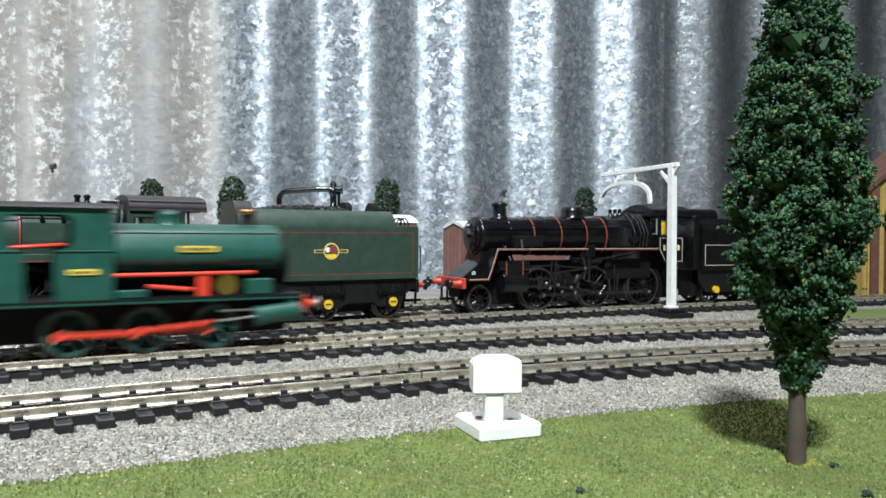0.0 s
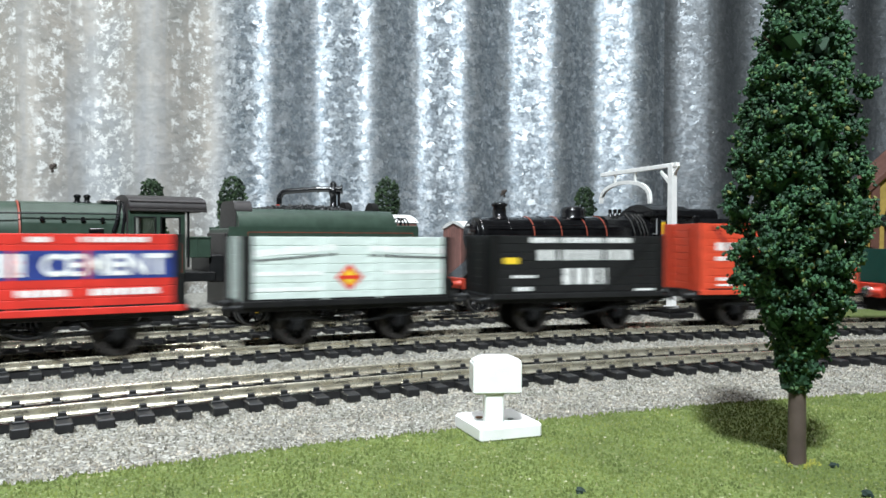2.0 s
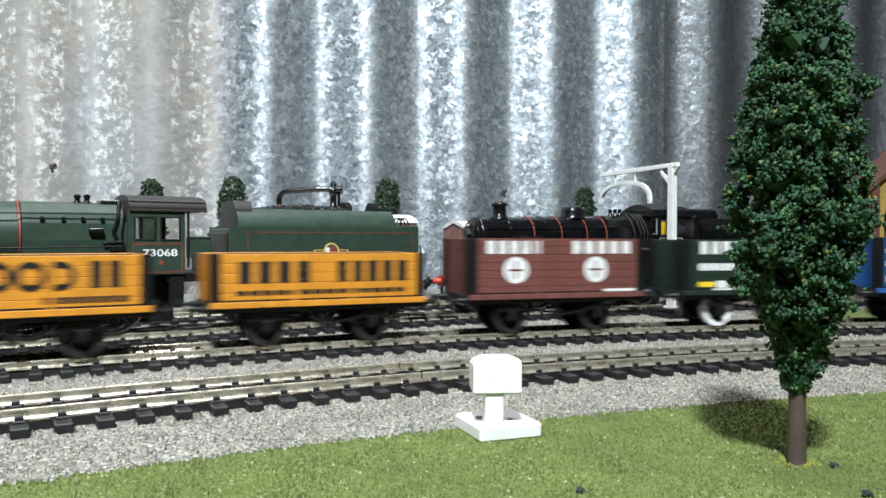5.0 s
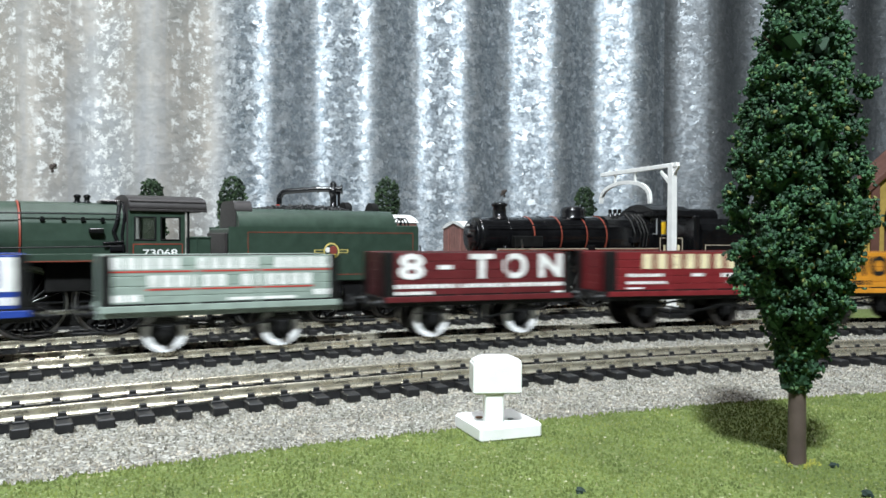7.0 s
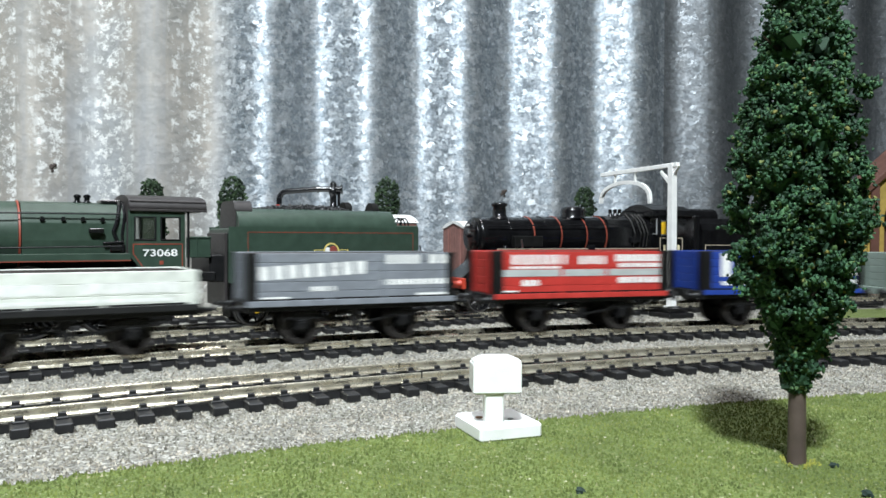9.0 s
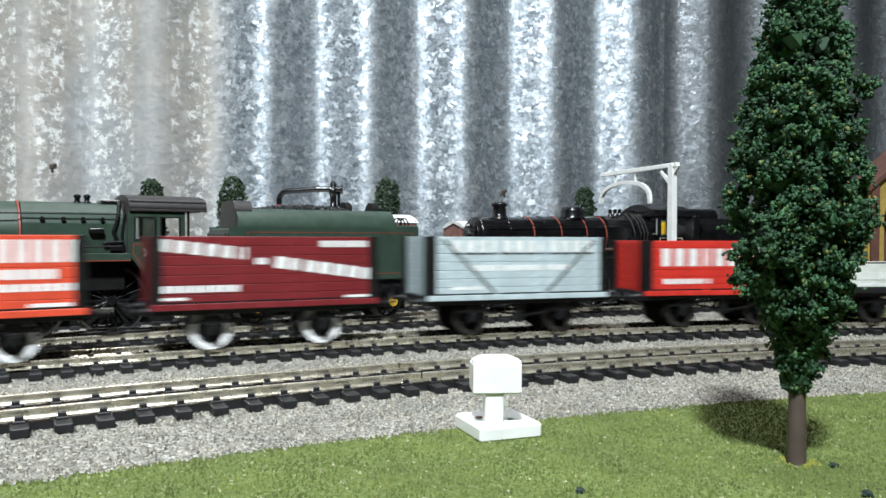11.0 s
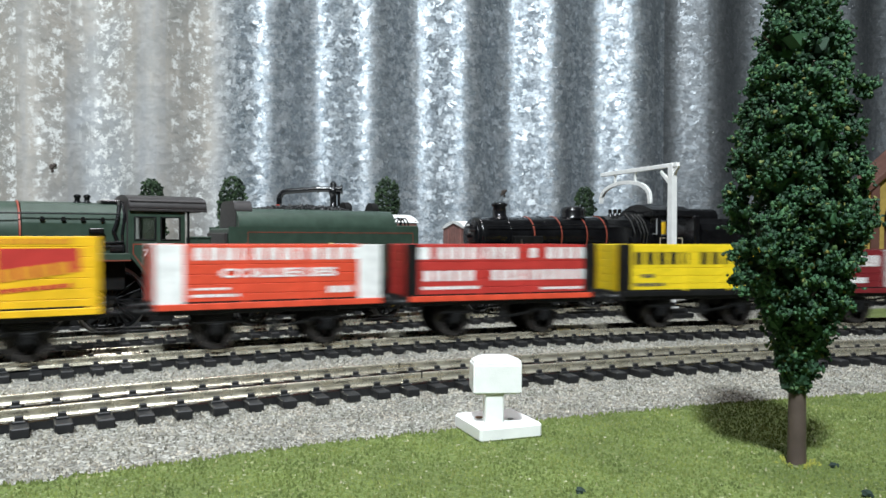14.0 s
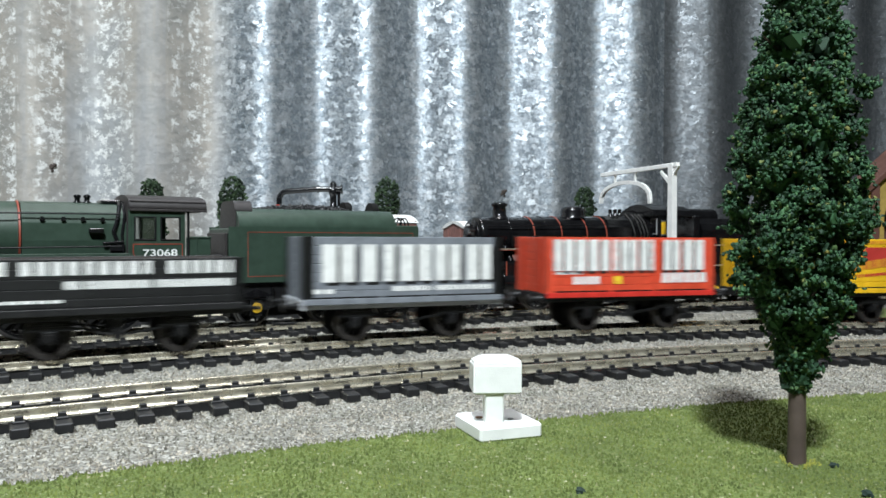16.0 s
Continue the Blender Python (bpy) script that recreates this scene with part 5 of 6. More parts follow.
    # cab
    for k in (-1, 1):
        bm = bmesh.new()
        y0, y1 = sorted((k * 14.2, k * 13.4))
        # side sheet built round two window openings
        prism(bm, [(6.3, 29.0), (12, 21.6), (26.2, 21.6), (26.2, 34.0), (6.3, 34.0)], y0, y1)
        box(bm, 6.3, 8.2, y0, y1, 34, 45.2)
        box(bm, 15.9, 17.3, y0, y1, 34, 45.2)
        box(bm, 24.6, 26.2, y0, y1, 34, 45.2)
        box(bm, 8.2, 15.9, y0, y1, 42.7, 45.2)
        box(bm, 17.3, 24.6, y0, y1, 42.7, 45.2)
        part("cab_side", bm, LOCOGREEN, root)
    for x0, x1 in ((8.2, 15.9), (17.3, 24.6)):
        bm = bmesh.new()
        for q in ((x0, x0 + 0.55, 34, 42.7), (x1 - 0.55, x1, 34, 42.7), (x0 + 0.55, x1 - 0.55, 34, 34.5), (x0 + 0.55, x1 - 0.55, 42.2, 42.7)):
            box(bm, q[0], q[1], -14.45, -13.6, q[2], q[3], 0.1)
        part("window_frame", bm, BLACK, root)
    bm = bmesh.new()
    box(bm, 8.5, 15.6, -13.9, -13.75, 34.3, 42.4)
    pane = part("window_pane", bm, GLASS, root, "clear glazed cab window")
    pane.visible_shadow = False
    bm = bmesh.new()
    outline_strip(bm, [(7.9, 29.2), (12.6, 22.4), (25.2, 22.4), (25.2, 32.7), (7.9, 32.7)], -14.25, 0.35)
    part("lining", bm, LINE, root, "orange lining round the cab side")
    letters("73068", 2.6, WHITE, "lettering", root, 11.2, 23.4, -14.28, 28.2)
    bm = bmesh.new()
    box(bm, 17.0, 18.4, -14.3, -14.1, 25.2, 26.6)
    part("small_mark", bm, LINE, root)
    bm = bmesh.new()
    box(bm, 6.0, 6.8, -13.4, 13.4, 29, 47.5, 0.1)
    box(bm, 7, 24, -6, 6, 22, 34, 0.5)
    part("cab_front", bm, ROOF, root)
    bm = bmesh.new()
    arch = [(-14.7, 45.0), (-14.5, 46.6), (-13.8, 48.2), (-11.6, 49.6), (-6, 50.6), (0, 51.0), (6, 50.6), (11.6, 49.6), (13.8, 48.2), (14.5, 46.6), (14.7, 45.0), (13.8, 44.8), (-13.8, 44.8)]
    prism(bm, arch, 6.5, 34.2, "X", True)
    box(bm, 6.5, 34.2, -15.0, -14.4, 44.6, 45.4, 0.1)
    part("cab_roof", bm, ROOF, root, "brown-black curved cab roof")
    for sy in (-1, 1):
        bm = bmesh.new()
        box(bm, 6.6, 34.1, sy * 13.7 - 0.45, sy * 13.7 + 0.45, 47.9, 48.5, 0.1)
        part("rain_strip", bm, ROOF, root)
    bm = bmesh.new()
    for x in (7.2, 25.4):
        for i in range(14):
            box(bm, x - 0.16, x + 0.16, -14.32, -14.1, 30 + i * 1.08, 30.3 + i * 1.08)
    part("rivets", bm, LOCOGREEN, root)
    bm = bmesh.new()
    for x in (27.6,):
        tube(bm, (x, -13.6, 24), (x, -13.6, 45), 0.45, seg=8)
    part("handrail_post", bm, BLACK, root)
    bm = bmesh.new()
    box(bm, 27.0, 36.0, -13.6, -12.8, 27.5, 35.2, 0.2)
    box(bm, 27.0, 36.2, -13.9, -13.4, 34.8, 35.5, 0.1)
    box(bm, 30.5, 30.9, -13.9, -13.5, 27.5, 35.0)
    part("fall_door", bm, LOCOGREEN, root)
    bm = bmesh.new()
    box(bm, 20, 38, -13, 13, 18.5, 22, 0.3)
    box(bm, 36, 43, -12, 12, 18, 28.5, 0.4)
    box(bm, 21, 26, -13.5, -10, 9, 21, 0.3)
    part("footplate", bm, BLACK, root)
    bm = bmesh.new()
    box(bm, -110, 24, -6.5, 6.5, 3.5, 28, 0.4)
    box(bm, -20, 6, -10.5, 10.5, 16, 28, 0.4)
    part("frames", bm, SOOT, root)
    for x in (1.5, -25.0, -51.5):
        w = piece("wheel", BIG_WHEEL[0], root, x, 0, 12.3)
        piece("tyre", BIG_WHEEL[1], w)
    for x in (-82, -104):
        w = piece("bogie_wheel", PONY_WHEEL[0], root, x, 0, 6.4)
        piece("tyre", PONY_WHEEL[1], w)
    bm = bmesh.new()
    box(bm, -52, 2, -11.6, -10.6, 8.4, 9.9, 0.2)
    pipe(bm, [(-52, -12.4, 9.2), (-88, -12.4, 13.5)], 0.7, 8)
    part("coupling_rod", bm, STEEL, root, "steel rods")
    bm = bmesh.new()
    tube(bm, (-98, -12.6, 14), (-84, -12.6, 14), 4.4, seg=20)
    box(bm, -131, -129.6, -14, 14, 11, 17, 0.2)
    box(bm, -130, -110, -14, 14, 17, 18, 0.2)
    part("cylinder", bm, BLACK, root)
    return root


green_engine()


def black_engine():
    root = thing("black_mixed_engine", "lined gloss black steam engine facing the green tender", "locomotive", m=siding_pose(80))
    bm = bmesh.new()
    turned(bm, [(9.4, -48), (9.5, -40), (10.2, -8), (10.5, 12)], (0, 0, 36.4), "X", 40)
    prism(bm, [(-10.2, 29), (-10.7, 35), (-10.2, 41), (-8, 45), (-4, 47), (0, 47.3), (4, 47), (8, 45), (10.2, 41), (10.7, 35), (10.2, 29)], 12, 41, "X", True)
    part("boiler", bm, LOCOBLACK, root)
    bm = bmesh.new()
    turned(bm, [(6.5, -63.2), (8.6, -62.8), (9.5, -61.8), (9.6, -61), (9.6, -46.5)], (0, 0, 36.2), "X", 40)
    box(bm, -62, -49, -6.5, 6.5, 22, 30, 0.5)
    part("smokebox", bm, LOCOBLACK, root)
    bm = bmesh.new()
    turned(bm, [(0.6, 0), (7.8, 0.2), (8.0, 0.8), (7.6, 1.2)][::-1], (-64.2, 0, 36.2), "X", 32)
    tube(bm, (-66.0, 0, 36.2), (-63.8, 0, 36.2), 0.7, seg=8)
    pipe(bm, [(-65, -6, 40.6), (-65, 6, 40.6)], 0.3, 6)
    for k in (-1, 1):
        box(bm, -65.0, -64.0, -6.5, 0, 36.2 + k * 2.6 - 0.35, 36.2 + k * 2.6 + 0.35)
    part("smokebox_door", bm, GLOSSBLACK, root)
    bm = bmesh.new()
    box(bm, -65.4, -64.8, -1.9, 1.9, 40.9, 42.3)
    part("number_plate", bm, GLOSSBLACK, root)
    bm = bmesh.new()
    for i in range(4):
        box(bm, -65.5, -65.3, -1.5 + 0.8 * i, -0.95 + 0.8 * i, 41.2, 42.0)
    part("lettering_bar", bm, WHITE, root)
    bm = bmesh.new()
    turned(bm, [(5.2, 44.8), (3.9, 46), (3.4, 47.2), (3.2, 50.6), (4.0, 51.2), (4.1, 52.3), (3.0, 52.8)], (-48.0, 0, 0), "Z", 24)
    part("chimney", bm, GLOSSBLACK, root)
    bm = bmesh.new()
    turned(bm, [(7.0, 45.6), (6.2, 47.0), (6.1, 49.4), (5.6, 50.9), (3.6, 51.9), (0.4, 52.3)], (-4.2, 0, 0), "Z", 28)
    part("dome", bm, GLOSSBLACK, root)
    for x, r in ((-33.5, 9.85), (-17.5, 10.15), (-2.2, 10.45), (10.0, 10.75)):
        bm = bmesh.new()
        turned(bm, [(r, x - 0.32), (r + 0.05, x + 0.32)], (0, 0, 36.4), "X", 40)
        part("boiler_band", bm, LINE, root, "orange-red boiler band")
    bm = bmesh.new()
    for x, y in ((22, -2), (22, 2), (25, -2), (25, 2)):
        turned(bm, [(1.5, 46.6), (1.5, 47.8), (0.95, 48.3), (0.95, 50.2), (1.2, 50.4), (0.4, 51.0)], (x, y, 0), "Z", 10)
    pipe(bm, [(29, -2, 50), (34, -2, 50), (36, -2, 49.2), (40, -2, 49.2)], 0.5, 6)
    pipe(bm, [(18, -11.6, 43), (40, -11.6, 43)], 0.3, 6)
    pipe(bm, [(-60, -10.2, 41), (18, -11.6, 42.6)], 0.28, 6)
    box(bm, 25, 31, -12.2, -10.6, 33, 36, 0.3)
    part("boiler_fittings", bm, GLOSSBLACK, root, "black pipes, valves and handrails")
    for x in (27, 31, 33.4, 35.6):
        bm = bmesh.new()
        pipe(bm, [(x, -10.9, 31), (x + 0.7, -11.5, 38), (x + 0.2, -9.2, 44), (x + 1, -3, 48.4)], 0.4, 6)
        part("injector_pipe", bm, pm("dull_steel", (0.1, 0.098, 0.095), 0.28, 0.9), root, "dull steel pipe over the firebox")
    bm = bmesh.new()
    for q in ((-13.4, -12.9, 37.5, 46.0), (-9.0, -8.5, 37.5, 46.0), (-12.9, -9.0, 37.5, 38.0), (-12.9, -9.0, 45.5, 46.0)):
        box(bm, 40.5, 41.05, *q)
    part("spectacle_frame", bm, pm("pale_frame", (0.3, 0.3, 0.3), 0.4), root, "pale cab front window frame")
    bm = bmesh.new()
    box(bm, -47, -31, -13.6, -10.0, 31, 36.4, 0.3)
    part("feed_pump", bm, SOOT, root)
    bm = bmesh.new()
    tube(bm, (-43.2, -13.9, 30.8), (-43.8, -13.9, 34.6), 0.5, seg=8)
    part("drain_pipe", bm, STEEL, root, "short bright steel pipe")
    for x, r in ((-25.6, 10.0), (11.2, 10.8), (-46.2, 9.75)):
        bm = bmesh.new()
        turned(bm, [(r, x - 0.3), (r + 0.12, x), (r, x + 0.3)], (0, 0, 36.4), "X", 40)
        part("plain_band", bm, GLOSSBLACK, root)
    # running plate with sloping front
    plate = [(-74, 16.4), (-62.5, 16.4), (-57.5, 30.6), (41, 30.6), (41, 29.4), (-56.6, 29.4), (-61.6, 15.4), (-74, 15.4)]
    bm = bmesh.new()
    prism(bm, plate, -14.3, 14.3)
    part("running_plate", bm, LOCOBLACK, root)
    bm = bmesh.new()
    outline_strip(bm, [(-72, 16.0), (-62, 16.0), (-57, 30.1), (41, 30.1)], -14.35, 0.3, False)
    part("lining", bm, PALELINE, root, "thin cream edge lining")
    bm = bmesh.new()
    outline_strip(bm, [(-72, 15.5), (-61.5, 15.5), (-56.6, 29.5), (41, 29.5)], -14.33, 0.28, False)
    part("lining", bm, LINE, root, "thin orange edge lining")
    bm = bmesh.new()
    prism(bm, [(-73, 16.4), (-61, 16.4), (-58.5, 27)], -8, 8)
    part("front_platform", bm, LOCOBLACK, root)
    bm = bmesh.new()
    outline_strip(bm, [(-70.5, 18.4), (-69.2, 18.4), (-69.2, 19.6), (-70.5, 19.6)], -14.2, 0.3)
    part("small_mark", bm, WHITE, root)
    bm = bmesh.new()
    box(bm, -75.2, -73.6, -14, 14, 11.6, 16.6, 0.2)
    part("buffer_beam", bm, BEAM, root, "red buffer beam")
    for sy in (-1, 1):
        bm = bmesh.new()
        turned(bm, [(1.9, 0), (1.8, 0.8), (1.4, 1.2), (1.3, 4.4)], axis="X", seg=16)
        b = part("buffer", bm, BEAM, root, "red buffer shank", pose(-75 * MM, sy * 11 * MM, 14 * MM, 0, 0, 180))
        bm = bmesh.new()
        turned(bm, [(0.8, 4.4), (0.8, 6.0), (2.6, 6.1), (2.7, 6.5), (2.0, 6.9)], axis="X", seg=16)
        part("buffer_head", bm, GLOSSBLACK, b)
    bm = bmesh.new()
    pipe(bm, [(-76, -3, 15), (-78, -3, 12), (-78, -3, 5)], 0.6, 8)
    pipe(bm, [(-76, 3, 15), (-78, 3, 12), (-78, 3, 6)], 0.6, 8)
    box(bm, -80, -74, -1, 1, 5.5, 7)
    part("brake_pipe", bm, BLACK, root)
    bm = bmesh.new()
    box(bm, -58, -44, -6.4, 6.4, 3.2, 29, 0.4)
    box(bm, -44, 10.2, -6.4, 6.4, 3.2, 24.0, 0.4)
    box(bm, 9.8, 60, -6.4, 6.4, 3.2, 29, 0.4)
    box(bm, -73, -58, -6.0, 6.0, 7, 16, 0.4)
    box(bm, 10, 40, -9.5, 9.5, 14, 30, 0.4)
    part("frames", bm, SOOT, root)
    for x in (-31.0, 3.0, 35.0):
        w = piece("wheel", DRIVE_WHEEL[0], root, x, 0, 10.4)
        piece("tyre", DRIVE_WHEEL[1], w)
    w = piece("pony_wheel", PONY_WHEEL[0], root, -64, 0, 6.4)
    piece("tyre", PONY_WHEEL[1], w)
    bm = bmesh.new()
    tube(bm, (-54.5, -12.4, 13.6), (-41.0, -12.4, 13.6), 4.6, seg=24)
    tube(bm, (-56, -11.8, 21.6), (-39, -11.8, 21.6), 2.8, seg=20)
    box(bm, -53.5, -42, -14.6, -10, 13, 24.5, 1.4)
    tube(bm, (-50, -8.5, 31), (-48.5, -12.2, 24), 1.7, seg=14)
    part("cylinder", bm, LOCOBLACK, root)
    for x in (-52.4, -43.2):
        bm = bmesh.new()
        box(bm, x - 0.3, x + 0.3, -14.75, -14.4, 13.4, 24.2)
        part("cylinder_band", bm, LINE, root)
    bm = bmesh.new()
    box(bm, -31.5, 35.5, -11.8, -10.9, 6.6, 8.2, 0.2)
    for x in (-31, 3, 35):
        tube(bm, (x, -12.2, 7.4), (x, -10.8, 7.4), 1.7, seg=14)
    part("coupling_rod", bm, pm("oily_steel", (0.09, 0.085, 0.08), 0.26, 0.9), root, "oily steel coupling rod")
    bm = bmesh.new()
    box(bm, -19, 19, -13.2, -12.5, -0.8, 0.8, 0.2, pose(-15, 0, 10.6, 0, 9, 0))
    box(bm, -43, -24, -13.6, -12.6, 14.8, 16.0, 0.2)
    box(bm, -43, -24, -13.6, -12.6, 11.2, 12.2, 0.2)
    box(bm, -34, -31.5, -14, -12.2, 10, 17, 0.3)
    box(bm, -14, 14, -13.8, -13.2, -0.6, 0.6, 0.15, pose(-12, 0, 19.5, 0, -7, 0))
    box(bm, -4, -2.6, -13.9, -12.8, 13, 27, 0.2)
    box(bm, -24, -22.8, -13.9, -12.8, 11, 24, 0.2)
    part("valve_gear", bm, pm("oily_steel"), root, "oily steel valve gear")
    bm = bmesh.new()
    box(bm, -8, -1, -13.6, -11.5, 22.0, 29.2, 0.3)
    box(bm, 12, 30, -13.4, -10.5, 24.5, 29.2, 0.4)
    tube(bm, (-4, -14.4, 27.5), (-4, -13.2, 27.5), 2.2, seg=16)
    box(bm, -5, 0, -14.6, -12.5, 26, 32, 0.5)
    part("gear_bracket", bm, LOCOBLACK, root)
    oily = pm("oily_steel")
    for nm, pts, rad in (("radius_rod", [(-40, -13.3, 21.6), (-26, -13.6, 21.9), (-6, -13.8, 20.4)], 0.42),
                         ("combination_lever", [(-26.2, -14.0, 24.0), (-27.6, -14.0, 10.6)], 0.45),
                         ("union_link", [(-33, -14.1, 11.2), (-27.4, -14.1, 10.8)], 0.38),
                         ("expansion_link", [(-7.4, -14.1, 14.6), (-6.4, -14.1, 17.5), (-6.1, -14.1, 20.0), (-6.6, -14.1, 22.6), (-7.8, -14.1, 25.4)], 0.7),
                         ("eccentric_rod", [(-7.2, -14.3, 14.6), (6.0, -14.3, 11.2)], 0.4),
                         ("return_crank", [(3.0, -14.0, 7.4), (6.2, -14.4, 11.3)], 0.65),
                         ("reach_rod", [(-3.4, -13.9, 24.0), (12, -13.9, 26.2), (26, -13.9, 28.6)], 0.4),
                         ("sand_pipe", [(-19.8, -10.8, 22), (-19.4, -10.8, 9), (-20.4, -10.8, 3.4)], 0.35),
                         ("sand_pipe", [(14.8, -10.8, 22), (14.9, -10.8, 9), (14.2, -10.8, 3.4)], 0.35),
                         ("brake_hanger", [(16.6, -11, 17), (16.2, -11, 5.5)], 0.7),
                         ("brake_hanger", [(-16.4, -11, 17), (-16.8, -11, 5.5)], 0.7)):
        bm = bmesh.new()
        pipe(bm, pts, rad, 7)
        part(nm, bm, oily, root)
    for x, z in ((-29.5, 13.2), (-27.4, 10.8), (-22.6, 12.4), (-20.4, 9.0), (-14.6, 11.0), (-12.2, 8.2), (-6.4, 20.2), (3.0, 7.4), (-31, 7.4), (35, 7.4)):
        bm = bmesh.new()
        turned(bm, [(0.75, 0), (0.75, -0.5), (0.45, -0.8)], (x, -14.2, z), "Y", 10)
        part("oil_cup", bm, STEEL, root, "small bright oil cup")
    bm = bmesh.new()
    for i in range(3):
        box(bm, 46.5, 53, -14.2, -11.5, 5.0 + 6.2 * i, 5.9 + 6.2 * i, 0.1)
    for x in (46.8, 52.4):
        box(bm, x - 0.4, x + 0.4, -13.4, -12.6, 5, 22.4)
    part("cab_steps", bm, LOCOBLACK, root)
    bm = bmesh.new()
    tube(bm, (-12, -10.2, 24.4), (6, -10.2, 24.4), 2.1, seg=16)
    part("air_reservoir", bm, LOCOBLACK, root)
    # cab
    bm = bmesh.new()
    for k in (-1, 1):
        y0, y1 = sorted((k * 14.3, k * 13.5))
        prism(bm, [(41, 30), (45, 22), (58.6, 22), (58.6, 37), (41, 37)], y0, y1)
        box(bm, 41, 43, y0, y1, 37, 48)
        box(bm, 52, 54, y0, y1, 37, 48)
        box(bm, 43, 54, y0, y1, 45, 48)
    box(bm, 41, 41.8, -13.5, 13.5, 30, 50)
    part("cab_side", bm, LOCOBLACK, root)
    bm = bmesh.new()
    prism(bm, [(-14.6, 47.5), (-12, 50.6), (-6, 53.0), (0, 53.8), (6, 53.0), (12, 50.6), (14.6, 47.5), (13.8, 47.2), (-13.8, 47.2)], 38.5, 66, "X", True)
    part("cab_roof", bm, LOCOBLACK, root)
    bm = bmesh.new()
    box(bm, 43.2, 46.6, -14.0, -13.0, 37.6, 44.2, 0.1)
    part("cab_notice", bm, pm("amber_yellow"), root, "amber yellow sheet in the cab window")
    bm = bmesh.new()
    outline_strip(bm, [(42.2, 29.5), (46, 23.2), (57.6, 23.2), (57.6, 35.6), (42.2, 35.6)], -14.35, 0.32)
    part("lining", bm, PALELINE, root)
    bm = bmesh.new()
    for i in range(5):
        box(bm, 44.5 + 2.4 * i, 46.1 + 2.4 * i, -14.45, -14.25, 29.0, 32.0)
    part("lettering_bar", bm, CREAM, root)
    return root


black_engine()


def black_tender():
    root = thing("black_tender", "lined black six-wheeled tender behind the black engine", "tender", m=siding_pose(192))
    bm = bmesh.new()
    prism(bm, [(-14.5, 18), (-14.5, 40), (-12.5, 43.5), (-9, 46.5), (9, 46.5), (12.5, 43.5), (14.5, 40), (14.5, 18)], -40, 42, "X", True)
    box(bm, -44, -40, -13, 13, 18, 48, 0.8)
    tube(bm, (-44, -3, 47), (-24, -3, 47), 5.0, seg=20)
    part("tank", bm, LOCOBLACK, root)
    bm = bmesh.new()
    outline_strip(bm, [(-38, 20.8), (38, 20.8), (38, 31.8), (-38, 31.8)], -14.55, 0.32)
    part("lining", bm, PALELINE, root)
    bm = bmesh.new()
    prism(bm, [(-41, 18), (-41, 12), (-36, 6), (36, 6), (41, 12), (41, 18)], -13, -12)
    prism(bm, [(-41, 18), (-41, 12), (-36, 6), (36, 6), (41, 12), (41, 18)], 12, 13)
    part("frame", bm, BLACK, root)
    bm = bmesh.new()
    box(bm, -40, 40, -6, 6, 3.2, 18, 0.4)
    part("inner_frame", bm, SOOT, root)
    for x in (-30, 0, 30):
        w = piece("wheel", TENDER_WHEEL[0], root, x, 0, 6.6)
        piece("tyre", TENDER_WHEEL[1], w)
        bm = bmesh.new()
        tube(bm, (x, -14.6, 7.4), (x, -13, 7.4), 1.9, seg=20)
        part("axle_cover", bm, pm("amber_yellow"), root, "amber yellow axle cover")
    return root


black_tender()

# ---- vans, crane, gauge, signs and trees ----
VANBROWN = pm("bauxite_brown", (0.21, 0.1, 0.085), 0.5)


def box_van(x, y, head, top, label):
    root = thing("box_van", label, "wagon", "parked vans", m=pose(x * MM, y * MM, 4.85 * MM, 0, 0, head))
    bm = bmesh.new()
    n = 9
    for k in (-1, 1):
        for i in range(n):
            y0 = -13.4 + i * 26.8 / n
            zt = top - 3.4 * ((y0 + 1.4) / 13.4) ** 2 - 0.8
            x0, x1 = sorted((k * 36, k * 34.6))
            pb = bmesh.new()
            box(pb, x0, x1, y0 + 0.12, y0 + 26.8 / n - 0.12, 13, zt, 0.1)
            part("plank", pb, VANBROWN, root)
        y0, y1 = sorted((k * 13.5, k * 12.5))
        box(bm, -35, 35, y0, y1, 13, top - 4.2)
    part("body", bm, VANBROWN, root)
    bm = bmesh.new()
    prism(bm, [(-14.2, top - 4.6), (-10, top - 2.0), (-5, top - 0.5), (0, top), (5, top - 0.5), (10, top - 2.0), (14.2, top - 4.6), (13.6, top - 5.0), (0, top - 1.2), (-13.6, top - 5.0)], -36.8, 36.8, "X", True)
    part("roof", bm, WHITE, root, "white arched van roof")
    bm = bmesh.new()
    for k in (-1, 1):
        for yy in (-7, 7):
            x0, x1 = sorted((k * 36, k * 36.9))
            box(bm, x0, x1, yy - 0.7, yy + 0.7, 12, top - 4.5)
    part("end_stanchion", bm, VANBROWN, root)
    bm = bmesh.new()
    box(bm, -35, 35, -12, 12, 9.5, 13, 0.3)
    part("underframe", bm, BLACK, root)
    for xx in (-18, 18):
        w = piece("wheelset", WHEELS[False][0], root, xx, 0, 6.3)
        piece("tyre", WHEELS[False][1], w)
    return root


box_van(38, 455, 29.0, 45.0, "bauxite brown box van with a white arched roof")
box_van(-52.0, 403, 31.0, 48.0, "white-roofed box van behind the green tender")


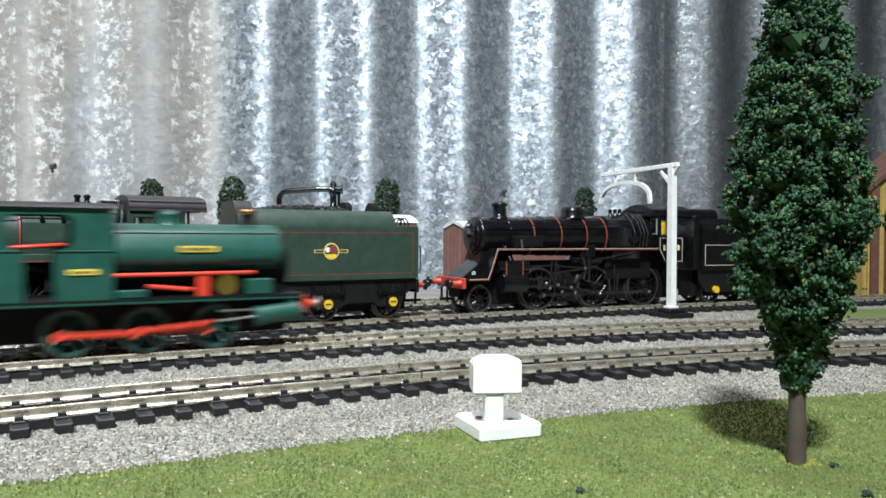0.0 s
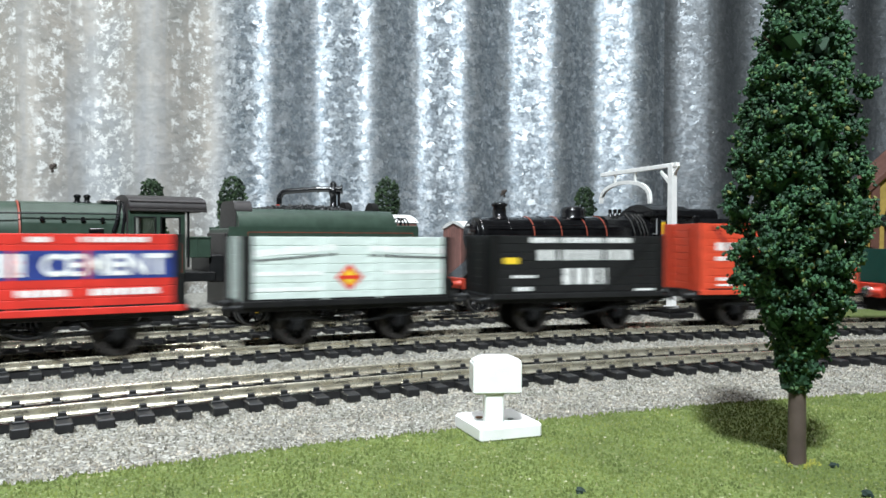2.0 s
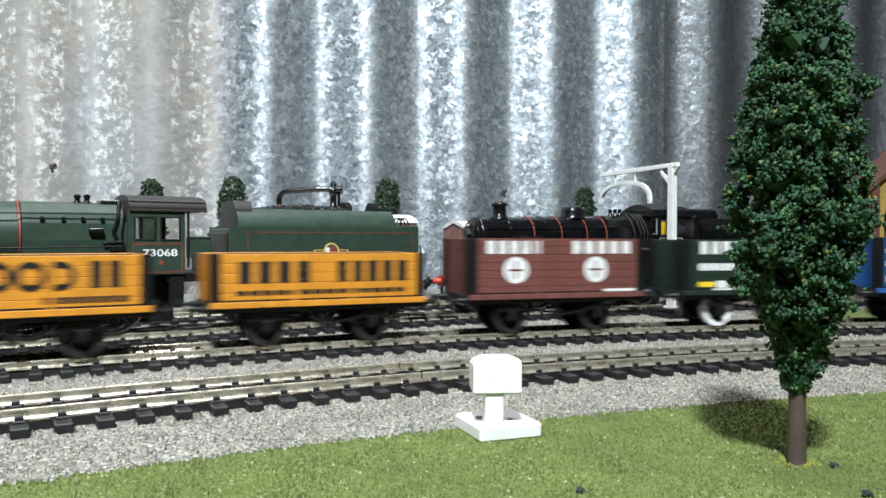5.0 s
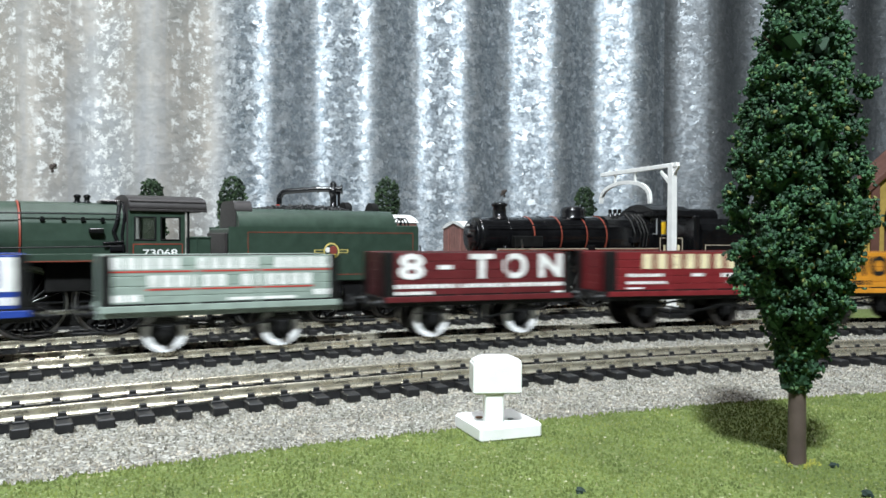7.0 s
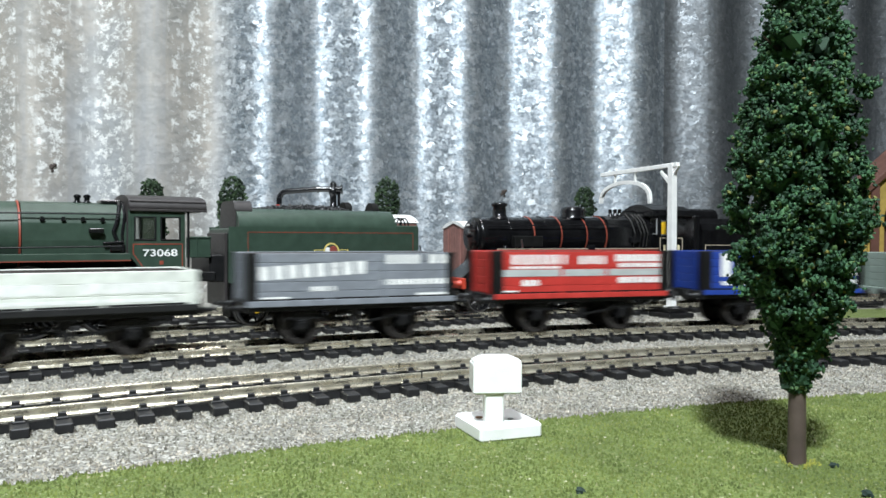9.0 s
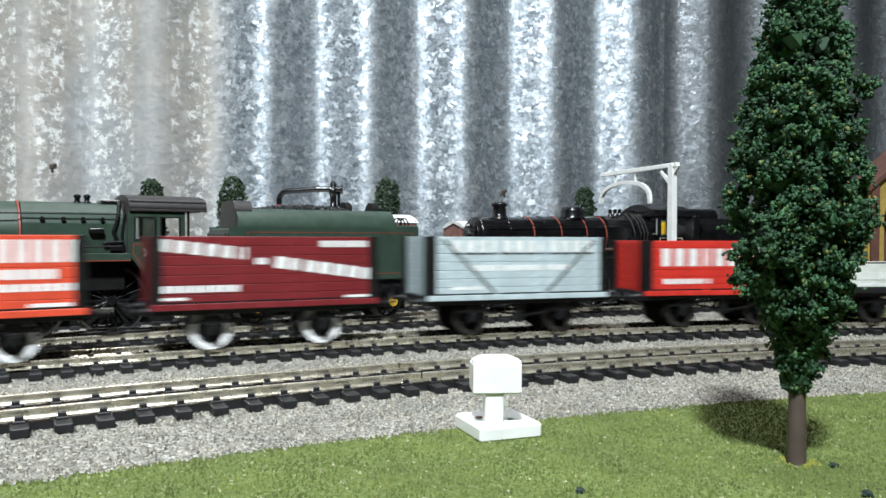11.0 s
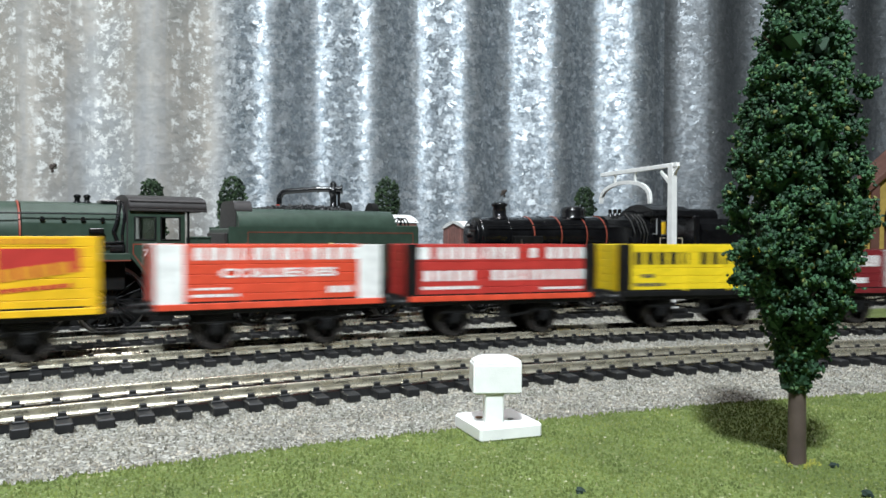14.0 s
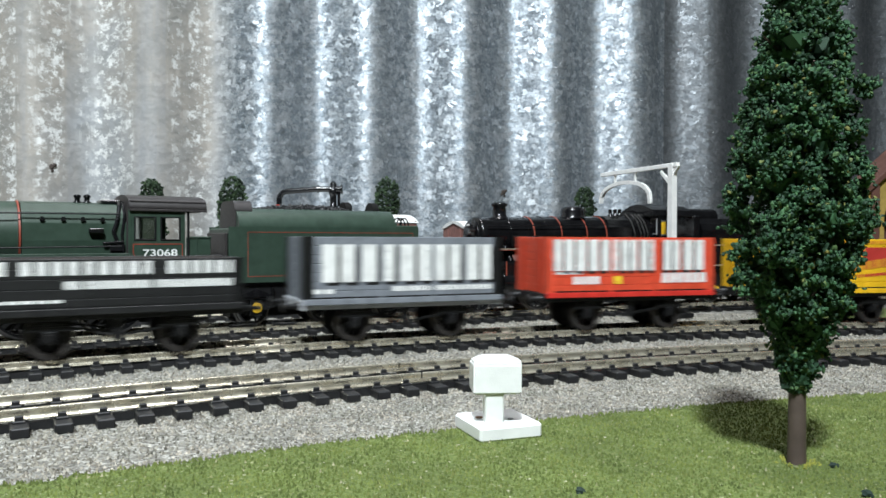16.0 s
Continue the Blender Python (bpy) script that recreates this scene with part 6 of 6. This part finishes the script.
def water_crane():
    root = thing("water_crane", "black water crane with a swan-neck arm", "water crane", m=pose(-0.0585, 0.402, 0.0025))
    bm = bmesh.new()
    turned(bm, [(4.2, 0), (4.2, 3), (2.4, 4), (2.0, 52), (2.6, 52.6), (2.6, 54), (1.8, 54.6), (1.7, 60), (2.4, 60.8), (2.4, 63), (1.6, 64), (1.8, 66.0), (0.8, 67.4)], (0, 0, 0), "Z", 20)
    part("column", bm, GLOSSBLACK, root)
    bm = bmesh.new()
    pts = [(0, 0, 63.2), (-9, -0.5, 63.2), (-24, -1.2, 62.0)]
    pts += [(-24 - 4.5 * math.sin(a), -1.3, 57.5 + 4.5 * math.cos(a)) for a in [math.pi / 2 * i / 6 for i in range(7)]] + [(-28.5, -1.4, 54.5)]
    pipe(bm, pts, 1.5, 12)
    tube(bm, (-7.5, -0.4, 63.2), (-8.4, -0.5, 63.2), 2.1, seg=14)
    tube(bm, (1.5, 0, 63.2), (4.0, 0, 63.2), 1.8, seg=12)
    tube(bm, (4.0, 0, 63.2), (4.8, 0, 63.2), 2.6, seg=14)
    tube(bm, (3, 0, 54), (3, 0, 64), 0.8, seg=8)
    part("arm", bm, GLOSSBLACK, root)
    bm = bmesh.new()
    tube(bm, (-28.5, -1.4, 52.6), (-28.5, -1.4, 54.8), 1.9, seg=14)
    part("spout", bm, RED, root, "red spout collar")


water_crane()


def loading_gauge():
    root = thing("loading_gauge", "white loading gauge post with hanging bow on a black base", "loading gauge", m=pose(0.117, 0.386, 0, 0, 0, 113.5))
    white = pm("white_plastic", (0.84, 0.83, 0.81), 0.4, vary=0.06, grime=0.08)
    bm = bmesh.new()
    box(bm, -8, 8, -8, 8, 0, 2.4, 0.4)
    box(bm, -5, 5, -5, 5, 2.4, 4.6, 0.5)
    part("base", bm, BLACK, root, "black base block")
    bm = bmesh.new()
    box(bm, -2.2, 2.2, -3.2, 3.2, 4.6, 5.8, 0.2)
    prism(bm, [(-1.9, 5.5), (1.9, 5.5), (1.6, 78.5), (-1.6, 78.5)], -1.6, 1.6)
    part("post", bm, white, root)
    bm = bmesh.new()
    box(bm, -5, 60, -1.2, 1.2, 76.6, 78.8, 0.2, pose(0, 0, 0, 0, 0.6, 0))
    part("arm", bm, white, root)
    bm = bmesh.new()
    box(bm, -0.8, 9.6, -0.8, 0.8, -0.8, 0.8, 0.1, pose(1.6, 0, 68.5, 0, -44, 0))
    box(bm, -0.8, 5, -0.8, 0.8, -0.8, 0.8, 0.1, pose(-1.5, 0, 73.5, 0, -128, 0))
    part("brace", bm, white, root)
    bm = bmesh.new()
    pts = []
    for i in range(15):
        u = i / 14
        a = math.pi * u
        pts.append((39.5 - 22.0 * math.cos(a), 0, 60.8 + 10.6 * math.sin(a) ** 0.75))
    for (a, b) in zip(pts, pts[1:]):
        m = Vector(b) - Vector(a)
        ang = math.degrees(math.atan2(m.z, m.x))
        box(bm, -m.length / 2 - 0.2, m.length / 2 + 0.2, -0.9, 0.9, -1.0, 1.0, 0, pose((a[0] + b[0]) / 2, 0, (a[2] + b[2]) / 2, 0, -ang, 0))
    box(bm, 16.2, 18.8, -0.9, 0.9, 58.6, 61.6, 0.3)
    part("bow", bm, white, root)
    bm = bmesh.new()
    for x in (30, 48):
        box(bm, x - 0.5, x + 0.5, -0.5, 0.5, 70.0, 77.0)
    part("hanger", bm, white, root)


loading_gauge()


def blank_sign():
    root = thing("sign_board", "plain white moulded plastic sign on a square foot", "sign", m=pose(0.0112, 0.1555, 0.0003, 0, 0, 20.6))
    white = pm("white_moulding", (0.9, 0.9, 0.88), 0.4, grime=0.05, vary=0.05)
    bm = bmesh.new()
    box(bm, -6.8, 6.8, -7.4, 6.4, 0, 3.1, 0.5)
    part("foot", bm, white, root)
    bm = bmesh.new()
    box(bm, -2.2, 1.5, -3.3, 1.2, 3.0, 10.2, 0.25, pose(-1.9, -2.9, 0, 0, 0, -16))
    part("post", bm, white, root)
    bm = bmesh.new()
    lo = [(-4.9, -3.6), (4.7, -3.6), (4.7, 4.0), (-4.9, 4.0)]
    hi = [(-4.6, -3.2), (4.6, -3.2), (3.0, 3.4), (-2.6, 3.4)]
    rings = [[bm.verts.new((x, y, z)) for x, y in q] for q, z in ((lo, 9.7), (lo, 15.6), (hi, 16.7))]
    for a, b in zip(rings, rings[1:]):
        for k in range(4):
            bm.faces.new((a[k], a[(k + 1) % 4], b[(k + 1) % 4], b[k]))
    bm.faces.new(rings[0][::-1])
    bm.faces.new(rings[2])
    bmesh.ops.bevel(bm, geom=list(bm.edges), offset=0.35, segments=2, affect="EDGES")
    bmesh.ops.transform(bm, matrix=pose(-1.7, -3.2, -0.5, 0, 0, -16), verts=bm.verts)
    part("board", bm, white, root)
    bm = bmesh.new()
    tube(bm, (-3.6, 0.6, 3.0), (-3.6, 0.6, 3.3), 0.8, seg=10)
    part("glue_spot", bm, pm("brown_glue", (0.25, 0.12, 0.05), 0.6), root)
    bm = bmesh.new()
    tube(bm, (1.9, -2.6, 3.0), (1.9, -2.6, 3.25), 0.6, seg=10)
    part("moulding_pip", bm, pm("grey_pip", (0.4, 0.4, 0.4), 0.5), root)


blank_sign()


def clump_crown(n, profile, size, seed, mat, name, parent, core=0.8, tuft=0.0):
    """Many small tufts set along a crown profile of (height, radius): an uneven outline with gaps and dark hollows."""
    rng = np.random.default_rng(seed)
    h = np.array([p[0] for p in profile])
    r = np.array([p[1] for p in profile])
    ico = bmesh.new()
    bmesh.ops.create_icosphere(ico, subdivisions=1, radius=1.0)
    bv = np.array([v.co[:] for v in ico.verts])
    bf = np.array([[v.index for v in f.verts] for f in ico.faces])
    ico.free()
    z = rng.uniform(h[0], h[-1], n * 3)
    keep = rng.uniform(0, r.max(), n * 3) < np.interp(z, h, r)
    z = z[keep][:n]
    n = len(z)
    a = rng.uniform(0, 2 * math.pi, n)
    rad = np.interp(z, h, r)
    lump = np.array([0.88 + 0.26 * noise.noise(Vector((math.cos(t) * 2.2, math.sin(t) * 2.2, q * 0.14))) + 0.28 * noise.noise(Vector((math.cos(t) * 4.6, math.sin(t) * 4.6, q * 0.42))) for t, q in zip(a, z)])
    d = rad * lump * rng.uniform(core, 1.06, n)
    c = np.stack([d * np.cos(a), d * np.sin(a), z], 1)
    if tuft:
        # gather the leaves round the first few as sprays, with hollows between
        heads = c[:n // 42]
        pick = rng.integers(0, len(heads), n)
        c = heads[pick] + rng.normal(0, tuft, (n, 3)) * (1.0, 1.0, 0.8)
    k = size * rng.uniform(0.5, 1.25, (n, 1, 1)) * rng.uniform(0.65, 1.3, (n, 1, 3))
    v = bv[None] * (1 + rng.uniform(-0.6, 0.6, (n, len(bv), 1))) * k
    v = v + c[:, None]
    f = bf[None] + len(bv) * np.arange(n)[:, None, None]
    return soup(name, v.reshape(-1, 3) * MM, f.reshape(-1, 3), mat, parent)


def poplar():
    root = thing("poplar_tree", "tall model poplar with dark green flocked crown and brown trunk", "tree", m=pose(0.0632, 0.134, 0))
    bm = bmesh.new()
    turned(bm, [(1.65, 0), (1.55, 4), (1.5, 9), (1.42, 15), (1.0, 30), (0.7, 70), (0.3, 100)], (0, 0, 0), "Z", 14)
    for i in range(26):
        a, z = i * 2.4, 20 + i * 2.9
        tube(bm, (0, 0, z), (6.5 * math.cos(a), 6.5 * math.sin(a), z + 7), 0.4, 0.2, 5)
    part("trunk", bm, BARK, root)
    prof = [(14.0, 1.7), (16, 2.6), (20, 3.7), (23, 4.3), (27, 7.6), (32, 10.3), (38, 11.6), (46, 12.2), (54, 11.9), (62, 10.9), (70, 9.0), (78, 7.4), (86, 5.8), (94, 4.0), (101, 1.2)]
    clump_crown(27000, [(q, w * 0.93) for q, w in prof], 0.36, 11, LEAF, "crown", root, 0.86, 0.7)
    clump_crown(2600, [(13.2, 1.5), (14.6, 2.3), (18, 3.0), (25, 4.0)], 0.36, 13, LEAF, "lower_crown", root, 0.7)
    clump_crown(700, [(q, w * 0.68) for q, w in prof], 1.5, 12, LEAF, "inner_crown", root, 0.2)
    bm = bmesh.new()
    rng = random.Random(5)
    for i in range(40):
        a = rng.uniform(0, 6.28)
        d = rng.uniform(1.6, 3.6)
        tube(bm, (d * math.cos(a), d * math.sin(a), 0.3), (d * 1.15 * math.cos(a), d * 1.15 * math.sin(a), rng.uniform(0.7, 1.1)), 0.3, 0.12, 5)
    part("moss_ring", bm, pm("yellow_moss", (0.26, 0.26, 0.04), 0.9), root, "yellowish tufts round the foot")


poplar()


def cypress(x, y, top, wide, seed):
    root = thing("cypress_tree", "small dark green model cypress by the shed wall", "tree", "background cypresses", m=pose(x * MM, y * MM, 0))
    bm = bmesh.new()
    turned(bm, [(1.6, 0), (1.2, 14), (0.6, top * 0.8)], (0, 0, 0), "Z", 10)
    part("trunk", bm, BARK, root)
    clump_crown(2600, [(10, wide * 0.6), (18, wide * 0.9), (top * 0.55, wide), (top * 0.82, wide * 0.95), (top * 0.93, wide * 0.8), (top * 0.975, wide * 0.55), (top, wide * 0.2)], 0.75, seed, DARKLEAF, "crown", root, 0.75)


for tx, ty, tt, tw, sd in ((-182, 472, 76, 8.2, 21), (-131, 470, 77.5, 9.4, 22), (-37.5, 505, 80, 9.2, 23), (101, 540, 77, 8.0, 24)):
    cypress(tx, ty, tt, tw, sd)


def engine_shed():
    root = thing("engine_shed", "ochre walled engine shed with brown posts and roof", "shed", m=pose(0.281, 0.505, 0))
    ochre = pm("ochre_wall", (0.4, 0.27, 0.06), 0.65)
    brown = pm("brown_timber", (0.12, 0.05, 0.035), 0.6)
    bm = bmesh.new()
    # gable front with an arched way through it
    prism(bm, [(0, 0), (0, 74), (50, 120), (100, 74), (100, 0), (86, 0), (86, 55)] + [(50 + 36 * math.cos(a), 55 + 24 * math.sin(a)) for a in [math.pi * i / 12 for i in range(1, 12)]] + [(14, 55), (14, 0)], 0, 3)
    part("front_wall", bm, ochre, root)
    for x in (0, 97):
        bm = bmesh.new()
        box(bm, x, x + 3, 3, 27, 0, 74)
        part("side_wall", bm, ochre, root)
    for x in (0.5, 2.6):
        bm = bmesh.new()
        box(bm, x, x + 1.4, -1.2, 0, 0, 73, 0.15)
        part("board", bm, ochre, root)
    for x in (4.4, 94):
        bm = bmesh.new()
        box(bm, x, x + 5.5, -2.2, 0, 0, 76, 0.3)
        part("post", bm, brown, root, "brown corner post")
    for k in (-1, 1):
        bm = bmesh.new()
        box(bm, -4, 72, -4, 30, 0, 3.2, 0.2, pose(50, 0, 120, 0, 42.6 if k > 0 else 180 - 42.6, 0))
        part("roof", bm, brown, root, "brown boarded roof slope")
    bm = bmesh.new()
    box(bm, 3, 97, 24, 27, 0, 74)
    part("back_wall", bm, brown, root)


engine_shed()


def wall_holes():
    for wx, wz in ((-262, 86), (51, 77)):
        sx = wx / math.cos(WALL_A)
        bm = bmesh.new()
        for dx, dz, q in ((0, 0, 2.1), (2.2, 1.3, 1.3), (-1.7, -1.8, 1.3), (0.9, -2.7, 1.0)):
            turned(bm, [(q, 1.6), (q, -1.2), (q * 0.6, -1.9)], (dx, 0, dz), "Y", 9)
        ob = part("wall_screw", bm, pm("rusty_screw", (0.04, 0.028, 0.022), 0.7), None, "", pose(sx * math.cos(WALL_A) * MM - wall_depth(sx) * math.sin(WALL_A) * MM, (WALL_Y0 + sx * math.sin(WALL_A) + wall_depth(sx) * math.cos(WALL_A)) * MM, wz * MM, 0, 0, math.degrees(WALL_A)))
        tagged(ob, "rusty dark screw head in the corrugated wall", "screw", "wall screws")


wall_holes()


def crumb(x, y, r, seed, col):
    bm = bmesh.new()
    bmesh.ops.create_icosphere(bm, subdivisions=2, radius=r)
    rng = random.Random(seed)
    for v in bm.verts:
        v.co *= 1 + rng.uniform(-0.3, 0.3)
        v.co.z *= 0.7
    ob = part("leaf_crumb", bm, col, None, "", pose(x * MM, y * MM, (0.5 + r * 0.4) * MM))
    tagged(ob, "small dark crumb of foliage lying on the grass", "crumb", "fallen foliage crumbs")


for q in ((21.6, 117.8, 0.75, 1), (66.0, 116.6, 0.9, 2), (68.6, 131.5, 0.75, 3), (75.5, 123.8, 0.7, 4)):
    crumb(*q, pm("crumb_green", (0.012, 0.028, 0.02), 0.8))
for cx, cy, ca in ((115.5, 236.0, 0), (-30.0, 261.5, 40), (-26.5, 262.5, 15)):
    bmw = bmesh.new()
    box(bmw, -0.8, 0.8, -0.55, 0.55, 0, 0.8, 0.2)
    tagged(part("white_chip", bmw, WHITE, None, "", pose(cx * MM, cy * MM, (2.4 if cx > 0 else 2.2) * MM, 0, 0, ca)), "small white chip lying on a sleeper", "chip", "white chips")

# ---- movement ----
ADVANCE = [-1.0, 86.6, 169.6, 257.1, 343.4, 434.6, 520.9, 612.4, 707.2, 794.8, 879.6, 964.4, 1048.0, 1130.2, 1211.3, 1290.4, 1371.7, 1446.2, 1527.5, 1609.3, 1691.0, 1775.0, 1861.4, 1948.9, 2036.7, 2133.3, 2219.4, 2312.9, 2401.4, 2492.5, 2571.0, 2653.2, 2725.7]


def advance(t):
    """How far the train has gone along its line, in millimetres, as a smooth curve through the half-second values."""
    k = min(int(t / 0.5), 31)
    u = t / 0.5 - k
    p0, p1, p2, p3 = (ADVANCE[min(max(j, 0), 32)] for j in (k - 1, k, k + 1, k + 2))
    if k == 0:
        p0 = 2 * p1 - p2
    if k == 31:
        p3 = 2 * p2 - p1
    return p1 + 0.5 * u * (p2 - p0 + u * (2 * p0 - 5 * p1 + 4 * p2 - p3 + u * (3 * (p1 - p2) + p3 - p0)))


def motions():
    for ob, off in TRAIN:
        rows = []
        for i in range(81):
            t = i * 0.2
            x, y, h = ring_point(R2, off + advance(t), R2)
            rows.append((t, pose(x * MM, y * MM, 4.85 * MM, 0, 0, math.degrees(h))))
        walk(ob, rows)
    for ob, x, z, r, off in SPIN:
        frames = [k / FPS for k in range(481) if -640 < off + advance(k / FPS) < 40]
        frames = sorted(set([0.0, 16.0] + frames))
        ang, last, rows = 0.0, None, []
        for t in frames:
            s = advance(t)
            if last is not None and t - last[0] < 0.05:
                ang += math.degrees((s - last[1]) / r)
            last = (t, s)
            rows.append((t, pose(x * MM, 0, z * MM, 0, ang, 0)))
        walk(ob, rows)
    for ob, r, crank, off in RODS:
        rows = []
        for k in range(481):
            t = k / FPS
            if t > 3.0 and k % 30:
                continue
            a = advance(min(t, 3.0)) / r
            rows.append((t, pose(-crank * math.cos(a) * MM, 0, (r + crank * math.sin(a)) * MM)))
        walk(ob, rows)


motions()
